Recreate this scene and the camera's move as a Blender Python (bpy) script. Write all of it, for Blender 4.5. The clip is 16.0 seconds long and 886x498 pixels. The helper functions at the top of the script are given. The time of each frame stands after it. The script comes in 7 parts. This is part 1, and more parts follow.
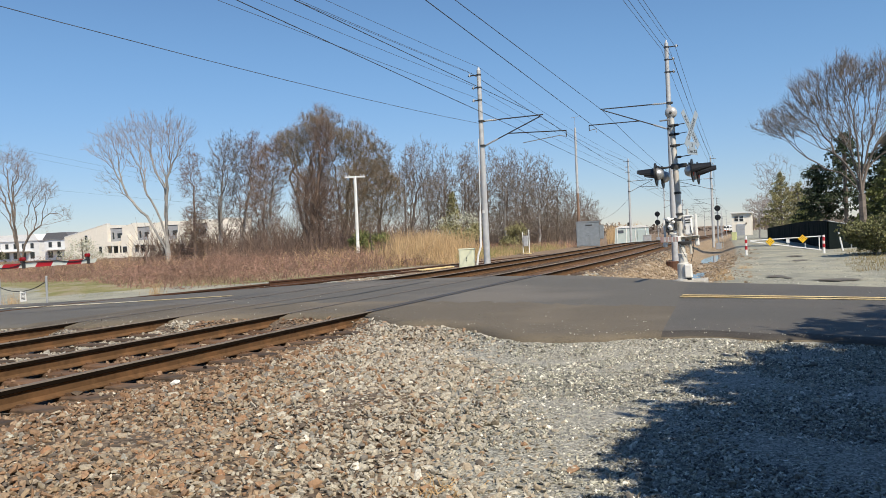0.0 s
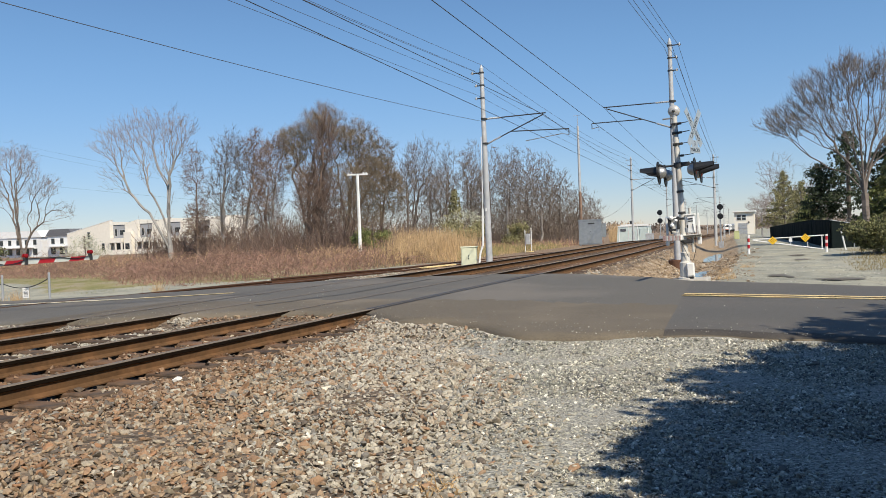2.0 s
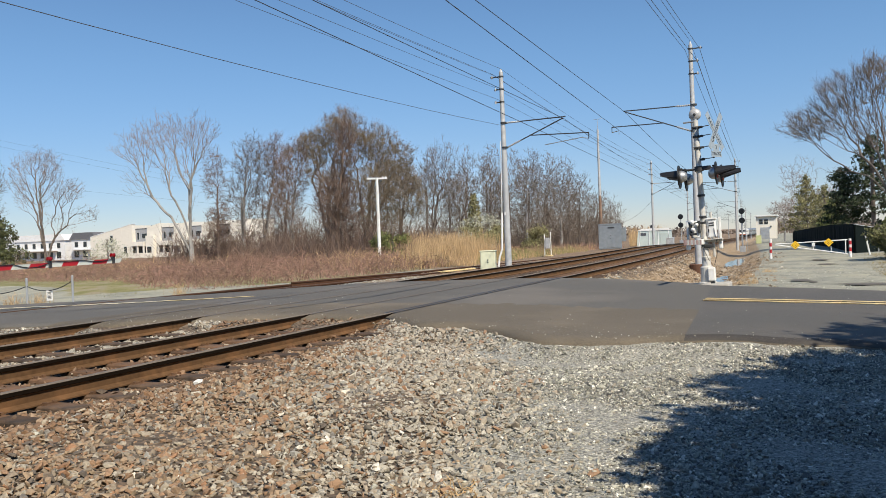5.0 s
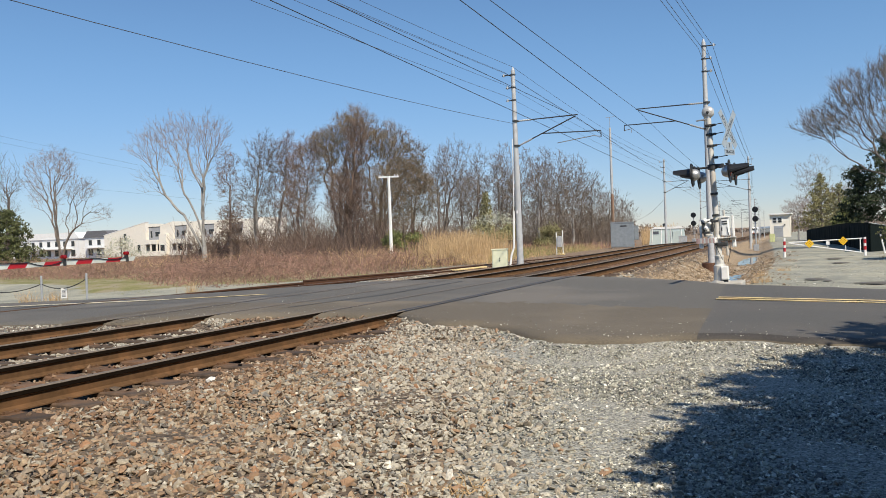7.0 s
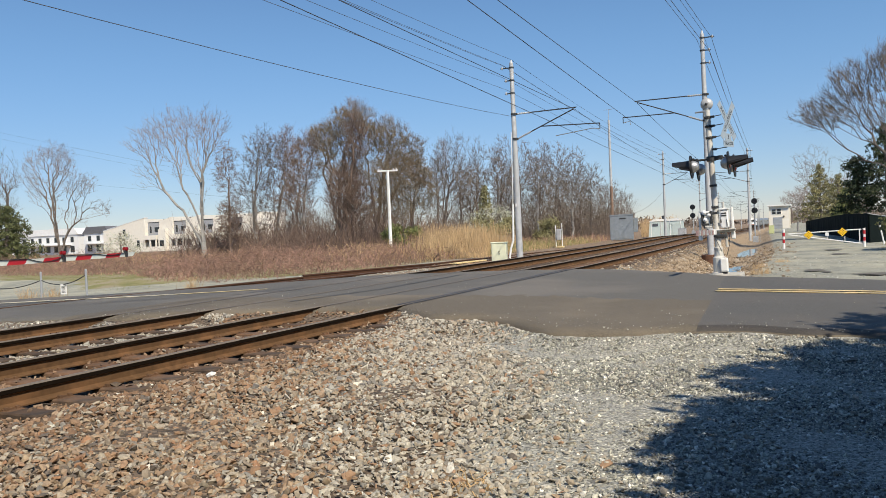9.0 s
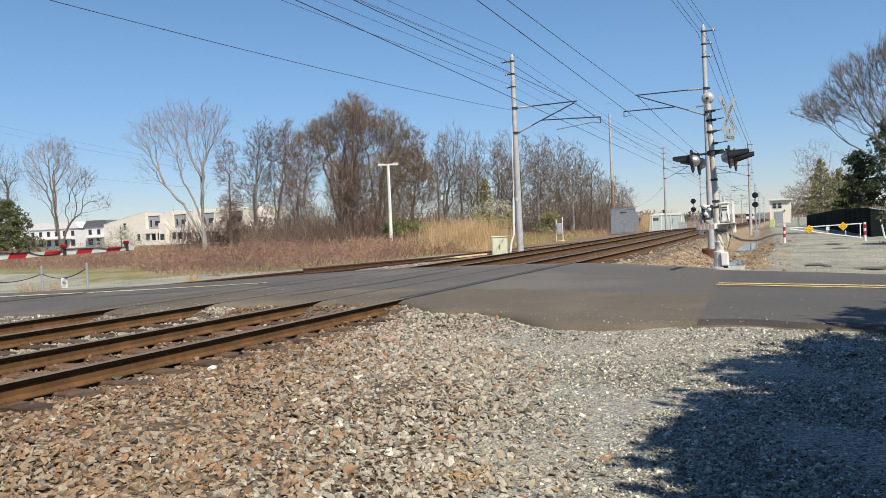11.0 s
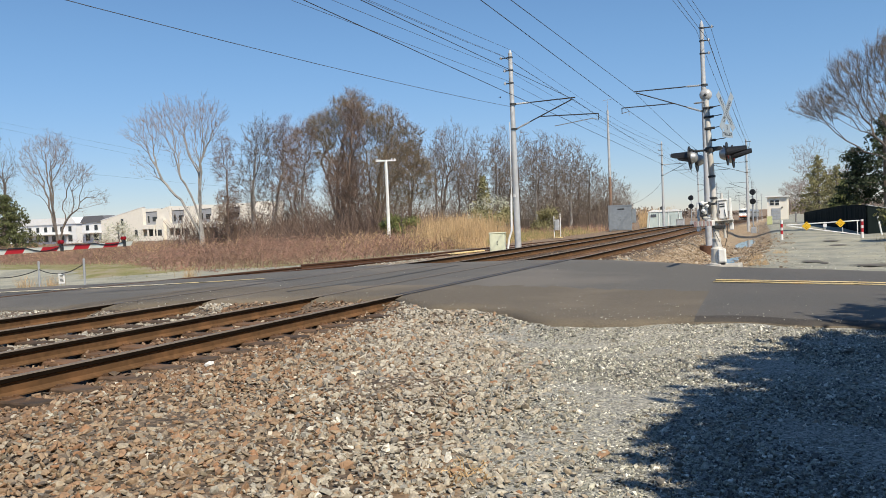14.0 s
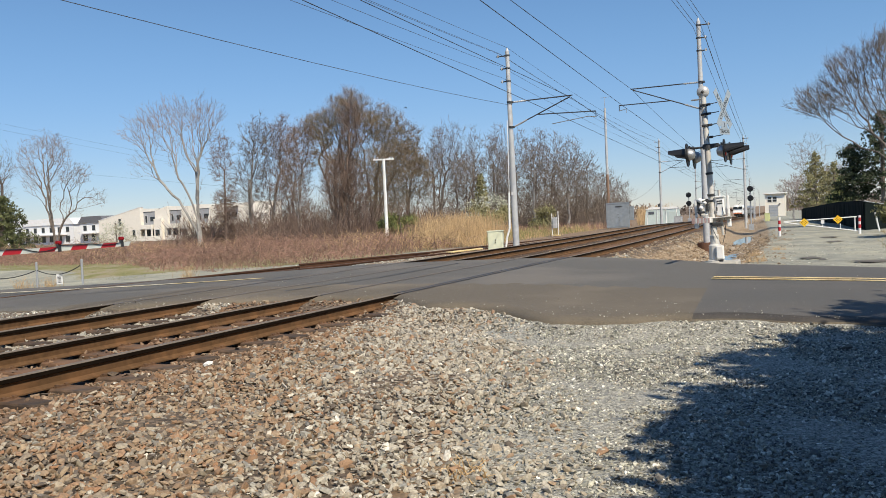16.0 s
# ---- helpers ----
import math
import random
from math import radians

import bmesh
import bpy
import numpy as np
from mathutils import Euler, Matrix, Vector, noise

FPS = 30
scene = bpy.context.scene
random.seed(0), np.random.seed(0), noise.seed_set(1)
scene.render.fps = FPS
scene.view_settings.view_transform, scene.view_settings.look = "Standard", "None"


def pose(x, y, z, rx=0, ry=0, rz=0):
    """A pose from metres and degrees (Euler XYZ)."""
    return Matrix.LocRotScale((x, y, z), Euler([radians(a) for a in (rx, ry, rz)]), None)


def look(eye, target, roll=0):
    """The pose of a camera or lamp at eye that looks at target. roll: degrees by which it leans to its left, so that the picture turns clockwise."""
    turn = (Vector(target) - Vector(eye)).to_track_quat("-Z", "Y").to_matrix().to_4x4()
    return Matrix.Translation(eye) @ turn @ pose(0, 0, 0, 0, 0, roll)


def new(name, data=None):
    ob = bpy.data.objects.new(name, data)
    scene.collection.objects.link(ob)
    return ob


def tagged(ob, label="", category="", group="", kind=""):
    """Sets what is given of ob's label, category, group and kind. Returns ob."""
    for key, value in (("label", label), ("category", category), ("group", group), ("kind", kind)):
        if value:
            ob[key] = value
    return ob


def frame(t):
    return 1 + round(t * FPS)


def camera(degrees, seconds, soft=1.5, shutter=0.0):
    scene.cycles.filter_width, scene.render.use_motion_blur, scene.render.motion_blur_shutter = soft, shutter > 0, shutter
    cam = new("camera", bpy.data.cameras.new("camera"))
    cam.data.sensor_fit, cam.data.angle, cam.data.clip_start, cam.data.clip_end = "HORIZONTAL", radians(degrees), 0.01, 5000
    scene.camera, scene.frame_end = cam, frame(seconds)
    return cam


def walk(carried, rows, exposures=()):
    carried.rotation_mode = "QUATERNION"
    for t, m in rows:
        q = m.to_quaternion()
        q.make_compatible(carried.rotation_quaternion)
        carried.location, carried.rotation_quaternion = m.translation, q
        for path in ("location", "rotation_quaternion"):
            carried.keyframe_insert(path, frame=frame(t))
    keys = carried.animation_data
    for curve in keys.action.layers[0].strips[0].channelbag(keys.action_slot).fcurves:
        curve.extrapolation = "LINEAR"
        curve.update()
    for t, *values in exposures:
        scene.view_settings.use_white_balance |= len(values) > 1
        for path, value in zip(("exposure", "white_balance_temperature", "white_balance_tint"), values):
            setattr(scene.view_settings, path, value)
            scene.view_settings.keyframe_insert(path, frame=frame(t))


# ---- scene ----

import itertools
# ---------------------------------------------------------------- camera
EYE_Z = 1.25          # above the rail heads, which lie at z = 0; y runs along the tracks


def view(yaw, pitch, roll):
    a, b = radians(yaw), radians(pitch)
    eye = Vector((0, 0, EYE_Z))
    way = Vector((math.sin(a) * math.cos(b), math.cos(a) * math.cos(b), math.sin(b)))
    return look(eye, eye + way * 10, roll)


VIEWS = (
    (0, -23.100, -0.900, -2.400),
    (0.5, -23.108, -0.887, -2.366),
    (1, -23.159, -0.914, -2.321),
    (1.5, -23.223, -0.978, -2.236),
    (2, -23.262, -1.046, -2.215),
    (2.5, -23.274, -1.083, -2.228),
    (3, -23.319, -1.091, -2.247),
    (3.5, -23.495, -1.033, -2.226),
    (4, -23.796, -0.899, -2.227),
    (6.5, -25.434, -0.595, -2.004),
    (7, -25.445, -0.802, -2.102),
    (7.5, -25.440, -0.974, -2.243),
    (8, -25.413, -1.116, -2.364),
    (8.5, -25.430, -1.187, -2.423),
    (9, -25.421, -1.257, -2.465),
    (11.5, -25.488, -1.794, -2.388),
    (12, -25.483, -1.898, -2.353),
    (12.5, -25.439, -1.994, -2.320),
    (13, -25.402, -2.018, -2.298),
    (13.5, -25.356, -2.001, -2.307),
    (14, -25.324, -1.958, -2.318),
    (14.5, -25.300, -1.925, -2.397),
    (15, -25.264, -1.942, -2.476),
    (15.5, -25.227, -2.005, -2.546),
    (16, -25.195, -2.073, -2.631),
)
cam = camera(57.5, 16.0, 0.62)
walk(cam, [(t, view(a, b, c)) for t, a, b, c in VIEWS], [(0, 0.26), (16, 0.26)])

# ---------------------------------------------------------------- light
SUN_AZIMUTH, SUN_HEIGHT = 131.0, 46.0      # degrees clockwise from +y, above the horizon
world = bpy.data.worlds.new("world")
scene.world = world
world.use_nodes = True
_wn = world.node_tree.nodes
_sky = _wn.new("ShaderNodeTexSky")
_sky.sky_type = "NISHITA"
_sky.sun_disc = False
_sky.sun_elevation = radians(SUN_HEIGHT)
_sky.sun_rotation = radians(SUN_AZIMUTH)
_sky.air_density, _sky.dust_density, _sky.ozone_density = 1.0, 0.0, 5.0
_tint = _wn.new("ShaderNodeMix")
_tint.data_type, _tint.blend_type = "RGBA", "MULTIPLY"
_tint.inputs[0].default_value, _tint.inputs[7].default_value = 1.0, (0.868, 0.985, 1.04, 1)
world.node_tree.links.new(_sky.outputs[0], _tint.inputs[6])
# a grey-blue haze dims the sky smoothly towards the horizon
_dir = _wn.new("ShaderNodeTexCoord")
_sep = _wn.new("ShaderNodeSeparateXYZ")
_haze = _wn.new("ShaderNodeValToRGB")
_haze.color_ramp.interpolation = "EASE"
_haze.color_ramp.elements[0].position, _haze.color_ramp.elements[0].color = 0.0, (0.82, 0.745, 0.845, 1)
_haze.color_ramp.elements[1].position, _haze.color_ramp.elements[1].color = 0.26, (1, 1, 1, 1)
_dim = _wn.new("ShaderNodeMix")
_dim.data_type, _dim.blend_type = "RGBA", "MULTIPLY"
_dim.inputs[0].default_value = 1.0
world.node_tree.links.new(_dir.outputs["Generated"], _sep.inputs[0])
world.node_tree.links.new(_sep.outputs[2], _haze.inputs[0])
world.node_tree.links.new(_tint.outputs[2], _dim.inputs[6])
world.node_tree.links.new(_haze.outputs[0], _dim.inputs[7])
# thin haze scatters a little more light on the sun's side of the sky
_side = _wn.new("ShaderNodeVectorMath")
_side.operation = "DOT_PRODUCT"
_side.inputs[1].default_value = (0.2 * math.sin(radians(SUN_AZIMUTH)), 0.2 * math.cos(radians(SUN_AZIMUTH)), 0)
_gain = _wn.new("ShaderNodeMath")
_gain.inputs[1].default_value = 1.0
_glow = _wn.new("ShaderNodeVectorMath")
_glow.operation = "SCALE"
world.node_tree.links.new(_dir.outputs["Generated"], _side.inputs[0])
world.node_tree.links.new(_side.outputs["Value"], _gain.inputs[0])
world.node_tree.links.new(_dim.outputs[2], _glow.inputs[0])
world.node_tree.links.new(_gain.outputs[0], _glow.inputs["Scale"])
world.node_tree.links.new(_glow.outputs[0], _wn["Background"].inputs[0])
_wn["Background"].inputs[1].default_value = 0.111
_sa, _sh = radians(SUN_AZIMUTH), radians(SUN_HEIGHT)
TO_SUN = Vector((math.sin(_sa) * math.cos(_sh), math.cos(_sa) * math.cos(_sh), math.sin(_sh)))
sun = new("sun", bpy.data.lights.new("sun", "SUN"))
sun.data.energy, sun.data.angle, sun.data.color = 5.0, radians(0.53), (1.0, 0.91, 0.76)
sun.matrix_world = look((0, 0, 60), Vector((0, 0, 60)) - TO_SUN)


# ---------------------------------------------------------------- materials
def mat(name, base, rough=0.8, metal=0.0, dark=None, grain=8.0, blotch=0.6, bump=0.0, bump_scale=None, stain=None, stain_scale=0.7,
        stain_amount=0.5, per="", spread=0.0, spec=0.5):
    """A surface with grain and blotches between base and dark, stains, bump and, with per 'object' or 'island', a shift of each piece."""
    m = bpy.data.materials.new(name)
    m.use_nodes = True
    nt = m.node_tree
    n, l = nt.nodes, nt.links
    p = n["Principled BSDF"]
    p.inputs["Roughness"].default_value, p.inputs["Metallic"].default_value = rough, metal
    p.inputs["Specular IOR Level"].default_value = spec
    dark = dark or tuple(c * 0.62 for c in base)
    geo = n.new("ShaderNodeTexCoord")

    def tex(scale, detail=5.0, seed=0.0):
        x = n.new("ShaderNodeTexNoise")
        x.inputs["Scale"].default_value, x.inputs["Detail"].default_value = scale, detail
        mp = n.new("ShaderNodeMapping")
        mp.inputs["Location"].default_value = (seed, seed * 1.7, seed * 0.3)
        l.new(geo.outputs["Object"], mp.inputs[0])
        l.new(mp.outputs[0], x.inputs[0])
        return x.outputs[0]

    def ramp(src, a, b):
        r = n.new("ShaderNodeMapRange")
        r.inputs[1].default_value, r.inputs[2].default_value = a, b
        l.new(src, r.inputs[0])
        return r.outputs[0]

    def mix(fac, a, b):
        x = n.new("ShaderNodeMix")
        x.data_type = "RGBA"
        for s, v in ((x.inputs[0], fac), (x.inputs[6], a), (x.inputs[7], b)):
            if isinstance(v, (float, int)):
                s.default_value = v
            elif isinstance(v, tuple):
                s.default_value = (*v, 1)
            else:
                l.new(v, s)
        return x.outputs[2]

    col = mix(ramp(tex(grain), 0.32, 0.68), base, dark)
    col = mix(ramp(tex(blotch, 4, 5.3), 0.4, 0.75), col, mix(0.55, base, dark))
    if stain:
        f = n.new("ShaderNodeMath")
        f.operation = "MULTIPLY"
        f.inputs[1].default_value = stain_amount
        l.new(ramp(tex(stain_scale, 6, 11.0), 0.48, 0.66), f.inputs[0])
        col = mix(f.outputs[0], col, stain)
    if per:
        if per == "object":
            rnd = n.new("ShaderNodeObjectInfo").outputs["Random"]
        else:
            rnd = n.new("ShaderNodeNewGeometry").outputs["Random Per Island"]
        h = n.new("ShaderNodeHueSaturation")
        v = n.new("ShaderNodeMapRange")
        v.inputs[3].default_value, v.inputs[4].default_value = 1 - spread, 1 + spread
        l.new(rnd, v.inputs[0])
        l.new(v.outputs[0], h.inputs["Value"])
        l.new(col, h.inputs["Color"])
        col = h.outputs[0]
    l.new(col, p.inputs["Base Color"])
    if bump:
        b = n.new("ShaderNodeBump")
        b.inputs["Strength"].default_value, b.inputs["Distance"].default_value = bump, 0.02
        l.new(tex(bump_scale or grain * 2), b.inputs["Height"])
        l.new(b.outputs[0], p.inputs["Normal"])
    return m


def stone_mat(name, stops, rough=0.9):
    """Stones: each island takes its colour from a ramp of stops, with fine grain on it."""
    m = bpy.data.materials.new(name)
    m.use_nodes = True
    n, l = m.node_tree.nodes, m.node_tree.links
    p = n["Principled BSDF"]
    p.inputs["Roughness"].default_value = rough
    g = n.new("ShaderNodeNewGeometry")
    r = n.new("ShaderNodeValToRGB")
    r.color_ramp.interpolation = "CONSTANT"
    while len(r.color_ramp.elements) < len(stops):
        r.color_ramp.elements.new(0.5)
    for e, (at, c) in zip(r.color_ramp.elements, stops):
        e.position, e.color = at, (*c, 1)
    oi = n.new("ShaderNodeObjectInfo")
    ad = n.new("ShaderNodeMath")
    ad.operation = "ADD"
    fr = n.new("ShaderNodeMath")
    fr.operation = "FRACT"
    l.new(g.outputs["Random Per Island"], ad.inputs[0])
    l.new(oi.outputs["Random"], ad.inputs[1])
    l.new(ad.outputs[0], fr.inputs[0])
    l.new(fr.outputs[0], r.inputs[0])
    tc = n.new("ShaderNodeTexCoord")
    no = n.new("ShaderNodeTexNoise")
    no.inputs["Scale"].default_value, no.inputs["Detail"].default_value = 60, 4
    l.new(tc.outputs["Object"], no.inputs[0])
    h = n.new("ShaderNodeHueSaturation")
    mr = n.new("ShaderNodeMapRange")
    mr.inputs[1].default_value, mr.inputs[2].default_value = 0.3, 0.7
    mr.inputs[3].default_value, mr.inputs[4].default_value = 0.72, 1.25
    l.new(no.outputs[0], mr.inputs[0])
    l.new(mr.outputs[0], h.inputs["Value"])
    l.new(r.outputs[0], h.inputs["Color"])
    l.new(h.outputs[0], p.inputs["Base Color"])
    return m


M = {}
M["steel"] = mat("galvanised_steel", (0.42, 0.43, 0.43), 0.55, 0.35, (0.30, 0.31, 0.32), 6, 0.5, 0.1, 60)
M["steel_pale"] = mat("pale_galvanised_steel", (0.47, 0.47, 0.465), 0.6, 0.1, (0.34, 0.34, 0.335), 5, 0.6, 0.1, 40)
M["mast_paint"] = mat("weathered_silver_paint", (0.62, 0.60, 0.55), 0.6, 0.1, (0.48, 0.46, 0.41), 9, 1.2, 0.1, 50, (0.30, 0.24, 0.18), 1.5, 0.35)
M["white"] = mat("white_enamel", (0.78, 0.77, 0.74), 0.45, 0, (0.66, 0.65, 0.61), 7, 1.0, stain=(0.42, 0.38, 0.33), stain_amount=0.3)
M["cream_cabinet"] = mat("cream_cabinet_paint", (0.66, 0.66, 0.47), 0.5, 0, (0.58, 0.58, 0.41), 5, 1.0)
M["black"] = mat("black_enamel", (0.012, 0.012, 0.013), 0.45, 0, (0.008, 0.008, 0.008))
M["dark_steel"] = mat("dark_steel", (0.06, 0.06, 0.06), 0.55, 0.4)
M["alu"] = mat("cast_aluminium", (0.50, 0.50, 0.49), 0.4, 0.7, (0.35, 0.35, 0.34))
M["red"] = mat("red_reflective_sheet", (0.42, 0.012, 0.02), 0.4, 0, (0.34, 0.01, 0.016), 5, 1)
M["red_lens"] = mat("red_lens", (0.30, 0.01, 0.012), 0.15, 0, (0.22, 0.006, 0.008))
M["arm_white"] = mat("faded_white_reflective_sheet", (0.62, 0.64, 0.58), 0.5, 0, (0.5, 0.52, 0.46), 4, 1, stain=(0.35, 0.34, 0.28), stain_amount=0.35)
M["yellow_sign"] = mat("yellow_sign_sheet", (0.85, 0.52, 0.02), 0.4, 0, (0.78, 0.46, 0.015), 5, 1)
M["hivis"] = mat("lime_yellow_plastic", (0.60, 0.62, 0.30), 0.5)
M["rust"] = mat("rusted_steel", (0.16, 0.075, 0.04), 0.85, 0.1, (0.08, 0.04, 0.025), 10, 1.5, 0.3, 40)
M["rail_side"] = mat("rusty_rail_side", (0.14, 0.078, 0.038), 0.85, 0.0, (0.085, 0.047, 0.023), 14, 1.2, 0.15, 60, (0.22, 0.11, 0.05), 3, 0.4, spec=0.1)
M["rail_head"] = mat("worn_rail_head", (0.18, 0.145, 0.11), 0.65, 0.0, (0.12, 0.096, 0.073), 12, 1.0)
# near-black head side and underside: shade below the head put into the colour
M["rail_edge"] = mat("shade_black_rail_head_side", (0.012, 0.008, 0.005), 0.85, 0.0, (0.008, 0.005, 0.003), 12, 1.0, spec=0.05)
M["rail_rust_head"] = mat("rusty_rail_head", (0.13, 0.085, 0.06), 0.6, 0.4, (0.08, 0.05, 0.035), 12, 1.0)
M["rail_rusty_side"] = mat("dark_rusty_rail_side", (0.095, 0.048, 0.028), 0.9, 0.0, (0.055, 0.028, 0.018), 12, 1.0, spec=0.1)
M["tie"] = mat("creosoted_timber", (0.095, 0.064, 0.042), 0.9, 0, (0.052, 0.036, 0.026), 9, 1.5, 0.5, 30, (0.2, 0.1, 0.05), 2, 0.5, "object", 0.3)
M["plate"] = mat("rusty_tie_plate", (0.19, 0.10, 0.05), 0.85, 0.1, (0.11, 0.06, 0.032), 14, 2, 0.2, 60, per="object", spread=0.25)
M["asphalt"] = mat("worn_asphalt", (0.132, 0.121, 0.103), 0.85, 0, (0.082, 0.076, 0.065), 34, 0.5, 0.5, 90, (0.165, 0.145, 0.12), 0.3, 0.75)
M["asphalt_new"] = mat("darker_asphalt_patch", (0.104, 0.098, 0.087), 0.85, 0, (0.074, 0.07, 0.063), 34, 0.5, 0.5, 90, (0.12, 0.105, 0.09), 0.4, 0.6)
# darker row of asphalt along the near edge of the road's right part
M["asphalt_edge"] = mat("dark_asphalt_edge", (0.062, 0.053, 0.043), 0.75, 0, (0.042, 0.036, 0.03), 30, 0.7, 0.5, 90, (0.09, 0.078, 0.06), 0.9, 0.5)
M["asphalt_brown"] = mat("dusty_asphalt_ramp", (0.148, 0.121, 0.086), 0.9, 0, (0.09, 0.076, 0.056), 38, 0.7, 0.5, 90, (0.178, 0.146, 0.105), 0.45, 0.7)
M["tar"] = mat("tar_seal", (0.022, 0.022, 0.024), 0.5, 0, (0.016, 0.016, 0.017))
M["line_cream"] = mat("faded_yellow_road_paint", (0.74, 0.65, 0.44), 0.7, 0, (0.6, 0.52, 0.36), 9, 1.5, stain=(0.14, 0.13, 0.12), stain_scale=4, stain_amount=0.55)
M["line_yellow"] = mat("worn_yellow_road_paint", (0.78, 0.60, 0.29), 0.7, 0, (0.64, 0.48, 0.22), 9, 1.5, stain=(0.14, 0.13, 0.12), stain_scale=4, stain_amount=0.5)
M["stucco"] = mat("cream_stucco", (0.72, 0.67, 0.58), 0.9, 0, (0.65, 0.60, 0.51), 2, 0.2)
M["stucco_grey"] = mat("grey_stucco", (0.31, 0.315, 0.325), 0.9, 0, (0.27, 0.275, 0.285), 2, 0.2)
M["stucco_white"] = mat("white_siding", (0.72, 0.71, 0.69), 0.85, 0, (0.64, 0.63, 0.61), 2, 0.2)
M["roof"] = mat("grey_shingle_roof", (0.14, 0.14, 0.15), 0.9)
M["glass"] = mat("dark_window_glass", (0.03, 0.035, 0.04), 0.08, 0, (0.02, 0.024, 0.028))
M["concrete"] = mat("grey_concrete", (0.45, 0.42, 0.37), 0.9, 0, (0.34, 0.32, 0.28), 8, 1, 0.3, 40)
M["shed"] = mat("pale_green_painted_steel", (0.44, 0.50, 0.47), 0.55, 0, (0.38, 0.44, 0.42), 3, 0.7)
M["galv_sheet"] = mat("galvanised_sheet", (0.27, 0.29, 0.30), 0.5, 0.4, (0.21, 0.23, 0.24), 4, 0.8)
M["hut"] = mat("painted_block", (0.76, 0.71, 0.61), 0.9, 0, (0.68, 0.63, 0.54), 2, 0.4)
M["fence_cloth"] = mat("dark_green_privacy_mesh", (0.008, 0.013, 0.012), 0.95, 0, (0.006, 0.009, 0.009), 2, 0.4, 0.3, 3, spec=0.08)
M["wire"] = mat("weathered_copper_wire", (0.06, 0.062, 0.068), 0.7, 0.2)
M["wire_pale"] = mat("weathered_aluminium_wire", (0.10, 0.11, 0.13), 0.6, 0.2)
M["insulator"] = mat("pale_grey_insulator", (0.40, 0.41, 0.42), 0.35)
M["porcelain"] = mat("pale_insulator", (0.60, 0.60, 0.60), 0.3)
M["wood_pole"] = mat("treated_wood_pole", (0.27, 0.17, 0.11), 0.9, 0, (0.18, 0.11, 0.075), 3, 0.8)
M["bark"] = mat("grey_brown_bark", (0.197, 0.160, 0.130), 0.95, 0, (0.113, 0.091, 0.076), 5, 0.8, 0.4, 20, per="island", spread=0.2)
M["bark_pale"] = mat("pale_grey_bark", (0.311, 0.290, 0.265), 0.95, 0, (0.197, 0.181, 0.164), 4, 0.8, 0.4, 20, per="island", spread=0.2)
M["bark_red"] = mat("reddish_vine_bark", (0.223, 0.155, 0.118), 0.95, 0, (0.130, 0.088, 0.067), 5, 0.8, per="island", spread=0.3)
M["bark_olive"] = mat("olive_brown_twigs", (0.223, 0.168, 0.105), 0.95, 0, (0.134, 0.102, 0.067), 5, 0.8, per="island", spread=0.3)
M["bark_warm"] = mat("warm_grey_twigs", (0.223, 0.176, 0.139), 0.95, 0, (0.134, 0.104, 0.084), 5, 0.8, per="island", spread=0.3)
M["bark_twig_pink"] = mat("pinkish_grey_twigs", (0.302, 0.239, 0.202), 0.95, 0, (0.202, 0.155, 0.134), 5, 0.8, per="island", spread=0.3)
M["bud_red"] = mat("reddish_spring_buds", (0.32, 0.205, 0.15), 0.9, 0, (0.2, 0.13, 0.1), 5, 0.5, per="island", spread=0.4)
M["bud"] = mat("brown_spring_buds", (0.29, 0.205, 0.125), 0.9, 0, (0.2, 0.14, 0.09), 5, 0.5, per="island", spread=0.4)
M["blossom"] = mat("white_blossom", (0.50, 0.48, 0.40), 0.8, 0, (0.30, 0.31, 0.19), 5, 0.8, per="island", spread=0.2)
M["leaf_dark"] = mat("dark_evergreen_needles", (0.05, 0.066, 0.024), 0.75, 0, (0.022, 0.034, 0.014), 3, 0.7, per="island", spread=0.45)
M["stone_mid"] = stone_mat("grey_tan_ballast_stone", ((0, (0.315, 0.28, 0.222)), (0.13, (0.385, 0.35, 0.282)), (0.26, (0.295, 0.28, 0.242)), (0.40, (0.325, 0.272, 0.205)),
    (0.52, (0.20, 0.182, 0.153)), (0.60, (0.395, 0.358, 0.29)), (0.75, (0.29, 0.248, 0.19)), (0.87, (0.425, 0.395, 0.328)), (0.95, (0.30, 0.195, 0.125)), (0.968, (0.20, 0.19, 0.17)), (0.988, (0.66, 0.62, 0.53))))
M["leaf_mid"] = mat("mid_green_needles", (0.125, 0.13, 0.045), 0.75, 0, (0.06, 0.07, 0.025), 3, 0.7, per="island", spread=0.5)
M["stone_tan"] = stone_mat("tan_rubble_stone", ((0, (0.25, 0.18, 0.11)), (0.25, (0.33, 0.245, 0.155)), (0.45, (0.18, 0.125, 0.078)), (0.62, (0.11, 0.08, 0.055)), (0.75, (0.29, 0.25, 0.19)), (0.9, (0.40, 0.34, 0.26)), (0.98, (0.6, 0.53, 0.43))))
M["juniper"] = mat("olive_juniper_needles", (0.19, 0.185, 0.07), 0.8, 0, (0.09, 0.095, 0.035), 3, 0.7, per="island", spread=0.5)
M["leaf_olive"] = mat("olive_evergreen_needles", (0.29, 0.255, 0.115), 0.8, 0, (0.17, 0.16, 0.07), 3, 0.7, per="island", spread=0.4)
M["leaf_green"] = mat("fresh_green_leaves", (0.19, 0.20, 0.06), 0.7, 0, (0.11, 0.125, 0.04), 3, 0.7, per="island", spread=0.4)
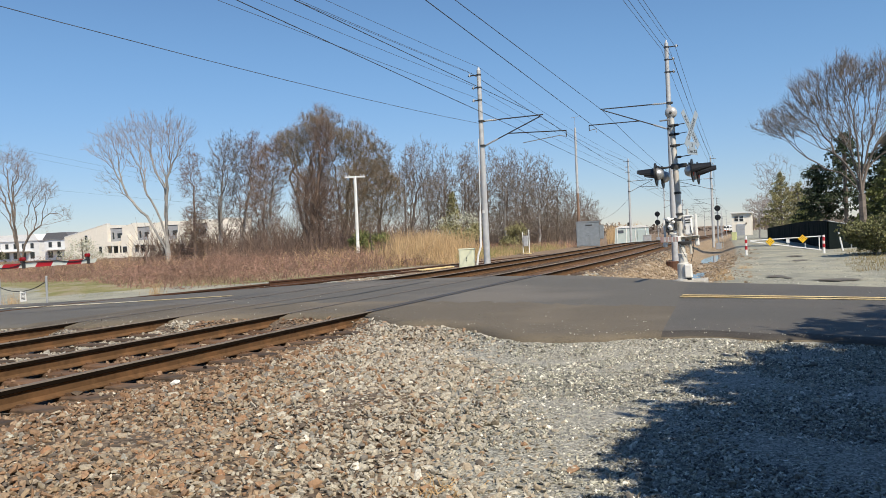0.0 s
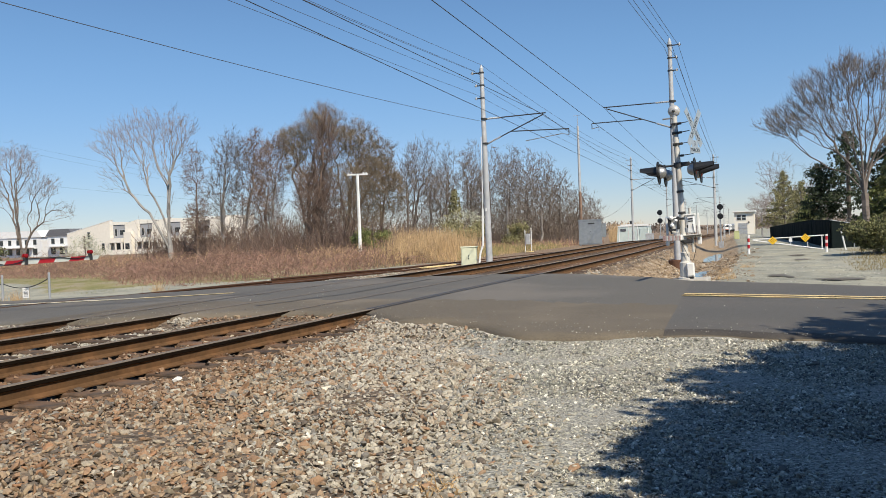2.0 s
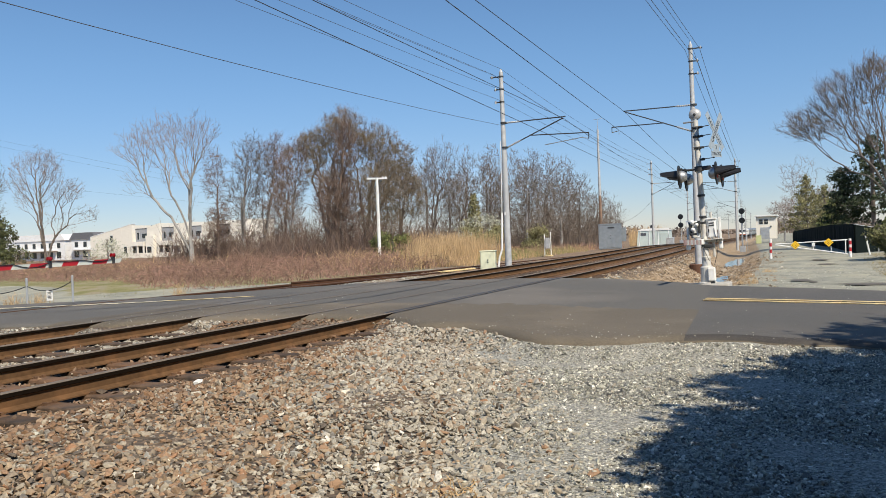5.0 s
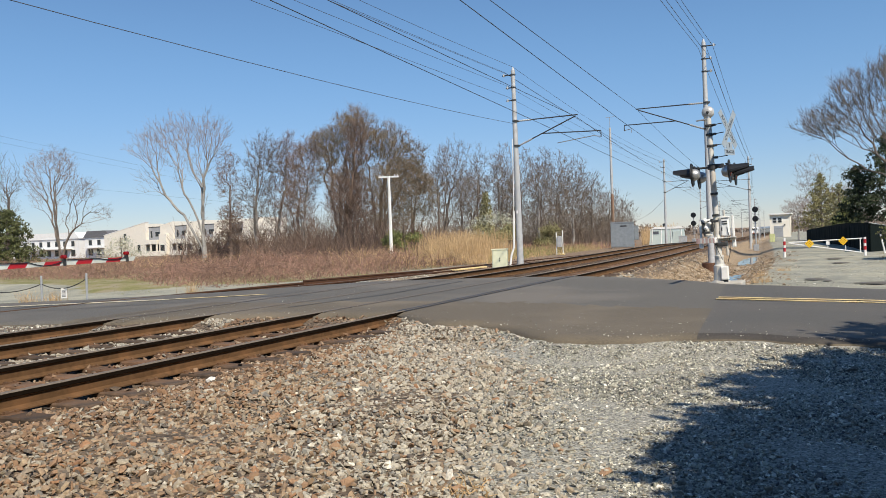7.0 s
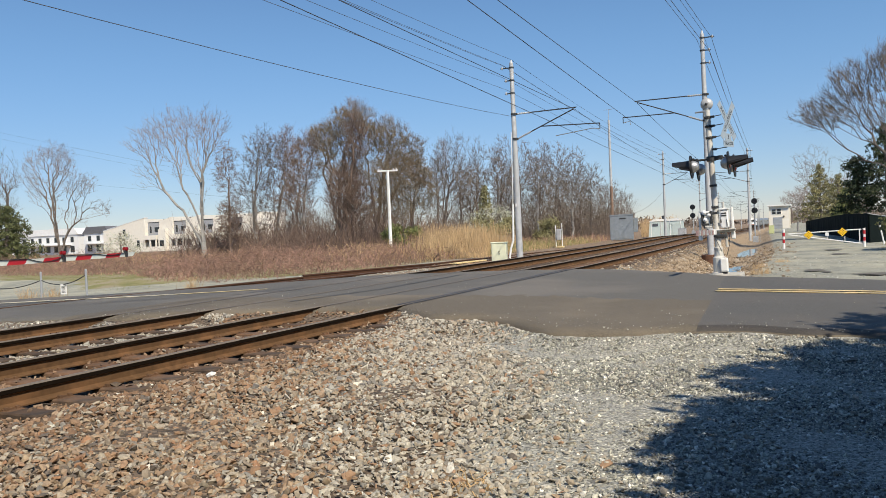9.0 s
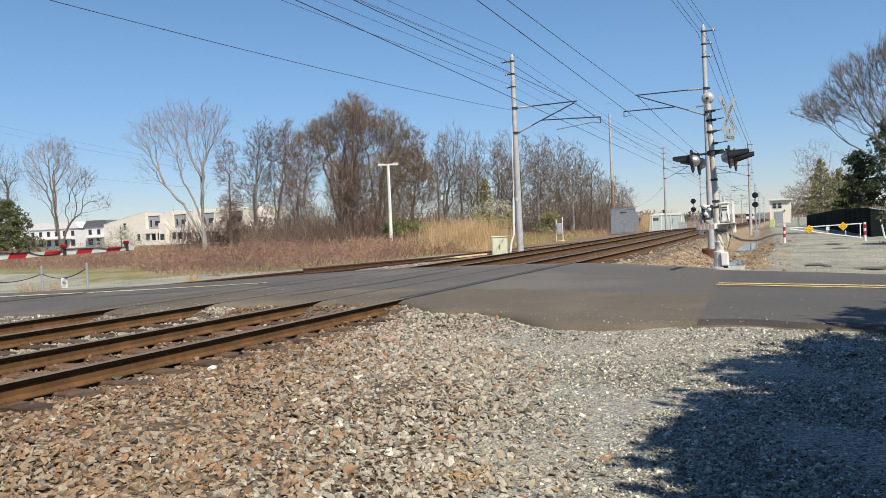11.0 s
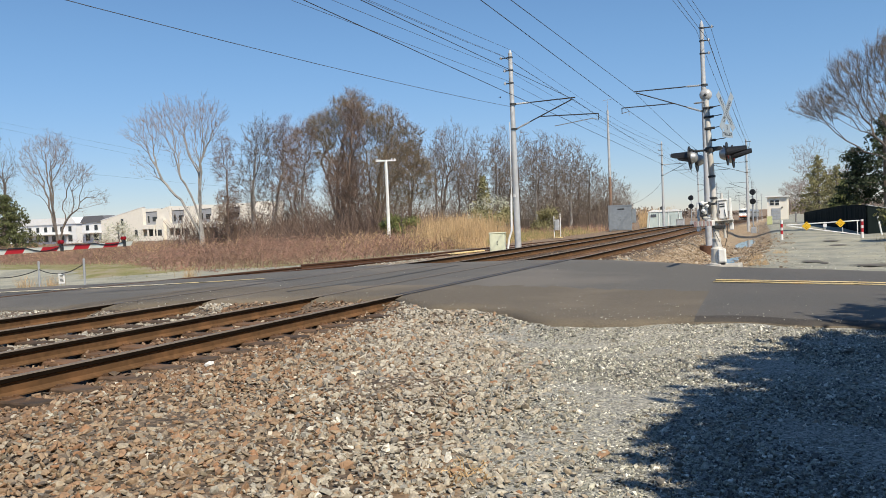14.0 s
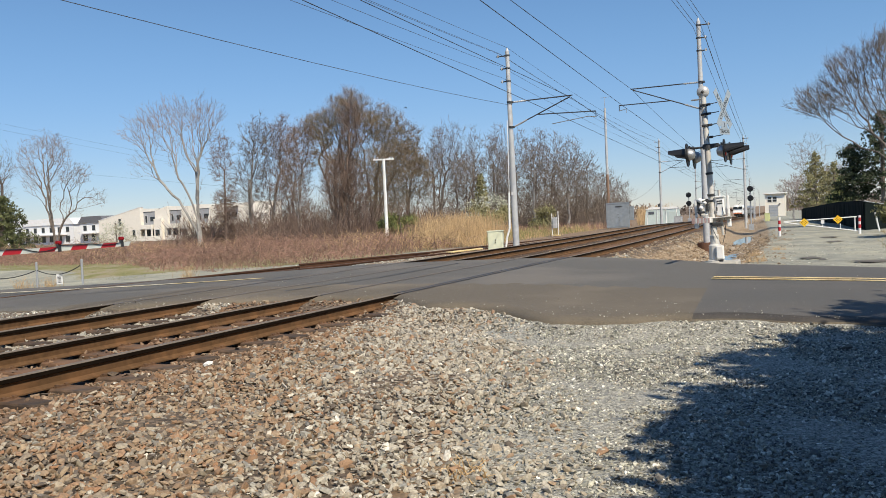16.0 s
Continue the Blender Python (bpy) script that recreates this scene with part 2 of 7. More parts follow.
M["verge_straw"] = mat("dry_verge_grass", (0.30, 0.215, 0.10), 0.9, 0, (0.17, 0.15, 0.06), 3, 0.5, per="island", spread=0.4)
M["reed"] = mat("dry_reed_straw", (0.55, 0.38, 0.20), 0.9, 0, (0.40, 0.27, 0.14), 3, 0.5, per="island", spread=0.35)
M["bramble"] = mat("dry_bramble_canes", (0.35, 0.205, 0.152), 0.95, 0, (0.21, 0.118, 0.088), 3, 0.4, per="island", spread=0.4)
M["bramble_dark"] = mat("dark_bramble_canes", (0.225, 0.14, 0.095), 0.95, 0, (0.13, 0.08, 0.058), 3, 0.4, per="island", spread=0.4)
M["grass"] = mat("spring_grass_blades", (0.20, 0.215, 0.06), 0.9, 0, (0.22, 0.19, 0.08), 2, 0.4, per="island", spread=0.4)
M["stone_brown"] = stone_mat("mixed_brown_ballast_stone", ((0, (0.24, 0.165, 0.105)), (0.13, (0.30, 0.215, 0.14)), (0.26, (0.235, 0.19, 0.14)), (0.38, (0.28, 0.175, 0.105)),
    (0.50, (0.12, 0.098, 0.078)), (0.60, (0.31, 0.235, 0.155)), (0.72, (0.235, 0.145, 0.085)), (0.80, (0.315, 0.27, 0.205)), (0.915, (0.28, 0.155, 0.085)), (0.945, (0.17, 0.155, 0.135)), (0.99, (0.62, 0.56, 0.46))))
M["stone_rusty"] = stone_mat("rust_stained_ballast_stone", ((0, (0.165, 0.10, 0.06)), (0.2, (0.22, 0.14, 0.085)), (0.4, (0.14, 0.095, 0.065)), (0.55, (0.20, 0.115, 0.062)), (0.7, (0.09, 0.065, 0.045)), (0.82, (0.27, 0.19, 0.125)), (0.95, (0.36, 0.30, 0.22))))
M["stone_grey"] = stone_mat("mixed_grey_crushed_stone", ((0, (0.28, 0.276, 0.232)), (0.17, (0.40, 0.39, 0.32)), (0.32, (0.18, 0.178, 0.15)), (0.5, (0.47, 0.455, 0.372)),
    (0.64, (0.31, 0.275, 0.215)), (0.76, (0.13, 0.128, 0.12)), (0.90, (0.72, 0.69, 0.60))))
M["train_silver"] = mat("brushed_stainless_train_side", (0.22, 0.22, 0.22), 0.35, 0.6, (0.32, 0.33, 0.34), 2, 0.4)
M["train_white"] = mat("white_locomotive_paint", (0.78, 0.76, 0.72), 0.4, 0, (0.70, 0.68, 0.64), 2, 0.5)
M["orange"] = mat("safety_orange_paint", (0.55, 0.13, 0.03), 0.5)


def glow(name, colour, strength):
    m = bpy.data.materials.new(name)
    m.use_nodes = True
    p = m.node_tree.nodes["Principled BSDF"]
    p.inputs["Base Color"].default_value = (*colour, 1)
    p.inputs["Emission Color"].default_value, p.inputs["Emission Strength"].default_value = (*colour, 1), strength
    return m


M["headlight"] = glow("train_headlight", (1.0, 0.9, 0.7), 6.0)


def ground_mat():
    """Brown earth, with crushed stone, ballast, grass and the pale lot blended in where the sheet's own zones say."""
    m = bpy.data.materials.new("earth_and_gravel")
    m.use_nodes = True
    n, l = m.node_tree.nodes, m.node_tree.links
    p = n["Principled BSDF"]
    p.inputs["Roughness"].default_value = 0.95
    tc = n.new("ShaderNodeTexCoord")

    def tex(scale, detail=6.0):
        x = n.new("ShaderNodeTexNoise")
        x.inputs["Scale"].default_value, x.inputs["Detail"].default_value = scale, detail
        l.new(tc.outputs["Object"], x.inputs[0])
        return x.outputs[0]

    def ramp(src, *stops):
        r = n.new("ShaderNodeValToRGB")
        while len(r.color_ramp.elements) < len(stops):
            r.color_ramp.elements.new(0.5)
        for e, (at, c) in zip(r.color_ramp.elements, stops):
            e.position, e.color = at, (*c, 1)
        l.new(src, r.inputs[0])
        return r.outputs[0]

    def cells(scale, *stops):
        v = n.new("ShaderNodeTexVoronoi")
        v.inputs["Scale"].default_value = scale
        l.new(tc.outputs["Object"], v.inputs["Vector"])
        s = n.new("ShaderNodeSeparateColor")
        l.new(v.outputs["Color"], s.inputs[0])
        return ramp(s.outputs[0], *stops), v.outputs["Distance"]

    wob = tex(1.6)
    fine = tex(9.0)

    def zone(name):
        a = n.new("ShaderNodeAttribute")
        a.attribute_name = name
        s = n.new("ShaderNodeMath")
        s.operation = "ADD"
        l.new(a.outputs["Fac"], s.inputs[0])
        t = n.new("ShaderNodeMath")
        t.operation = "MULTIPLY_ADD"
        l.new(wob, t.inputs[0])
        t.inputs[1].default_value, t.inputs[2].default_value = 0.9, -0.45
        l.new(t.outputs[0], s.inputs[1])
        r = n.new("ShaderNodeMapRange")
        r.inputs[1].default_value, r.inputs[2].default_value = 0.4, 0.6
        l.new(s.outputs[0], r.inputs[0])
        return r.outputs[0]

    def mix(fac, a, b):
        x = n.new("ShaderNodeMix")
        x.data_type = "RGBA"
        l.new(fac, x.inputs[0])
        l.new(a, x.inputs[6])
        l.new(b, x.inputs[7])
        return x.outputs[2]

    col = ramp(fine, (0.3, (0.13, 0.085, 0.05)), (0.5, (0.22, 0.15, 0.09)), (0.72, (0.30, 0.215, 0.14)))
    grass = ramp(tex(0.9), (0.38, (0.17, 0.165, 0.052)), (0.5, (0.235, 0.205, 0.085)), (0.64, (0.28, 0.235, 0.145)))
    lot = mix(tex(2.2, 8.0), ramp(tex(0.45, 8.0), (0.36, (0.160, 0.155, 0.117)), (0.46, (0.266, 0.260, 0.199)), (0.55, (0.319, 0.306, 0.228)), (0.64, (0.446, 0.409, 0.282))), ramp(tex(1.1, 8.0), (0.36, (0.180, 0.180, 0.142)), (0.5, (0.287, 0.282, 0.215)), (0.62, (0.393, 0.366, 0.261))))
    bal, d1 = cells(24.0, (0.0, (0.035, 0.026, 0.018)), (0.4, (0.10, 0.073, 0.05)), (0.75, (0.15, 0.105, 0.07)), (1.0, (0.21, 0.165, 0.12)))
    gra, d2 = cells(70.0, (0.0, (0.12, 0.116, 0.10)), (0.5, (0.26, 0.252, 0.218)), (1.0, (0.44, 0.425, 0.365)))
    lot = mix(ramp(tex(30.0), (0.4, (0, 0, 0)), (0.62, (0.55, 0.55, 0.55))), lot, gra)
    far, d3 = cells(15.0, (0.0, (0.09, 0.062, 0.036)), (0.35, (0.25, 0.175, 0.10)), (0.7, (0.335, 0.24, 0.14)), (0.93, (0.40, 0.31, 0.205)), (1.0, (0.5, 0.43, 0.33)))
    for name, c in (("bank", far), ("grass", grass), ("lot", lot), ("ballast", bal), ("gravel", gra)):
        col = mix(zone(name), col, c)
    l.new(col, p.inputs["Base Color"])
    b = n.new("ShaderNodeBump")
    b.inputs["Strength"].default_value, b.inputs["Distance"].default_value = 0.6, 0.03
    l.new(d1, b.inputs["Height"])
    l.new(b.outputs[0], p.inputs["Normal"])
    return m


M["ground"] = ground_mat()


# ---------------------------------------------------------------- mesh tools
class Shape:
    """Collects vertices and faces of one mesh, with a material slot for each face."""

    def __init__(self):
        self.v, self.f, self.s = [], [], []
        self.slot = 0

    def add(self, verts, faces):
        o = len(self.v)
        self.v.extend(tuple(map(float, p)) for p in verts)
        for q in faces:
            self.f.append(tuple(o + i for i in q))
            self.s.append(self.slot)
        return self

    def box(self, c, size, rz=0.0, bevel=0.0, m=None):
        x, y, z = (k / 2 for k in size)
        turn = m or Matrix.Rotation(rz, 3, "Z")
        b = min(bevel, x * 0.9, y * 0.9, z * 0.9)
        if b <= 0:
            vs = [(sx * x, sy * y, sz * z) for sz in (-1, 1) for sx, sy in ((-1, -1), (1, -1), (1, 1), (-1, 1))]
            fs = [(3, 2, 1, 0), (4, 5, 6, 7), (0, 1, 5, 4), (1, 2, 6, 5), (2, 3, 7, 6), (3, 0, 4, 7)]
        else:
            def ring(ix, iy, h):
                return [(-ix + b, -iy, h), (ix - b, -iy, h), (ix, -iy + b, h), (ix, iy - b, h), (ix - b, iy, h), (-ix + b, iy, h), (-ix, iy - b, h), (-ix, -iy + b, h)]
            vs = ring(x - b * 0.7, y - b * 0.7, -z) + ring(x, y, -z + b) + ring(x, y, z - b) + ring(x - b * 0.7, y - b * 0.7, z)
            fs = [tuple(range(7, -1, -1)), tuple(range(24, 32))]
            for k in range(3):
                fs += [(k * 8 + i, k * 8 + (i + 1) % 8, k * 8 + 8 + (i + 1) % 8, k * 8 + 8 + i) for i in range(8)]
        return self.add([turn @ Vector(p) + Vector(c) for p in vs], fs)

    def tube(self, p0, p1, r0, r1=None, n=8, cap=True):
        r1 = r0 if r1 is None else r1
        p0, p1 = Vector(p0), Vector(p1)
        d = (p1 - p0).normalized()
        a = d.orthogonal().normalized()
        b = d.cross(a)
        vs = [p + (a * math.cos(t) + b * math.sin(t)) * r for p, r in ((p0, r0), (p1, r1)) for t in (2 * math.pi * (i + 0.5) / n for i in range(n))]
        fs = [(i, (i + 1) % n, n + (i + 1) % n, n + i) for i in range(n)]
        if cap:
            fs += [tuple(range(n - 1, -1, -1)), tuple(range(n, 2 * n))]
        return self.add(vs, fs)

    def path(self, pts, r, n=6):
        """A tube along a line of points."""
        pts = [Vector(p) for p in pts]
        vs, fs = [], []
        a = None
        for i, p in enumerate(pts):
            d = (pts[min(i + 1, len(pts) - 1)] - pts[max(i - 1, 0)]).normalized()
            a = d.orthogonal().normalized() if a is None else (a - d * a.dot(d)).normalized()
            b = d.cross(a)
            vs += [p + (a * math.cos(2 * math.pi * k / n) + b * math.sin(2 * math.pi * k / n)) * r for k in range(n)]
        for i in range(len(pts) - 1):
            fs += [(i * n + k, i * n + (k + 1) % n, i * n + n + (k + 1) % n, i * n + n + k) for k in range(n)]
        fs += [tuple(range(n - 1, -1, -1)), tuple(range((len(pts) - 1) * n, len(pts) * n))]
        return self.add(vs, fs)

    def lathe(self, p, axis, profile, n=16):
        """Rings of (along, radius) round an axis from p."""
        p, d = Vector(p), Vector(axis).normalized()
        a = d.orthogonal().normalized()
        b = d.cross(a)
        vs = [p + d * h + (a * math.cos(2 * math.pi * k / n) + b * math.sin(2 * math.pi * k / n)) * max(r, 1e-4) for h, r in profile for k in range(n)]
        fs = [(i * n + k, i * n + (k + 1) % n, i * n + n + (k + 1) % n, i * n + n + k) for i in range(len(profile) - 1) for k in range(n)]
        fs += [tuple(range(n - 1, -1, -1)), tuple(range((len(profile) - 1) * n, len(profile) * n))]
        return self.add(vs, fs)

    def prism(self, outline, p, ux, uy, depth):
        """A flat outline in the plane of ux and uy, given depth along their cross product."""
        ux, uy = Vector(ux).normalized(), Vector(uy).normalized()
        w = ux.cross(uy) * depth
        n = len(outline)
        base = [Vector(p) + ux * a + uy * b for a, b in outline]
        fs = [tuple(range(n - 1, -1, -1)), tuple(range(n, 2 * n))] + [(i, (i + 1) % n, n + (i + 1) % n, n + i) for i in range(n)]
        return self.add(base + [q + w for q in base], fs)

    def mesh(self, name, *materials, smooth=False):
        me = bpy.data.meshes.new(name)
        me.from_pydata(self.v, [], self.f)
        for m in materials:
            me.materials.append(m)
        if any(self.s):
            me.polygons.foreach_set("material_index", self.s)
        if smooth:
            me.polygons.foreach_set("use_smooth", [True] * len(me.polygons))
        me.update()
        return me


def thing(name, at=(0, 0, 0), label="", category="", group="", kind="", rz=0.0):
    ob = new(name)
    ob.empty_display_size = 0.2
    ob.matrix_world = Matrix.Translation(at) @ Matrix.Rotation(rz, 4, "Z")
    return tagged(ob, label, category, group, kind)


def part(name, shape, material, parent=None, label="", smooth=False, at=None):
    """Links one mesh under a thing or a part. The shape is in the parent's space."""
    me = shape if isinstance(shape, bpy.types.Mesh) else shape.mesh(name, *(material if isinstance(material, tuple) else (material,)), smooth=smooth)
    ob = new(name, me)
    if parent:
        ob.parent = parent
    if at is not None:
        ob.matrix_basis = Matrix.Translation(at) if not isinstance(at, Matrix) else at
    return tagged(ob, label)


def tubes(p0, p1, r0, r1, k=3):
    """Many tapered prisms at once, as arrays of vertices and faces."""
    d = p1 - p0
    d /= np.maximum(np.linalg.norm(d, axis=1, keepdims=True), 1e-9)
    ref = np.where(np.abs(d[:, 2:3]) < 0.9, np.array([[0, 0, 1.0]]), np.array([[1.0, 0, 0]]))
    a = np.cross(d, ref)
    a /= np.linalg.norm(a, axis=1, keepdims=True)
    b = np.cross(d, a)
    t = 2 * np.pi * np.arange(k) / k
    ring = a[:, None] * np.cos(t)[None, :, None] + b[:, None] * np.sin(t)[None, :, None]
    v = np.stack([p0[:, None] + ring * r0[:, None, None], p1[:, None] + ring * r1[:, None, None]], 1).reshape(-1, 3)
    i = np.arange(k)
    q = np.stack([i, (i + 1) % k, k + (i + 1) % k, k + i], 1)
    f = (q[None] + (np.arange(len(p0)) * 2 * k)[:, None, None]).reshape(-1, 4)
    return v, f


def array_mesh(name, v, f, material):
    me = bpy.data.meshes.new(name)
    me.vertices.add(len(v))
    me.vertices.foreach_set("co", np.asarray(v, np.float32).ravel())
    n, k = f.shape
    me.loops.add(n * k)
    me.loops.foreach_set("vertex_index", np.asarray(f, np.int32).ravel())
    me.polygons.add(n)
    me.polygons.foreach_set("loop_start", np.arange(0, n * k, k, dtype=np.int32))
    me.materials.append(material)
    me.update(calc_edges=True)
    me.validate()
    me.shade_flat()
    return me


# ---------------------------------------------------------------- lie of the land
def lerp(x, pts):
    return float(np.interp(x, [p[0] for p in pts], [p[1] for p in pts]))


BEND = [(-400, 0), (20, 0)] + [(y, -(y - 20) ** 2 / 1400) for y in range(22, 65, 2)] + [(230, -1.38 - 0.063 * 166), (420, -1.38 - 0.063 * 166 - 0.043 * 190), (900, -20.0)]
GRADE = [(-400, 0), (70, 0), (240, -2.0), (420, -3.2), (900, -3.2)]
ROAD_Z = [(-90, -1.6), (-40, -0.75), (-22, -0.30), (-17, -0.17), (-12.4, -0.012), (-6.2, -0.012), (-2, -0.15), (1.6, -0.24), (20, -0.5), (90, -1.0)]
ROAD_NEAR = [(-90, 3), (-30, 8.6), (-14.4, 10.35), (-12.2, 10.3), (-11.1, 10.6), (-10.4, 11.3), (-8.4, 11.9), (-6.75, 12.15), (-5.5, 11.1), (-4.85, 11.3), (-4.3, 11.05), (-3.8, 10.55), (-3.25, 10.15), (-2.4, 10.35), (-1.75, 11.0), (-1.1, 11.17), (0.6, 11.04), (20, 10), (90, 6)]
ROAD_FAR = [(-90, 10), (-30, 16.6), (-21, 18.3), (-17.3, 19.3), (-14.5, 21.0), (-13, 21.8), (-8.5, 23.2), (-5, 22.9), (-2.5, 21.8), (0, 20.7), (2, 20.0), (20, 18.5), (90, 16)]
BRUSH_EDGE = np.array([(-90, 38), (-45, 33), (-42, 32.5), (-33, 30.6), (-28.5, 28.0), (-26, 26), (-21.8, 24.4), (-19.4, 25.4), (-18.8, 28.5), (-18.3, 33), (-18.2, 37), (-17.9, 40), (-17.6, 45)]).T


def bend(y):
    return lerp(y, BEND)


def grade(y):
    return lerp(y, GRADE)


BX = np.array([p[0] for p in BEND]), np.array([p[1] for p in BEND])
GX = np.array([p[0] for p in GRADE]), np.array([p[1] for p in GRADE])
NEAR_PROFILE = np.array([(-90, -1.8), (-40, -0.95), (-24, -0.45), (-16, -0.3), (-13.4, -0.24), (-12.8, -0.235), (-6.3, -0.238), (-6.05, -0.222), (-5.7, -0.225), (-4.9, -0.30), (-3.4, -0.36), (4, -0.36), (90, -0.8)]).T
FAR_PROFILE = np.array([(-400, -0.6), (-90, -0.5), (-40, -0.35), (-24, -0.32), (-18, -0.30), (-13.4, -0.24), (-12.7, -0.20), (-5.9, -0.22), (-5.4, -0.45), (-4.55, -0.90), (-4.1, -0.98), (-3.3, -0.98),
    (-2.7, -0.75), (-1.9, -0.52), (6, -0.5), (90, -0.5)]).T


def land(x, y):
    """Height of the ground, for arrays."""
    x, y = np.asarray(x, float), np.asarray(y, float)
    xr = x - np.interp(y, *BX)
    g = np.interp(y, *GX)
    a = np.interp(xr, *NEAR_PROFILE)
    b = np.interp(xr, *FAR_PROFILE) + g
    w = np.clip((y - 22.7) / 5.0, 0, 1)
    w = w * w * (3 - 2 * w)
    z = a * (1 - w) + b * w
    yn = np.interp(x, *np.array(ROAD_NEAR).T)
    yf = np.interp(x, *np.array(ROAD_FAR).T)
    rz = np.interp(x, *np.array(ROAD_Z).T)
    inside = np.minimum(y - yn, yf - y)
    k = np.clip(inside / 0.7 + 1.0, 0, 1)
    return z * (1 - k) + (rz - 0.065) * k


def ground_z(x, y):
    return float(land(x, y))


# ---------------------------------------------------------------- ground
def make_ground():
    xs = np.unique(np.round(np.r_[np.linspace(-3000, -400, 8), np.linspace(-300, -60, 9), np.arange(-56, -26, 2.0), np.arange(-25, 5, 0.25), np.arange(6, 40, 3.0), np.linspace(50, 300, 6), np.linspace(500, 3000, 6)], 3))
    ys = np.unique(np.round(np.r_[np.linspace(-3000, -60, 8), np.arange(-40, -2, 4.0), np.arange(-2, 40, 0.3), np.arange(40, 130, 1.5), np.arange(130, 430, 10.0), np.linspace(450, 4500, 12)], 3))
    X, Y = np.meshgrid(xs, ys)
    Z = land(X, Y)
    xr = X - np.interp(Y, *BX)
    rough = np.array([noise.noise((x * 0.9, y * 0.9, 0)) * 0.5 + noise.noise((x * 3.1, y * 3.1, 4)) * 0.25 for x, y in zip(X.ravel(), Y.ravel())]).reshape(X.shape)
    rough[np.abs(X) > 60] = 0
    off_track = np.clip((np.abs(xr + 9.3) - 3.3) / 1.0, 0.15, 1)
    Z = Z + rough * 0.06 * off_track * np.where(Y > 11, np.where(Y < 23, 0.2, 1.3), 0.8)
    nx, ny = len(xs), len(ys)
    v = np.stack([X, Y, Z], -1).reshape(-1, 3)
    i = (np.arange(ny - 1)[:, None] * nx + np.arange(nx - 1)[None]).ravel()
    f = np.stack([i, i + 1, i + nx + 1, i + nx], 1)
    me = array_mesh("ground", v, f, M["ground"])

    def soft(d, w):
        return np.clip(d / w + 0.5, 0, 1)

    near = Y < 15
    zones = {
        "gravel": np.where(near, soft(X + 2.7 + 0.44 * (Y - 6), 1.3), soft(-np.abs(xr + 16.6) + 1.2, 1.0) * (Y < 27)),
        "ballast": soft(np.where(near, 4.9, 3.9) - np.abs(xr + np.where(near, 8.6, 9.6)), 1.2) + near * soft(-np.abs(xr + 8.6) + 6, 1.0),
        "bank": soft(2.4 - np.abs(xr + 4.4), 0.8) * (~near),
        "lot": np.maximum(soft(xr + 2.2, 0.7) * (~near), (X < -17.5) * (~near) * soft(np.minimum(np.interp(X, *BRUSH_EDGE) - Y - np.interp(X, (-27, -23), (3.4, -1.5)), Y - np.interp(X, *np.array(ROAD_FAR).T) - np.interp(X, (-24.5, -22.5), (2.2, -1.5))), 1.2)),
        "grass": soft(-xr - 18.5, 2.0) * np.where(Y < 60, 1, 0.0),
    }
    for k, z in zones.items():
        at = me.attributes.new(k, "FLOAT", "POINT")
        at.data.foreach_set("value", np.clip(z, 0, 1).astype(np.float32).ravel())
    me.polygons.foreach_set("use_smooth", [True] * len(me.polygons))
    g = new("ground", me)
    return tagged(g, "brown earth, grey crushed stone and patchy spring grass", "ground", kind="structure")


ground = make_ground()


# ---------------------------------------------------------------- road
def road_z(x):
    return lerp(x, ROAD_Z)


def make_road():
    xs = np.unique(np.round(np.r_[-1.585, np.arange(-90, -24, 3.0), np.arange(-24, 4, 0.25), np.arange(4, 91, 4.0)], 3))
    rows = 36
    v, f, s = [], [], []
    for x in xs:
        yn, yf = lerp(x, ROAD_NEAR), lerp(x, ROAD_FAR)
        yn += 0.16 * noise.noise((x * 1.7, 0, 0)) + 0.07 * noise.noise((x * 6, 2, 0))
        yf += 0.12 * noise.noise((x * 1.3, 9, 0))
        for j in range(rows + 1):
            y = yn + (yf - yn) * j / rows
            edge = min(j, rows - j)
            z = road_z(x) + 0.005 * noise.noise((x * 0.6, y * 0.6, 3)) * (0 if -12.6 < x < -6.2 else 1)
            if edge == 0:
                z -= 0.05
            v.append((x - 0.07 * (y - 11) * max(0.0, 1 - abs(x + 1.585) / 1.6), y, z))
    k = rows + 1
    for a in range(len(xs) - 1):
        for j in range(rows):
            x, y = v[a * k + j][0], v[a * k + j][1]
            f.append((a * k + j, a * k + k + j, a * k + k + j + 1, a * k + j + 1))
            wob = 0.5 * noise.noise((x * 0.5, 0, 7))
            s.append((3 if j == 0 and xs[a] < 12 else 1) if xs[a] > -1.6 else 2 if (-13 < x and y < 14.6 + wob + 0.05 * x) else 0)
    o = len(v)
    v += [(x, y, z - 0.2) for x, y, z in v[:o]]
    for a in range(len(xs) - 1):
        for j in (0, rows):
            p, q = a * k + j, a * k + k + j
            f.append((p, o + p, o + q, q) if j == 0 else (q, o + q, o + p, p))
            s.append(2)
    sh = Shape()
    sh.v, sh.f, sh.s = v, f, s
    road = tagged(new("road", sh.mesh("road", M["asphalt"], M["asphalt_new"], M["asphalt_brown"], M["asphalt_edge"], smooth=True)),
                  "worn two-lane asphalt road rising over the level crossing", "road", kind="structure")
    return road


road = make_road()


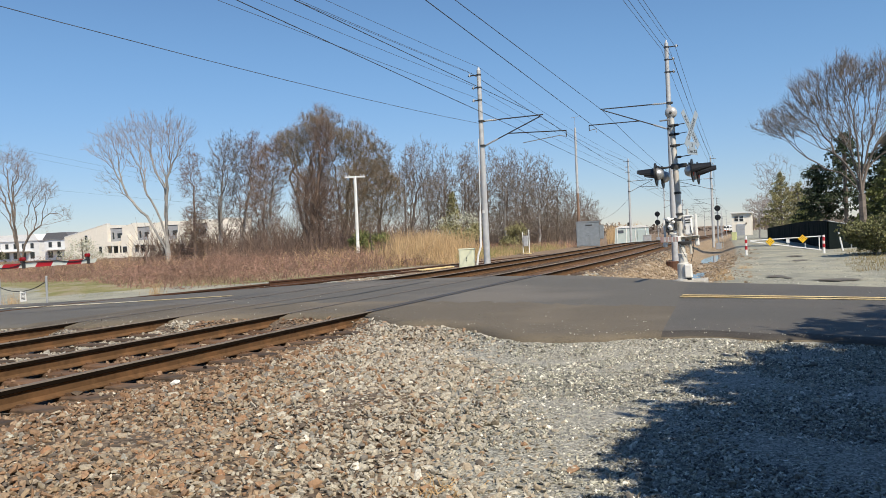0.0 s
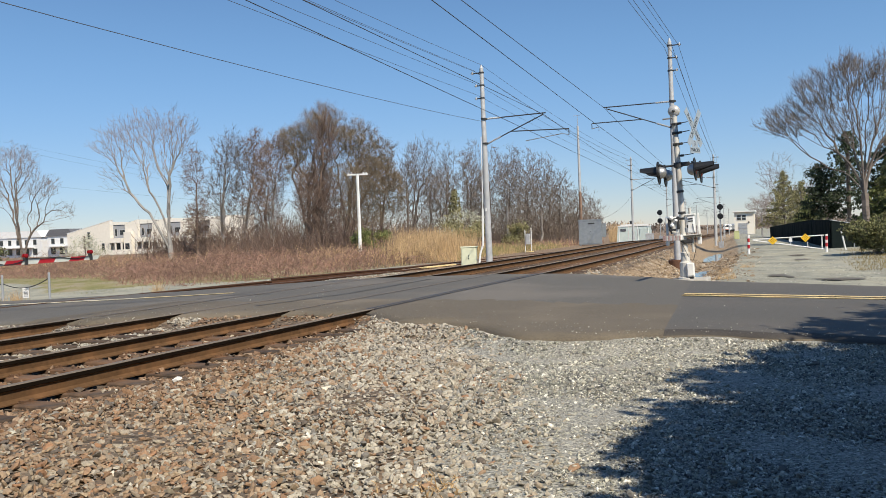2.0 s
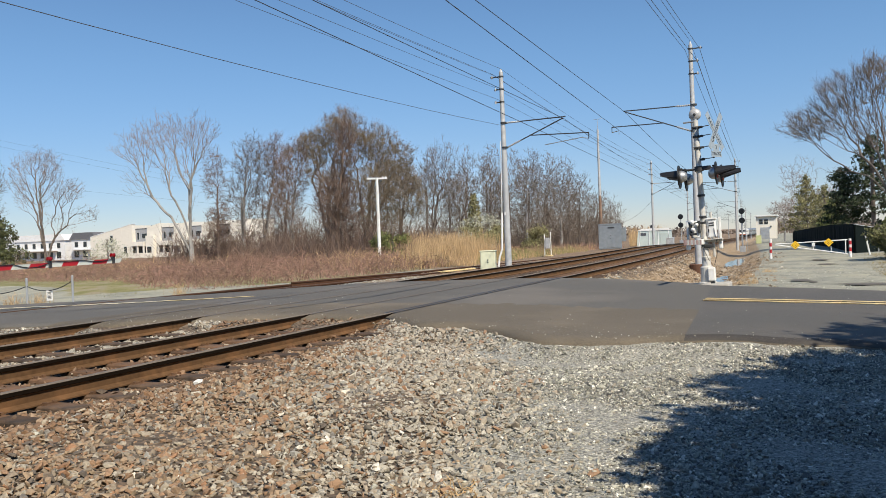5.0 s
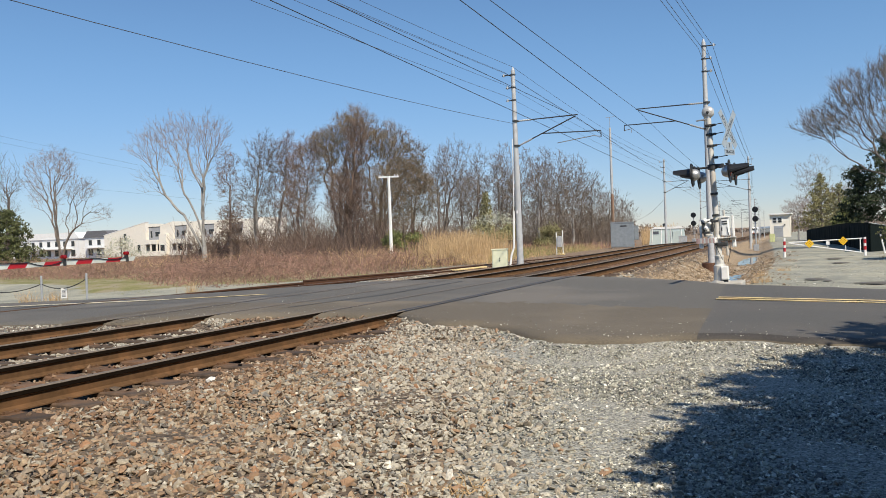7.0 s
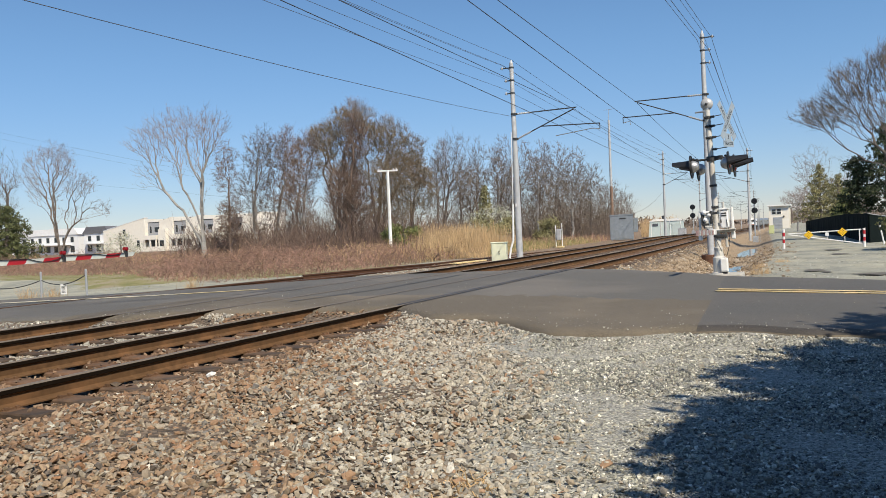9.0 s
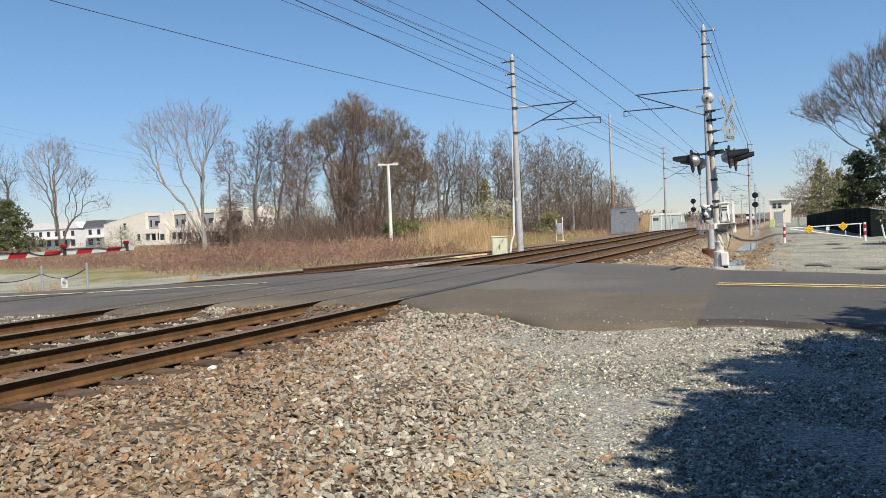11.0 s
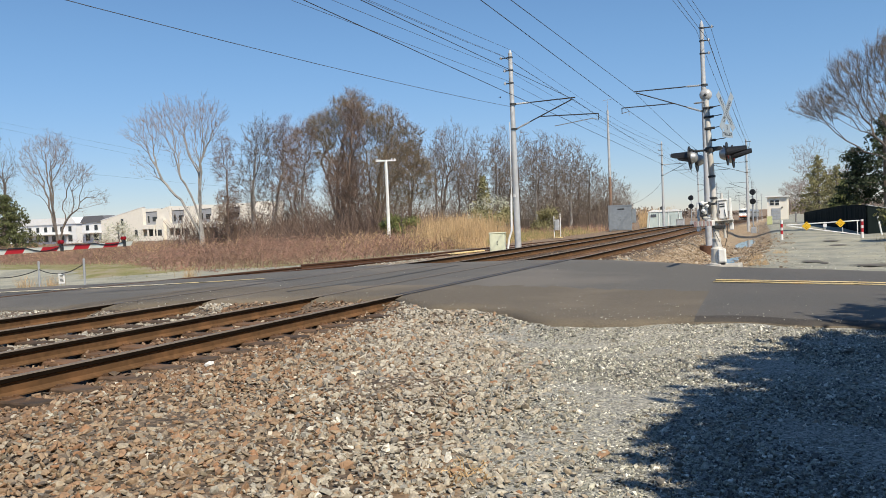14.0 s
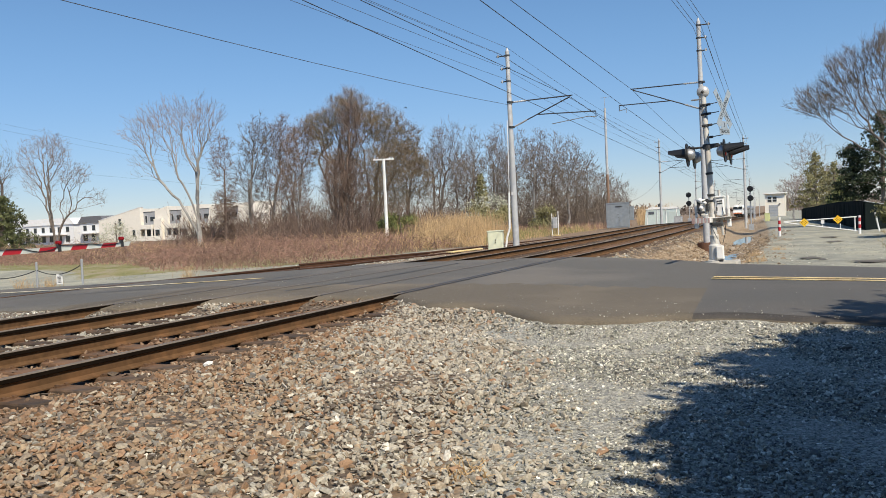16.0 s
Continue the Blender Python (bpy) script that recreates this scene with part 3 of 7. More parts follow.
def strip(name, pts, width, material, lift=0.004, label="", parent=None):
    """A thin painted or tarred line that follows the road."""
    sh = Shape()
    v, f = [], []
    fine = []
    for (x0, y0), (x1, y1) in zip(pts, pts[1:]):
        n = max(2, int(math.hypot(x1 - x0, y1 - y0) / 0.3))
        fine += [(x0 + (x1 - x0) * i / n, y0 + (y1 - y0) * i / n) for i in range(n)]
    fine.append(pts[-1])
    for i, (x, y) in enumerate(fine):
        a, b = fine[max(i - 1, 0)], fine[min(i + 1, len(fine) - 1)]
        d = Vector((b[0] - a[0], b[1] - a[1], 0)).normalized()
        w = width * (0.5 + 0.06 * noise.noise((x * 5, y * 5, 1)))
        for s in (-1, 1):
            px, py = x - d.y * w * s, y + d.x * w * s
            v.append((px, py, road_z(px) + 0.005 * noise.noise((px * 0.6, py * 0.6, 3)) * (0 if -12.6 < px < -6.2 else 1) + lift + 0.008))
    f = [(2 * i, 2 * i + 2, 2 * i + 3, 2 * i + 1) for i in range(len(fine) - 1)]
    sh.add(v, f)
    sh.add([(x, y, z - 0.012) for x, y, z in v], [q[::-1] for q in f])
    return part(name, sh, material, parent or road, label)


for _dy in (-0.2, 0.2):
    strip("yellow_line", [(-2.0, 16.8 + _dy), (8, 16.7 + _dy), (40, 15 + _dy)], 0.17, M["line_yellow"], label="double yellow centre line")
strip("yellow_line", [(-40, 12.6), (-20.3, 15.8), (-15.6, 16.3)], 0.34, M["line_cream"], label="worn pale yellow road line")
strip("yellow_line", [(-15.6, 16.3), (-12.9, 16.55)], 0.26, M["line_yellow"])
for _p in ([(-16, 14.2), (-12.5, 15.4), (-11.4, 16.0)], [(-18, 13.6), (-14, 14.4), (-12.2, 14.9)], [(-22, 15.2), (-19.5, 15.4), (-18, 15.3)], [(-9.6, 13), (-9.2, 16), (-9.4, 21)]):
    strip("crack_seal", _p, 0.05, M["tar"], 0.003)


# ---------------------------------------------------------------- tracks
RAIL_SIDE = [(0.07, -0.185), (0.07, -0.172), (0.024, -0.156), (0.010, -0.142), (0.010, -0.066), (0.014, -0.058), (0.036, -0.050)]


def rail_mesh(line, rusty=False):
    """A flat-bottomed rail along (x, y, z) points of its head."""
    half = RAIL_SIDE + [(0.037, -0.012), (0.030, -0.003), (0.018, 0.0)]
    prof = half + [(-a, b) for a, b in half[::-1]]
    k = len(prof)
    v, f, s = [], [], []
    for i, p in enumerate(line):
        a, b = Vector(line[max(i - 1, 0)]), Vector(line[min(i + 1, len(line) - 1)])
        d = (b - a).normalized()
        r = Vector((d.y, -d.x, 0)).normalized()
        v += [tuple(Vector(p) + r * q + Vector((0, 0, h))) for q, h in prof]
    for i in range(len(line) - 1):
        for j in range(k):
            a, b = prof[j], prof[(j + 1) % k]
            f.append((i * k + j, i * k + (j + 1) % k, i * k + k + (j + 1) % k, i * k + k + j))
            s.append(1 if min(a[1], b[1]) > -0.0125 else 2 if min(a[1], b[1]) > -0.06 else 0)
    f += [tuple(range(k - 1, -1, -1)), tuple(range((len(line) - 1) * k, len(line) * k))]
    s += [0, 0]
    sh = Shape()
    sh.v, sh.f, sh.s = v, f, s
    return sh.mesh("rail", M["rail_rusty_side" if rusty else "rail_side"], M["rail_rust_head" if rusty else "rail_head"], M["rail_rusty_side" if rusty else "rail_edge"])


def track_y():
    return [*np.arange(-40, 20, 4.0), *np.arange(20, 66, 2.0), *np.arange(66, 660, 8.0)]


def tie_mesh():
    sh = Shape().box((0, 0, -0.09), (2.6, 0.23, 0.18), bevel=0.015)
    return sh.mesh("tie", M["tie"])


def plate_mesh():
    sh = Shape().box((0, 0, 0.008), (0.36, 0.19, 0.016), bevel=0.004)
    for sx in (-1, 1):
        for sy in (-0.055, 0.055):
            sh.box((sx * 0.095, sy * (1 if sx > 0 else -1), 0.028), (0.035, 0.03, 0.03))
        sh.box((sx * 0.078, 0.0, 0.022), (0.02, 0.16, 0.02))
    return sh.mesh("tie_plate", M["plate"])


TIE, PLATE = tie_mesh(), plate_mesh()


def make_track(xs, label, rusty=False, line=None, end=660, sunk=0.0):
    tr = thing("railway_track", label=label, category="railway track", group="railway tracks")
    mid = (xs[0] + xs[1]) / 2
    at = line or (lambda y: bend(y))
    for x in xs:
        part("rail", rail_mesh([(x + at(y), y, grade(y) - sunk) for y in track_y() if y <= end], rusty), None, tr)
    joined = Shape()
    y = -3.0
    rnd = random.Random(int(mid * 10))
    while y < min(end, 230):
        yn, yf = lerp(mid + at(y), ROAD_NEAR), lerp(mid + at(y), ROAD_FAR)
        if not yn - 0.15 < y < yf + 0.1:
            slope = math.atan2(at(y + 1) - at(y - 1), 2)
            m = Matrix.Translation((mid + at(y) + rnd.uniform(-0.04, 0.04), y, grade(y) - 0.185 - sunk)) @ Matrix.Rotation(-slope + rnd.uniform(-0.012, 0.012), 4, "Z")
            if y < 62:
                part("tie", TIE, None, tr, at=m)
                if y < 45:
                    for x in xs:
                        part("tie_plate", PLATE, None, tr, at=Matrix.Translation((x + at(y), y, grade(y) - 0.2005 - sunk)) @ Matrix.Rotation(-slope, 4, "Z"))
            else:
                joined.box(m.translation - Vector((0, 0, 0.09)), (2.6, 0.23, 0.18))
        y += 0.56
    if joined.v:
        tagged(part("far_ties", joined, M["tie"], tr), kind="stuff")
    return tr


TRACK_1, TRACK_2 = (-6.75, -8.28), (-10.25, -11.75)
make_track(TRACK_1, "railway track with worn steel rails on brown timber ties")
make_track(TRACK_2, "railway track with steel rails beside the first track")
SIDING = [(-40, -3.6), (0, -3.6), (12, -3.1), (17, -2.75), (22, -2.0), (30, -0.8), (36, -0.1), (42, 0.65), (50, 2.0), (60, 3.5), (68, 4.05), (900, 4.05)]


def siding_line(y):
    return bend(y) + lerp(y, SIDING)


make_track((-14.3, -15.8), "rusty siding track in weedy ballast", True, siding_line, 66, 0.19)

_pl = thing("timber_plank", (-14.75, 33.7, ground_z(-14.75, 33.7) + 0.03), "pale weathered timber plank lying beside the siding", "timber", rz=-0.1)
part("plank", Shape().box((0, 0, 0.03), (0.28, 3.0, 0.06), bevel=0.012), M["line_yellow"], _pl)
_sr = thing("spare_rail", (0, 0, 0), "short rusty rail lying beside the siding", "rail")
part("rail", rail_mesh([(-17.0 + bend(24.0), 24.0, -0.09), (-16.2 + bend(27.5), 27.5, -0.09), (-15.2 + bend(31.0), 31.0, -0.09)], True), None, _sr)

for _x in (*TRACK_1, *TRACK_2):
    for _s in (-1, 1) if _x == TRACK_1[0] else (1,):
        strip("flangeway_gap", [(_x + _s * 0.075, lerp(_x, ROAD_NEAR) + 0.25), (_x + _s * 0.075, 17), (_x + _s * 0.075, lerp(_x, ROAD_FAR) - 0.2)], 0.06 if _x == TRACK_1[0] else 0.035, M["tar"], 0.003)


# ---------------------------------------------------------------- overhead line
def pole(x, y, z0, z1, side, lean=0.0, lower=-9.9, r=0.158, category="catenary pole", insul=True, label="tall galvanised steel catenary pole with bracket arms"):
    """A tapered polygonal catenary pole. side: +1 when its arms reach towards +x."""
    p = thing("catenary_pole", (x, y, z0), label, category, "catenary poles")
    h = z1 - z0
    top = Vector((lean, 0, h))
    part("shaft", Shape().tube((0, 0, 0.0), top * 0.985, r, r * 0.6, 12, False), M["steel_pale"], p, smooth=True)
    part("cap", Shape().tube(top * 0.985, top, r * 0.5, r * 0.2, 8), M["porcelain"], p)
    part("footing", Shape().lathe((0, 0, -0.35), (0, 0, 1), [(0, r * 1.9), (0.36, r * 1.9), (0.42, r * 1.75)], 12), M["concrete"], p)
    s = -side
    if insul:
        for dz, w in ((0.35, 0.36), (0.95, 0.2), (1.55, 0.2)):
            b = Shape().box((lean + s * w * 0.6, 0, h - dz), (w + 0.3, 0.05, 0.05), bevel=0.01)
            b.tube((lean, 0, h - dz - 0.03), (lean, 0, h - dz + 0.03), r * 0.78, n=12)
            part("bracket", b, M["dark_steel"], p)
            i = Shape().lathe((lean + s * (w + 0.1), 0, h - dz - 0.06), (0, 0, 1), [(0, 0.02), (0.02, 0.055), (0.05, 0.028), (0.07, 0.055), (0.10, 0.028), (0.12, 0.045), (0.15, 0.015)], 8)
            part("insulator", i, M["porcelain"], p)
    return p


def cantilever(p, side, z_top, z_low, reach, z_arm, reach_arm, x_mid):
    """Top tube, strut, lower tube, steady arm and insulators of a bracket, in the pole's space."""
    s = side
    a0, a1 = Vector((s * 0.12, 0, z_top)), Vector((s * reach, 0, z_top + 0.02))
    part("top_tube", Shape().tube(a0 + (a1 - a0) * 0.22, a1, 0.028, n=8), M["dark_steel"], p)
    b0 = Vector((s * 0.14, 0, z_low))
    b1 = Vector((s * (reach - 0.12), 0, z_top - 0.04))
    part("strut", Shape().tube(b0 + (b1 - b0) * 0.18, b1, 0.028, n=8), M["dark_steel"], p)
    for c0, c1 in ((a0, a1), (b0, b1)):
        d = (c1 - c0).normalized()
        rings = []
        for i in range(7):
            rings += [(0.04 + i * 0.085, 0.03), (0.07 + i * 0.085, 0.05), (0.085 + i * 0.085, 0.05)]
        part("insulator", Shape().lathe(c0, d, [(0, 0.03), *rings, (0.72, 0.03)], 8), M["insulator"], p)
        part("clamp", Shape().tube(c0 - Vector((s * 0.12, 0, 0.04)), c0 + Vector((-s * 0.12, 0, 0.04)), 0.155, n=12), M["dark_steel"], p)
    k = 0.42
    m0 = b0.lerp(b1, k)
    e = Vector((s * reach_arm, 0, z_arm + 0.06))
    part("lower_tube", Shape().tube(m0, e, 0.026, n=8).tube(e, e - Vector((0, 0, 0.28)), 0.02, n=6), M["dark_steel"], p)
    d0 = e - Vector((0, 0, 0.26))
    part("steady_arm", Shape().path([d0, d0 - Vector((s * 0.35, 0, -0.06)), Vector((s * x_mid, 0, z_arm - 0.33))], 0.018, 6), M["alu"], p)


pole_a = pole(-13.1, 36.0, -0.22, 9.15, 1, lean=-0.05)
cantilever(pole_a, 1, 6.83, 5.67, 3.0, 5.97, 4.05, 2.0)
part("conduit", Shape().path([(-0.42, -0.25, 0.06), (-0.36, -0.22, 0.5), (-0.24, -0.16, 0.9), (-0.2, -0.14, 2.6)], 0.05, 8).path([(-0.2, -0.13, 2.6), (-0.185, -0.1, 4.0), (-0.165, -0.08, 6.0)], 0.02, 6), M["white"], pole_a, "white plastic conduit")
part("tag", Shape().box((-0.02, -0.2, 2.55), (0.1, 0.01, 0.14)), M["white"], pole_a)
pole_b = pole(-5.0, 40.3, -1.0, 10.25, -1, lean=-0.06, label="tall galvanised catenary pole on a rusty round footing")
cantilever(pole_b, -1, 8.22, 6.98, 3.35, 7.44, 3.95, 3.6)
part("foundation_drum", Shape().lathe((0, 0, -0.05), (0, 0, 1), [(0, 0.44), (0.62, 0.44), (0.64, 0.42)], 20), M["rust"], pole_b, "rusty round steel footing")


def far_pole(x, y, side, h=9.3):
    p = pole(x, y, ground_z(x, y) - 0.05, grade(y) + h, side, r=0.145, label="distant galvanised catenary pole with bracket arms")
    z = -(ground_z(x, y) - 0.05) + grade(y)
    t = (-11.0 if side > 0 else -7.5) + bend(y)
    reach = abs(t - x)
    cantilever(p, side, z + 6.75, z + 5.6, reach + 0.7, z + 5.95, reach + 1.2, reach)
    return p


A_LINE = [(-13.1, 36.0), (-16.0, 91.0)] + [(-13.1 + bend(y) + (0.3 if y > 150 else 0), float(y)) for y in (146, 201, 256, 320)]
B_LINE = [(-5.0, 40.3), (-7.6, 95.0)] + [(-5.0 + bend(y), float(y)) for y in (148, 200, 255, 318)]
for _q in A_LINE[1:]:
    far_pole(_q[0], _q[1], 1)
for _q in B_LINE[1:]:
    far_pole(_q[0], _q[1], -1)


def sag_points(a, b, sag, n=14):
    a, b = Vector(a), Vector(b)
    return [a.lerp(b, i / n) - Vector((0, 0, sag * 4 * (i / n) * (1 - i / n))) for i in range(n + 1)]


def wire_thing(name, label, spans, r, material, category="overhead wire"):
    sh = Shape()
    pts = []
    for a, b, sag in spans:
        q = sag_points(a, b, sag)
        pts += q if not pts else q[1:]
    sh.path(pts, r, 5)
    ob = part(name, sh, material)
    return tagged(ob, label, category, "overhead wires")


def line_wires(line, dx, dz, sag, r, label, behind, material=None):
    """One wire along the poles of a side, hung dz below each top."""
    tops = []
    for i, (x, y) in enumerate(line):
        top = (9.15 if line is A_LINE else 10.25) if i == 0 else grade(y) + 9.3
        tops.append((x + dx, y, top - dz))
    tops = [behind] + tops
    wire_thing("feeder_wire", label, [(a, b, sag) for a, b in zip(tops, tops[1:])], r, material or M["wire_pale"])


line_wires(A_LINE, -0.05, -0.02, 0.45, 0.008, "thin static wire along the pole tops", (-13.1, -18, 9.25))
for _dx, _dz, _sag in ((-0.46, 0.20, 0.35), (-0.40, 0.26, 0.38), (-0.34, 0.85, 0.22), (-0.34, 1.36, 0.18)):
    line_wires(A_LINE, _dx, _dz, _sag, 0.0075, "grey feeder wire hung from pole insulators", (-13.1 + _dx, -18, 9.2 - _dz))
line_wires(B_LINE, -0.06, -0.02, 0.3, 0.009, "thin static wire along the pole tops", (-5.0, -14, 10.4))
for _dx, _dz in ((-0.3, 0.40), (0.36, 0.38), (0.26, 1.0)):
    line_wires(B_LINE, _dx, _dz, 0.3, 0.010, "grey feeder wire hung from pole insulators", (-5.0 + _dx, -14, 10.4 - _dz))
wire_thing("signal_cable", "dark cable slung to the catenary pole", [((-13.6, -20, 6.5), (-13.2, 36.0, 6.51), 0.62)], 0.009, M["wire_pale"])


wire_thing("signal_cable", "dark cable drooping from a far pole to the relay cabinet", [((-16.1, 91.0, 4.6), (-16.6, 75.2, 2.05), 0.5)], 0.012, M["wire"])


def catenary(near, poles, track, label):
    """The carrying wire and the contact wire over one track. near: the first three places of each wire, (x, y, z)."""
    w = thing("catenary_wire", label=label, category="catenary wire", group="catenary wires")
    far = [(track + bend(y), y, grade(y)) for _, y in poles[1:]]
    mess = [Vector(p) for p in near[0]] + [Vector((x, y, z + 6.75)) for x, y, z in far]
    cont = [Vector(p) for p in near[1]] + [Vector((x, y, z + 5.75)) for x, y, z in far]
    pts, ptc = [], []
    for i, (a, b, c, d) in enumerate(zip(mess, mess[1:], cont, cont[1:])):
        q, u = sag_points(a, b, 0.03 if i < 1 else 0.3), sag_points(c, d, 0.0)
        pts += q if not pts else q[1:]
        ptc += u if not ptc else u[1:]
    part("carrying_wire", Shape().path(pts, 0.011, 5), M["wire"], w)
    part("contact_wire", Shape().path(ptc, 0.0115, 5), M["wire"], w)


catenary((((-6.2, -14, 7.16), (-8.3, 40.3, 7.22)), ((-5.5, -14, 6.8), (-8.65, 40.3, 6.37))), B_LINE, -7.5, "catenary and contact wires over the first track")
catenary((((-11.2, -18, 7.84), (-10.2, 36, 6.56)), ((-11.4, -18, 8.0), (-11.1, 36, 5.97))), A_LINE, -11.0, "catenary and contact wires over the second track")

for _k, (_za, _zb) in enumerate(((24.5, 18.4), (23.2, 17.3), (16.2, 12.6))):
    wire_thing("power_line", "thin distant power line above the houses", [((-204, 120, 3 * _za - 2 * _zb), (-98, 120, 2 * _zb - _za), 0.3)], 0.013, M["wire_pale"], "power line")


# ---------------------------------------------------------------- writing
def lettering(name, text, size, material, parent, m, label="", spacing=1.0):
    cu = bpy.data.curves.new(name, "FONT")
    cu.body, cu.size, cu.align_x, cu.align_y, cu.extrude, cu.space_character = text, size, "CENTER", "CENTER", 0.002, spacing
    tmp = new("letters", cu)
    me = bpy.data.meshes.new_from_object(tmp)
    bpy.data.objects.remove(tmp)
    me.materials.append(material)
    ob = new(name, me)
    ob.parent = parent
    ob.matrix_basis = m
    return tagged(ob, label)


M["sheeting"] = mat("weathered_reflective_sheeting", (0.30, 0.345, 0.375), 0.5, 0, (0.25, 0.29, 0.32), 6, 1.5)
M["bell_white"] = mat("dull_white_bell_paint", (0.55, 0.54, 0.51), 0.35, 0.2, (0.42, 0.41, 0.39), 7, 1.5, stain=(0.28, 0.25, 0.22), stain_amount=0.4)
M["plate_faded"] = mat("faded_pinkish_red_sheet", (0.30, 0.20, 0.19), 0.6, 0, (0.24, 0.16, 0.15), 5, 1)
M["arm_grey"] = mat("dirty_white_reflective_sheet", (0.36, 0.355, 0.34), 0.6, 0, (0.29, 0.285, 0.27), 5, 1)


# ---------------------------------------------------------------- crossing signal
def flasher(parent, at, way, name="flashing_light"):
    """A round crossing light: black background disc, hood, red lens and cast housing, facing along way (+1 or -1 in x)."""
    at = Vector(at)
    d = Vector((way, 0, 0))
    disc = Shape().lathe(at, d, [(-0.012, 0.28), (-0.02, 0.30), (0.012, 0.305), (0.012, 0.30), (0.004, 0.28)], 24)
    body = part("background_disc", disc, M["black"], parent, "black round background disc")
    part("housing", Shape().lathe(at - d * 0.012, -d, [(0, 0.165), (0.05, 0.16), (0.12, 0.135), (0.17, 0.10), (0.19, 0.05), (0.195, 0.0)], 18), M["alu"], body, "cast aluminium housing", smooth=True)
    part("lens", Shape().lathe(at + d * 0.014, d, [(0, 0.15), (0.02, 0.13), (0.035, 0.08), (0.04, 0.0)], 18), M["red_lens"], body, "unlit red lens")
    v, f = [], []
    n = 14
    for i in range(n + 1):
        a = math.pi * (-0.12 + 1.24 * i / n)
        b = math.pi / 2 + (a - math.pi / 2) * 0.62
        for r, x, g in ((0.165, 0.01, a), (0.172, 0.01, a), (0.165, 0.47, b), (0.158, 0.47, b)):
            v.append(at + d * x + Vector((0, math.cos(g) * r, math.sin(g) * r)))
    for i in range(n):
        for k in range(4):
            f.append((i * 4 + k, i * 4 + (k + 1) % 4, i * 4 + 4 + (k + 1) % 4, i * 4 + 4 + k))
    f += [(0, 1, 2, 3), (n * 4 + 3, n * 4 + 2, n * 4 + 1, n * 4)]
    part("hood", Shape().add(v, f), M["black"], body, "long black hood")
    return body


def crossing_signal(x, y, z):
    s = thing("crossing_signal", (x, y, z), "silver level-crossing signal mast with flashing lights, bell and gate machine", "crossing signal")
    s.matrix_world = Matrix.Translation((x, y, z)) @ Matrix.Rotation(radians(-2.6), 4, "Y")
    part("footing", Shape().box((0.06, -0.05, -0.1), (1.02, 0.9, 0.22), bevel=0.03), M["concrete"], s, "pale concrete footing")
    part("base_casting", Shape().lathe((0, 0, 0.0), (0, 0, 1), [(0, 0.23), (0.04, 0.23), (0.06, 0.175), (0.44, 0.165), (0.48, 0.12), (0.62, 0.108), (0.66, 0.118), (0.71, 0.118), (0.73, 0.09)], 16), M["mast_paint"], s)
    jb = part("junction_box", Shape().box((0.13, -0.16, 0.25), (0.19, 0.16, 0.36), bevel=0.02), M["white"], s, "white metal junction box")
    part("box_door", Shape().box((0.13, -0.248, 0.25), (0.155, 0.02, 0.31), bevel=0.008), M["white"], jb)
    part("box_foot", Shape().box((0.13, -0.15, 0.04), (0.13, 0.12, 0.07), bevel=0.01), M["dark_steel"], jb)
    part("mast", Shape().tube((0, 0, 0.68), (0, 0, 4.36), 0.08, 0.071, 16, False), M["mast_paint"], s, smooth=True)
    part("conduit", Shape().path([(0.22, 0.02, 0.7), (0.21, 0.02, 1.2), (0.2, 0.0, 1.9)], 0.035, 8), M["mast_paint"], s)
    part("cable", Shape().path([(0.26, -0.1, 1.45), (0.31, -0.14, 1.15), (0.31, -0.16, 0.8), (0.22, -0.16, 0.5)], 0.008, 6).path([(-0.02, -0.12, 1.2), (-0.04, -0.16, 0.95), (0.1, -0.17, 0.6)], 0.008, 6), M["black"], s)
    for z0 in (1.02, 1.78, 2.35, 3.62, 3.92, 4.16):
        part("clamp", Shape().tube((0, 0, z0 - 0.03), (0, 0, z0 + 0.03), 0.096, n=14).box((-0.02, -0.1, z0), (0.1, 0.06, 0.05), bevel=0.01), M["dark_steel"], s)
    # gate machine
    g = part("gate_machine", Shape().box((-0.21, 0.05, 1.46), (0.19, 0.34, 0.46), bevel=0.03), M["white"], s, "white gate machine housing")
    part("machine_cover", Shape().box((0.21, 0.06, 1.45), (0.21, 0.32, 0.48), bevel=0.03), M["white"], g)
    part("cover_vent", Shape().box((0.21, -0.105, 1.6), (0.13, 0.012, 0.03)).box((0.21, -0.105, 1.54), (0.13, 0.012, 0.03)), M["dark_steel"], g)
    part("cover_latch", Shape().box((0.13, -0.11, 1.4), (0.03, 0.03, 0.09), bevel=0.006), M["dark_steel"], g)
    part("crank_arm", Shape().box((-0.1, -0.14, 1.52), (0.07, 0.05, 0.34), bevel=0.01).box((-0.02, -0.16, 1.62), (0.16, 0.04, 0.06), bevel=0.01), M["dark_steel"], g)
    part("buffer_rod", Shape().tube((-0.3, -0.14, 1.24), (-0.3, -0.14, 1.62), 0.016, n=6).tube((-0.34, -0.15, 1.6), (-0.06, -0.15, 1.66), 0.014, n=6), M["dark_steel"], g)
    part("machine_lid", Shape().box((0.21, 0.06, 1.71), (0.25, 0.37, 0.04), bevel=0.01), M["white"], g)
    for dz, dx, r in ((1.66, -0.27, 0.06), (1.46, -0.25, 0.055), (1.58, -0.15, 0.045)):
        part("machine_boss", Shape().lathe((dx, -0.16, dz), (0, -1, 0), [(0, r), (0.08, r), (0.1, r * 0.6), (0.12, 0)], 12), M["white"], g)
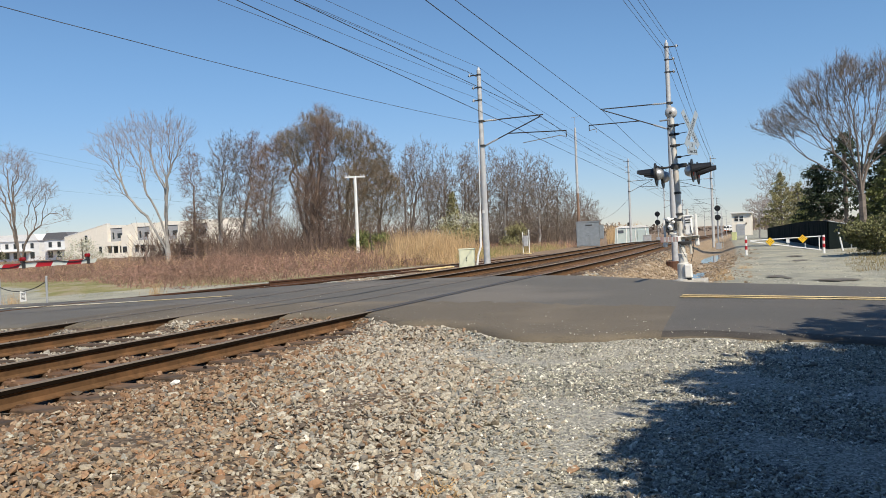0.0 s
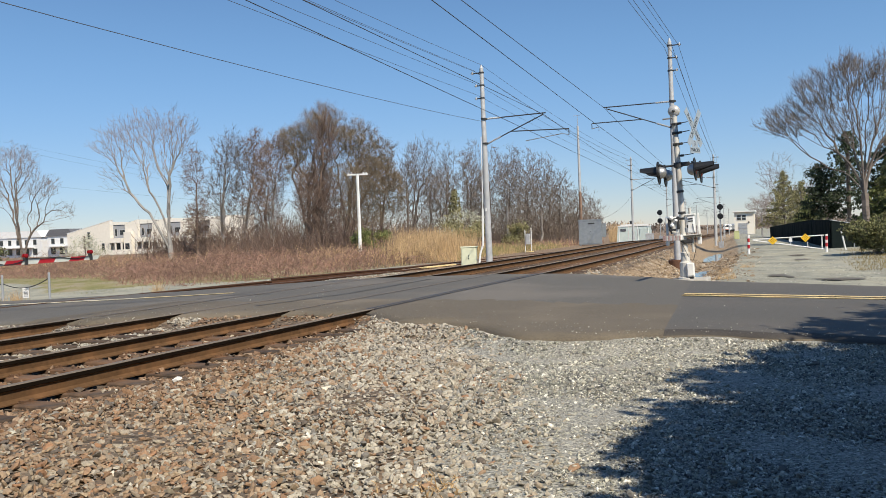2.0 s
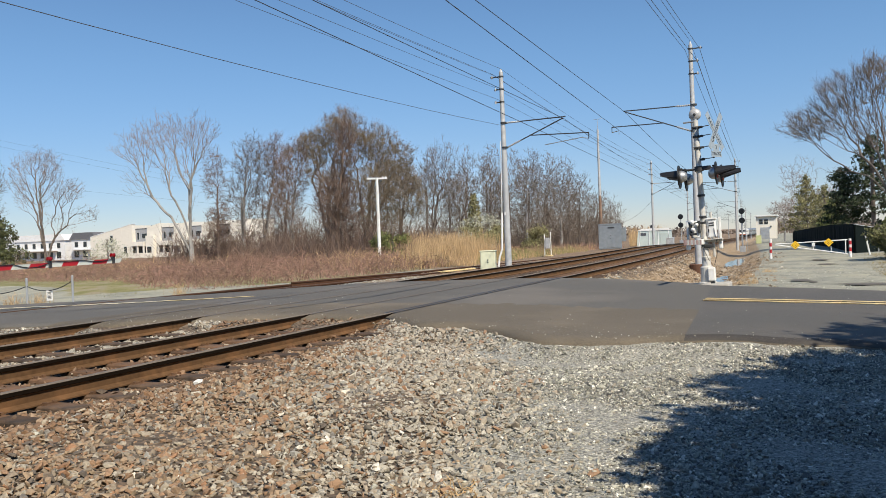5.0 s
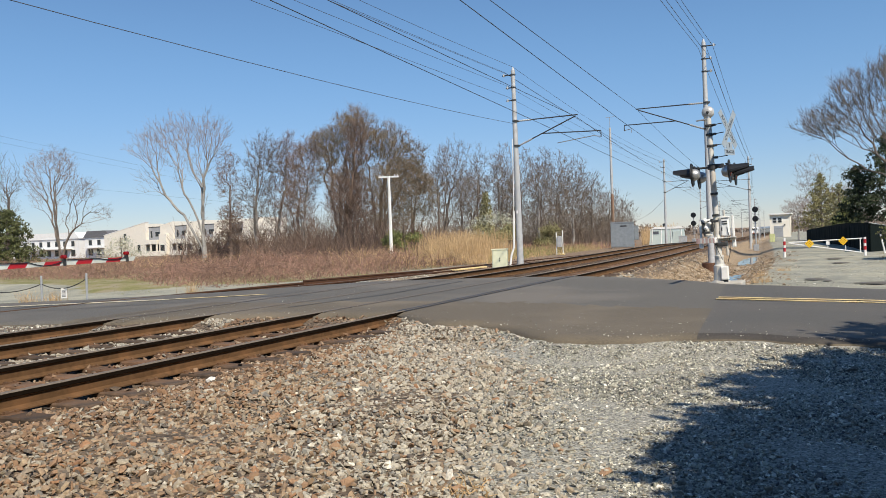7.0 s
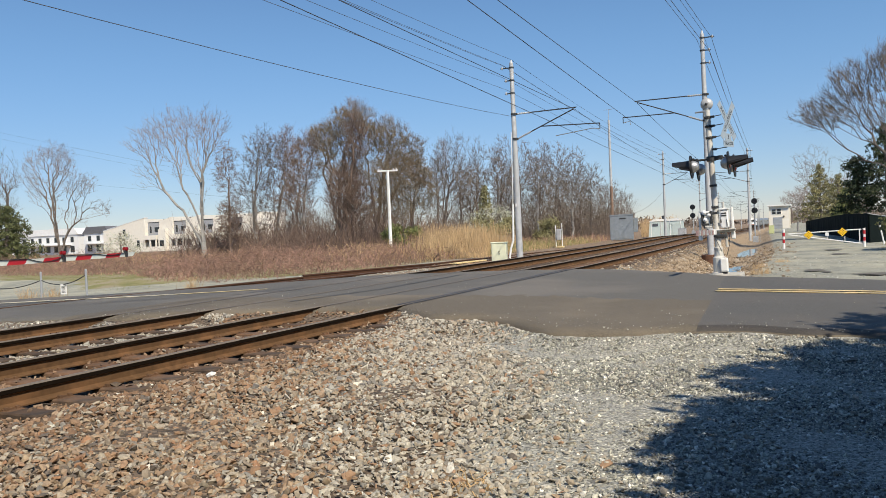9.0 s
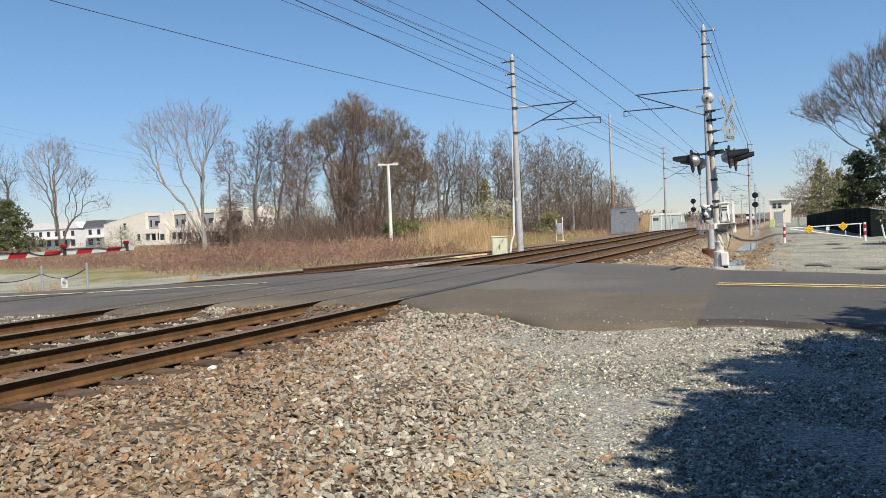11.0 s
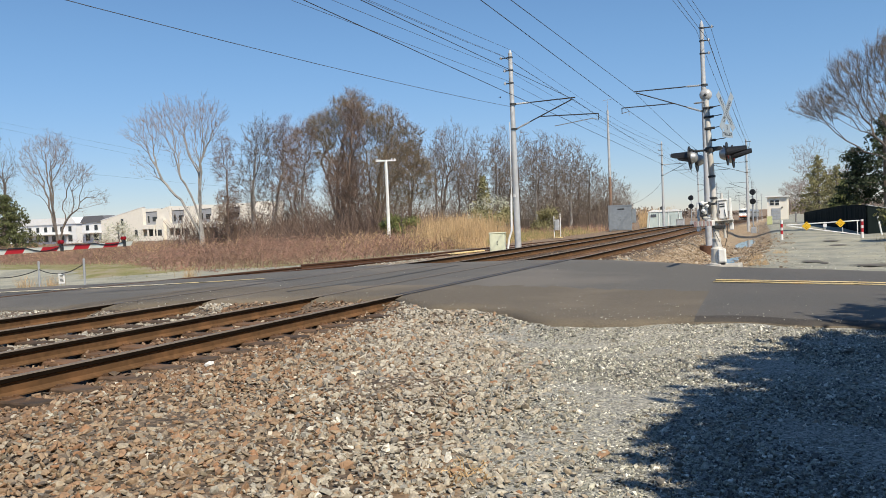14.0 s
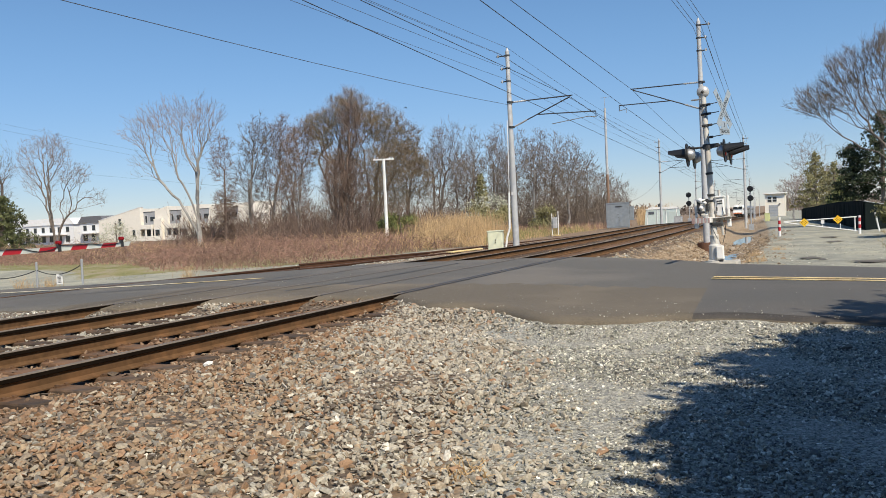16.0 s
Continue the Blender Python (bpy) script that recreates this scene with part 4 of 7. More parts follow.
    part("crank", Shape().box((-0.33, -0.2, 1.5), (0.05, 0.05, 0.36), bevel=0.01).box((-0.25, -0.2, 1.34), (0.18, 0.05, 0.06), bevel=0.01), M["dark_steel"], g)
    for dx, za, zb in ((-0.43, 0.92, 1.70), (0.40, 0.9, 1.74)):
        part("counterweight_arm", Shape().box((dx, 0.1, (za + zb) / 2), (0.055, 0.08, zb - za), bevel=0.01).box((dx - 0.01, 0.1, za + 0.1), (0.10, 0.16, 0.2), bevel=0.02), M["white"], g, "white counterweight arm")
    part("cross_shaft", Shape().tube((-0.5, -0.02, 1.1), (0.46, -0.02, 1.13), 0.03, n=10).box((0.02, -0.06, 1.17), (0.9, 0.2, 0.03), bevel=0.01), M["mast_paint"], g)
    part("shaft_housing", Shape().box((0.1, -0.05, 1.0), (0.26, 0.14, 0.1), bevel=0.02), M["dark_steel"], g)
    arm = part("gate_arm", Shape().box((-0.04, -0.28, 1.12), (0.09, 0.45, 0.15), bevel=0.02), M["white"], s, "lowered gate arm with faded stripes")
    n = 9
    for i in range(n):
        y0 = -0.5 - 2.2 * i / n
        part("arm_stripe", Shape().box((-0.05 - 0.012 * i, y0 - 2.2 / n / 2, 1.12 + 0.004 * i), (0.045, 2.2 / n - 0.004, 0.125)), M["arm_grey"] if i % 2 else M["plate_faded"], arm)
    # lights
    part("light_crossarm", Shape().tube((-0.5, 0, 3.06), (0.52, 0, 3.06), 0.028, n=10).tube((0, 0, 3.0), (0, 0, 3.13), 0.115, n=14).box((0.2, -0.03, 3.07), (0.22, 0.09, 0.11), bevel=0.02), M["dark_steel"], s)
    for side in (-1, 1):
        part("light_yoke", Shape().tube((side * 0.40, -0.42, 3.08), (side * 0.40, 0.40, 3.08), 0.025, n=8), M["dark_steel"], s)
        for yy, dx in ((-0.38, 0.0), (0.36, 0.13)):
            flasher(s, (side * 0.47 + dx * 0.5, yy, 2.88 - dx * 0.3), side)
    # bell
    part("bell_bracket", Shape().tube((0, 0, 4.3), (0, 0, 4.40), 0.05, n=10).box((-0.17, -0.02, 4.33), (0.28, 0.08, 0.035), bevel=0.01), M["alu"], s)
    bell = part("bell", Shape().lathe((0.0, 0.06, 4.52), (0.05, -1, -0.02), [(-0.08, 0.05), (-0.03, 0.13), (0.02, 0.16), (0.05, 0.16), (0.08, 0.143), (0.11, 0.105), (0.13, 0.05), (0.135, 0.0)], 22), M["bell_white"], s, "round white crossing bell", smooth=True)
    part("bell_boss", Shape().lathe((0.0, -0.06, 4.51), (0.05, -1, -0.02), [(0, 0.04), (0.03, 0.035), (0.04, 0)], 10), M["dark_steel"], bell)
    part("bell_rim", Shape().path([(-0.125 + 0.25 * i / 10, -0.035 + 0.045 * abs(i - 5) / 5, 4.53 + 0.045 * math.sin(math.pi * i / 10)) for i in range(11)], 0.009, 5), M["dark_steel"], bell)
    # crossbuck
    face = Matrix.Rotation(radians(68), 4, "Z")
    hub = Matrix.Translation((0.45, -0.05, 4.0)) @ face @ Matrix.Scale(0.95, 4)
    for k, z0 in enumerate((4.16, 3.92, 3.62, 3.3)):
        part("sign_rod", Shape().tube((0.05, -0.05, z0), (0.34 + 0.03 * k, -0.06, z0 + 0.02), 0.012, n=6).box((0.13, -0.06, z0), (0.1, 0.06, 0.06), bevel=0.01), M["dark_steel"], s)
    buck = part("crossbuck", Shape().box((0, 0, 0), (0.08, 0.03, 0.08)), M["steel"], s, "white crossbuck sign with black lettering", at=hub)
    for a, word in ((-52, "CROSSING"), (52, "RAIL   ROAD")):
        tilt = Matrix.Rotation(radians(a), 4, "Y")
        d = -0.03 if a > 0 else -0.055
        blade = part("blade", Shape().box((0, d, 0), (1.24, 0.006, 0.2), m=None), M["sheeting"], buck, at=tilt)
        tilt_m = Matrix.Translation((0, d - 0.006, 0)) @ Matrix.Rotation(radians(90), 4, "X")
        flip = tilt_m if a > 0 else tilt_m
        lettering("letters", word, 0.15, M["black"], blade, flip, spacing=1.1)
    plate = part("track_count_plate", Shape().box((0, -0.03, -0.45), (0.34, 0.006, 0.2)).box((0, -0.03, -0.63), (0.56, 0.006, 0.17)), M["sheeting"], buck, "white plate with black lettering")
    for txt, z0, sz in (("3", -0.45, 0.17), ("TRACKS", -0.63, 0.13)):
        lettering("letters", txt, sz, M["black"], plate, Matrix.Translation((0, -0.036, z0)) @ Matrix.Rotation(radians(90), 4, "X"))
    return s


crossing_signal(-2.56, 22.45, -0.2)


# ---------------------------------------------------------------- lowered gate by the far lane
def road_gate():
    g = thing("crossing_gate", (-19.0, 10.3, ground_z(-19, 10.3)), "lowered red and white crossing gate arm with red lamps", "crossing gate")
    z0 = 1.17
    part("gate_post", Shape().tube((0, 0, 0), (0, 0, 3.4), 0.07, n=12).box((0, 0, 0.05), (0.5, 0.5, 0.12), bevel=0.02), M["mast_paint"], g)
    part("gate_machine", Shape().box((0.3, 0, 1.0), (0.35, 0.4, 0.75), bevel=0.03), M["white"], g)
    arm = part("gate_arm", Shape().box((0, 0.55, z0), (0.08, 0.9, 0.17), bevel=0.02), M["steel"], g)
    n, y0, y1 = 13, 1.0, 7.8
    for i in range(n):
        a, b = y0 + (y1 - y0) * i / n, y0 + (y1 - y0) * (i + 1) / n
        za, zb = z0 + 0.012 * (a - 1), z0 + 0.012 * (b - 1)
        sk = 0.09
        h = 0.062
        v = []
        for xx in (-0.022, 0.022):
            v += [(xx, a - (0 if i == 0 else sk * 0.5) + sk * 0.0, za - h), (xx, b - sk * 0.5, zb - h), (xx, b + sk * 0.5, zb + h), (xx, a + (0 if i == 0 else sk * 0.5), za + h)]
        sh = Shape().add(v, [(0, 1, 2, 3), (7, 6, 5, 4), (0, 4, 5, 1), (1, 5, 6, 2), (2, 6, 7, 3), (3, 7, 4, 0)])
        part("arm_stripe", sh, M["arm_white"] if i % 2 == 0 else M["red"], arm)
    for yy in (3.05, 5.3, 7.5):
        zz = z0 + 0.012 * (yy - 1)
        lamp = part("gate_lamp", Shape().box((0.0, yy, zz + 0.09), (0.07, 0.12, 0.08), bevel=0.015).box((0.03, yy, zz - 0.01), (0.05, 0.10, 0.14), bevel=0.01), M["dark_steel"], arm)
        for sx in (-1, 1):
            part("lens", Shape().lathe((0.03 * sx, yy - 0.0, zz + 0.17), (sx, 0, 0), [(0, 0.06), (0.04, 0.056), (0.055, 0.03), (0.06, 0)], 12), M["red_lens"], lamp)
    for a, b in ((1.2, 3.05), (3.1, 5.27), (5.35, 7.48)):
        pts = [(0.04, a + (b - a) * i / 10, z0 + 0.012 * (a - 1) + 0.085 - 0.11 * max(0.0, math.sin(math.pi * (i - 5) / 5)) * (1 if b < 6 else 0.5)) for i in range(11)]
        part("cable", Shape().path(pts, 0.012, 5), M["black"], arm)
    return g


road_gate()


# ---------------------------------------------------------------- posts with a cable
def cable_posts():
    pts = [(-23.0, 18.0), (-20.95, 18.0), (-25.8, 17.4)]
    group = "steel posts beside the road"
    for x, y in pts:
        z = ground_z(x, y)
        p = thing("steel_post", (x, y, z), "thin galvanised steel post beside the road", "post", group)
        part("post", Shape().tube((0, 0, -0.1), (0, 0, 0.86), 0.035, n=10).lathe((0, 0, 0.86), (0, 0, 1), [(0, 0.038), (0.02, 0.03), (0.03, 0)], 10), M["steel"], p)
    a, b = (Vector((*pts[0], ground_z(*pts[0]) + 0.62)), Vector((*pts[1], ground_z(*pts[1]) + 0.72)))
    c = thing("barrier_cable", a, "slack black barrier cable with a small white notice", "cable barrier")
    q = [p - a for p in sag_points(a, b, 0.22)]
    q2 = [p - a for p in sag_points(Vector((*pts[2], ground_z(*pts[2]) + 0.7)), a, 0.25)]
    part("cable", Shape().path(q, 0.014, 6).path(q2, 0.014, 6), M["black"], c)
    m = q[7] + Vector((0, 0, -0.16))
    sign = part("notice", Shape().box(m, (0.19, 0.008, 0.32), rz=0.5, bevel=0.003), M["white"], c, "small white notice with illegible print")
    for k in range(6):
        part("print_bar", Shape().box(m + Vector((0.003, -0.012, 0.1 - 0.04 * k)), (0.12, 0.002, 0.014), rz=0.5), M["dark_steel"], sign)


cable_posts()


# ---------------------------------------------------------------- swing gate on the lot
def swing_gate():
    z0 = ground_z(-2.0, 48.2)
    g = thing("swing_gate", (-2.12, 48.0, z0), "white tubular swing gate with yellow diamond signs and red-banded posts", "gate")
    L = 3.92
    h = 0.5 - z0
    for x, top in ((0, 1.07), (L, 0.99)):
        post = part("gate_post", Shape().tube((x, 0, -0.2), (x, 0, top), 0.065, n=12), M["white"], g)
        for k in (0.42, 0.78):
            part("red_band", Shape().tube((x, 0, k - 0.1), (x, 0, k + 0.1), 0.069, n=12), M["red"], post)
    part("top_rail", Shape().tube((0.22, 0, 0.80), (L - 0.12, 0, 0.93), 0.032, n=8), M["white"], g)
    part("bottom_rail", Shape().tube((0.22, 0, 0.76), (L - 0.12, 0, 0.18), 0.032, n=8), M["white"], g)
    part("end_upright", Shape().tube((L - 0.22, 0, 0.16), (L - 0.22, 0, 0.93), 0.03, n=8), M["white"], g)
    part("stay", Shape().tube((2.15, 0, 0.44), (2.15, 0, 0.86), 0.02, n=6).tube((3.0, 0, 0.34), (3.0, 0, 0.6), 0.02, n=6), M["white"], g)
    part("notice_plate", Shape().box((2.15, -0.05, 0.72), (0.17, 0.01, 0.2), bevel=0.003), M["white"], g)
    for x, z in ((1.25, 0.72), (2.89, 0.82)):
        r = 0.235
        d = part("diamond_sign", Shape().prism([(-r, 0), (0, -r), (r, 0), (0, r)], (x, -0.05, z), (1, 0, 0), (0, 0, 1), 0.008), M["yellow_sign"], g, "yellow diamond sign with dark dots")
        for i in (-1, 0, 1):
            for k in (-1, 0, 1):
                part("dot", Shape().lathe((x + (i + k) * 0.063, -0.056, z + (i - k) * 0.063), (0, -1, 0), [(0, 0.024), (0.006, 0.024), (0.008, 0)], 8), M["plate"], d)


swing_gate()


# ---------------------------------------------------------------- dark screened fence
def screened_fence():
    f = thing("screen_fence", (2.25, 54, ground_z(2.25, 54)), "chain-link fence covered in dark green privacy mesh", "fence")
    o = Vector((2.25, 54, ground_z(2.25, 54)))
    runs = [[(2.25, 54), (1.2, 70), (-0.2, 95), (-1.6, 120), (-3.0, 146)], [(2.25, 54), (4.3, 56.5), (6.6, 59.5)], [(6.6, 59.5), (9.5, 60.5), (14, 62)]]
    rnd = random.Random(5)

    def height(x, run):
        return 1.7 if run is runs[0] else lerp(x, ((2.25, 1.7), (2.9, 1.62), (3.7, 1.3), (20, 1.3)))

    for run in runs:
        for (x0, y0), (x1, y1) in zip(run, run[1:]):
            n = max(1, int(math.hypot(x1 - x0, y1 - y0) / 2.8))
            for i in range(n):
                a = Vector((x0 + (x1 - x0) * i / n, y0 + (y1 - y0) * i / n, 0))
                b = Vector((x0 + (x1 - x0) * (i + 1) / n, y0 + (y1 - y0) * (i + 1) / n, 0))
                za, zb = ground_z(a.x, a.y), ground_z(b.x, b.y)
                v, q = [], []
                d = (b - a).normalized()
                w = Vector((-d.y, d.x, 0)) * (-1 if run is runs[0] else 1)
                for c in range(7):
                    p = a.lerp(b, c / 6)
                    z = za + (zb - za) * c / 6
                    off = w * (0.05 * math.sin(c * 1.9 + i) + rnd.uniform(-0.02, 0.02)) * math.sin(math.pi * c / 6)
                    top = height(p.x, run)
                    for hh in (0.0, 0.35 * top, 0.7 * top, top):
                        v.append(p + off * (1 if hh < top else 0.2) + Vector((0, 0, z + hh)) - o)
                for c in range(6):
                    for r in range(3):
                        q.append((c * 4 + r, c * 4 + 4 + r, c * 4 + 5 + r, c * 4 + 1 + r))
                k = len(v)
                v += [p + w * 0.02 for p in v]
                q += [tuple(k + t for t in reversed(t4)) for t4 in q]
                q += [(c * 4 + 3, c * 4 + 7, k + c * 4 + 7, k + c * 4 + 3) for c in range(6)]
                part("mesh_panel", Shape().add(v, q), M["fence_cloth"], f)
                part("fence_post", Shape().tube(a - o + Vector((0, 0, za)) + w * (0.1 if run is runs[0] else -0.1), a - o + Vector((0, 0, za + height(a.x, run))) + w * (0.1 if run is runs[0] else -0.1), 0.03, n=6), M["fence_cloth"], f)
                part("top_rail", Shape().tube(a - o + Vector((0, 0, za + height(a.x, run) + 0.02)) + w * 0.01, b - o + Vector((0, 0, zb + height(b.x, run) + 0.02)) + w * 0.01, 0.024, n=6), M["fence_cloth" if run is runs[0] else "steel"], f)

    part("gate_post", Shape().tube(Vector((3.62, 55.5, ground_z(3.62, 55.5))) - o, Vector((3.62, 55.5, ground_z(3.62, 55.5) + 1.36)) - o, 0.035, n=8), M["steel"], f, "bare galvanised post")


screened_fence()
_lp = thing("leaning_pipe", (2.9, 50.8, ground_z(2.9, 50.8)), "leaning white plastic pipe beside the fence", "pipe")
part("pipe", Shape().tube((0, 0, -0.1), (-0.22, 0, 1.05), 0.045, n=10), M["white"], _lp)


# ---------------------------------------------------------------- track-side boxes
def equipment_box(name, x, y, size, material, label, category, z=None, parts=True, rz=0.0):
    b = thing(name, (x, y, ground_z(x, y) if z is None else z), label, category, rz=rz)
    w, d, h = size
    part("body", Shape().box((0, 0, h / 2), (w, d, h), bevel=0.02), material, b)
    part("lid", Shape().box((0, 0, h + 0.015), (w + 0.06, d + 0.06, 0.05), bevel=0.012), material, b)
    if parts:
        part("door", Shape().box((0, -d / 2 - 0.008, h * 0.5), (w * 0.9, 0.02, h * 0.9), bevel=0.006), material, b)
        part("latch", Shape().box((w * 0.02, -d / 2 - 0.03, h * 0.56), (0.035, 0.03, 0.05)).box((w * 0.02, -d / 2 - 0.03, h * 0.44), (0.035, 0.03, 0.05)), M["black"], b)
    return b


equipment_box("signal_cabinet", -12.95, 33.0, (0.66, 0.5, 0.84), M["cream_cabinet"], "small cream metal signal cabinet beside the track", "cabinet", rz=0.25)
_gc = equipment_box("relay_cabinet", -17.15, 75.0, (2.1, 1.4, 2.2), M["galv_sheet"], "grey galvanised relay cabinet on a stand", "cabinet", z=-0.24, rz=0.2)
part("roof", Shape().prism([(-1.12, 0), (1.12, 0), (1.0, 0.12), (-1.0, 0.12)], (0, 0.75, 2.22), (1, 0, 0), (0, 0, 1), 1.5), M["galv_sheet"], _gc)
part("vent", Shape().box((0.1, -0.73, 1.95), (0.6, 0.03, 0.12)), M["dark_steel"], _gc)
part("stand", Shape().box((-0.9, 0, -0.1), (0.1, 1.2, 0.3)).box((0.9, 0, -0.1), (0.1, 1.2, 0.3)), M["steel"], _gc)
part("side_box", Shape().box((1.25, 0, 1.3), (0.4, 0.7, 1.3), bevel=0.03), M["galv_sheet"], _gc)


def signal_shed():
    s = thing("signal_shed", (-19.5, 112, -1.15), "pale green steel signal shed with a shallow roof", "shed", rz=0.15)
    s.scale = (1.34, 1.3, 1.34)
    w, d, h = 3.6, 2.4, 1.85
    v = []
    for hh, k in ((0, 1.0), (h, 0.9)):
        v += [(-w / 2 * k, -d / 2 * k, hh), (w / 2 * k, -d / 2 * k, hh), (w / 2 * k, d / 2 * k, hh), (-w / 2 * k, d / 2 * k, hh)]
    fs = [(3, 2, 1, 0), (4, 5, 6, 7), (0, 1, 5, 4), (1, 2, 6, 5), (2, 3, 7, 6), (3, 0, 4, 7)]
    part("body", Shape().add(v, fs), M["shed"], s)
    part("roof", Shape().prism([(-1.72, 0), (1.72, 0), (1.2, 0.22), (-1.2, 0.22)], (0, 1.15, h), (1, 0, 0), (0, 0, 1), 2.3), M["white"], s)
    for x in (-1.55, -0.6, 0.35, 1.45):
        part("seam", Shape().tube((x, -1.22, 0.05), (x * 0.91, -1.1, h), 0.035, n=6), M["white"], s)
    part("door", Shape().box((0.9, -1.17, 0.85), (0.75, 0.04, 1.5), bevel=0.01), M["shed"], s)
    part("notice", Shape().box((-1.1, -1.13, 1.5), (0.55, 0.03, 0.28)), M["wire_pale"], s)
    part("vent", Shape().lathe((-0.3, 0, h + 0.2), (0, 0, 1), [(0, 0.15), (0.25, 0.15), (0.3, 0.22), (0.38, 0.0)], 10), M["dark_steel"], s)


signal_shed()


def instrument_post():
    p = thing("instrument_stand", (-17.05, 55.0, ground_z(-17.05, 55.0)), "white instrument case between two posts on a yellow base", "instrument case")
    part("case", Shape().box((0, 0, 0.95), (0.3, 0.22, 0.75), bevel=0.02), M["steel_pale"], p)
    for x, h in ((-0.22, 1.6), (0.24, 1.75)):
        part("post", Shape().tube((x, 0, 0), (x, 0, h), 0.03, n=8), M["white"], p)
    part("base", Shape().box((0.1, -0.05, 0.06), (0.55, 0.3, 0.08), bevel=0.02), M["line_yellow"], p, "pale yellow base")


instrument_post()


def block_signal(x, y, z_top, label, k=1.0):
    z = ground_z(x, y)
    s = thing("block_signal", (x, y, z), label, "railway signal", "railway block signals")
    h = z_top - z
    part("mast", Shape().tube((0, 0, 0), (0, 0, h), 0.06, n=10), M["steel"], s)
    part("base", Shape().box((0, 0, 0.25), (0.5, 0.5, 0.7), bevel=0.03), M["steel"], s)
    for dz in (0.0, 0.92 * k):
        hd = part("signal_head", Shape().lathe((0, -0.1, h - 0.1 - dz), (0, -1, 0), [(0, 0.17 * k), (0.08, 0.17 * k), (0.08, 0.29 * k), (0.1, 0.29 * k), (0.1, 0.1)], 20), M["black"], s, "round black signal head")
        for a in range(4):
            part("hood", Shape().lathe((0.14 * k * math.cos(a * math.pi / 2), -0.2, h - 0.1 - dz + 0.14 * k * math.sin(a * math.pi / 2)), (0, -1, 0), [(0, 0.07), (0.14, 0.07), (0.14, 0.06)], 8), M["black"], hd)
    part("ladder", Shape().tube((0.22, 0.1, 0), (0.22, 0.1, h - 1), 0.015, n=4).tube((0.42, 0.1, 0), (0.42, 0.1, h - 1), 0.015, n=4), M["steel"], s)


block_signal(-6.3, 85, 3.0, "two-headed railway block signal beside the near track")
block_signal(-17.9, 125, 3.35, "two-headed railway block signal beyond the tracks", 1.35)


def utility_box(name, x, y, h, w, material, label, category):
    b = thing(name, (x, y, ground_z(x, y)), label, category)
    part("body", Shape().box((0, 0, h / 2), (w, w, h), bevel=0.04), material, b)
    part("cap", Shape().box((0, 0, h + 0.03), (w * 1.06, w * 1.06, 0.08), bevel=0.03), material, b)


# small objects along the ditch and the track far off
utility_box("lime_bin", -7.6, 134, 1.2, 0.75, M["hivis"], "lime yellow plastic bin beside the hut", "bin")
utility_box("track_marker", -18.6, 118, 1.75, 0.4, M["plate"], "rusty orange equipment case beyond the signal shed", "equipment case")
utility_box("switch_machine", -16.4, 105, 0.9, 0.9, M["steel_pale"], "grey switch machine beside the far track", "switch machine")


def hut():
    x0, y0 = -8.6, 146.0
    z = -0.72
    b = thing("crossing_hut", (x0, y0, z), "two-storey cream block hut with a flat roof", "hut")
    w, d, h = 3.15, 5.0, 3.75
    part("wall", Shape().box((w / 2, d / 2, h / 2), (w, d, h)), M["hut"], b)
    part("roof", Shape().box((w / 2, d / 2 - 0.1, h + 0.1), (w + 0.5, d + 0.8, 0.2), bevel=0.02), M["white"], b)
    dr = part("garage_door", Shape().box((1.35, -0.03, 0.95), (1.4, 0.06, 1.9)), M["steel"], b)
    for k in range(4):
        part("door_panel", Shape().box((1.35, -0.07, 0.28 + k * 0.45), (1.3, 0.03, 0.4), bevel=0.01), M["steel"], dr)
    for x in (0.75, 1.55):
        wn = part("window", Shape().box((x, -0.02, 2.85), (0.72, 0.06, 0.95)), M["white"], b)
        part("pane", Shape().box((x, -0.06, 3.07), (0.6, 0.02, 0.38)).box((x, -0.06, 2.63), (0.6, 0.02, 0.38)), M["glass"], wn)
    part("lamp", Shape().box((2.3, -0.1, 2.05), (0.2, 0.2, 0.2)), M["dark_steel"], b)


hut()


# ---------------------------------------------------------------- plain poles
def white_pole():
    x, y = -33.4, 60.0
    p = thing("white_crossarm_pole", (x, y, ground_z(x, y)), "slim white pole with a short crossarm in the brush", "utility pole")
    part("pole", Shape().tube((0, 0, 0), (0, 0, 6.95), 0.15, 0.11, 10), M["white"], p)
    part("crossarm", Shape().box((0, 0, 6.9), (1.75, 0.12, 0.13), rz=0.35, bevel=0.02), M["white"], p)
    for i in (-0.75, -0.5, 0.5, 0.75):
        part("insulator", Shape().lathe((i * math.cos(0.35), i * math.sin(0.35), 6.96), (0, 0, 1), [(0, 0.03), (0.06, 0.06), (0.12, 0.05), (0.15, 0.0)], 8), M["porcelain"], p)


white_pole()


def wood_pole():
    x, y = -21.6, 90.0
    p = thing("wooden_pole", (x, y, ground_z(x, y)), "tall wooden pole with a pale upper section", "utility pole")
    part("lower_pole", Shape().tube((0, 0, 0), (0, 0, 6.0), 0.19, 0.15, 10), M["wood_pole"], p)
    part("upper_pole", Shape().tube((0, 0, 6.0), (0, 0, 13.4), 0.15, 0.12, 10), M["steel_pale"], p)
    part("tip", Shape().tube((0, 0, 13.4), (0, 0, 14.6), 0.03, 0.02, 6).tube((-0.5, 0, 14.55), (0.5, 0, 14.6), 0.025, n=6), M["steel"], p)


wood_pole()


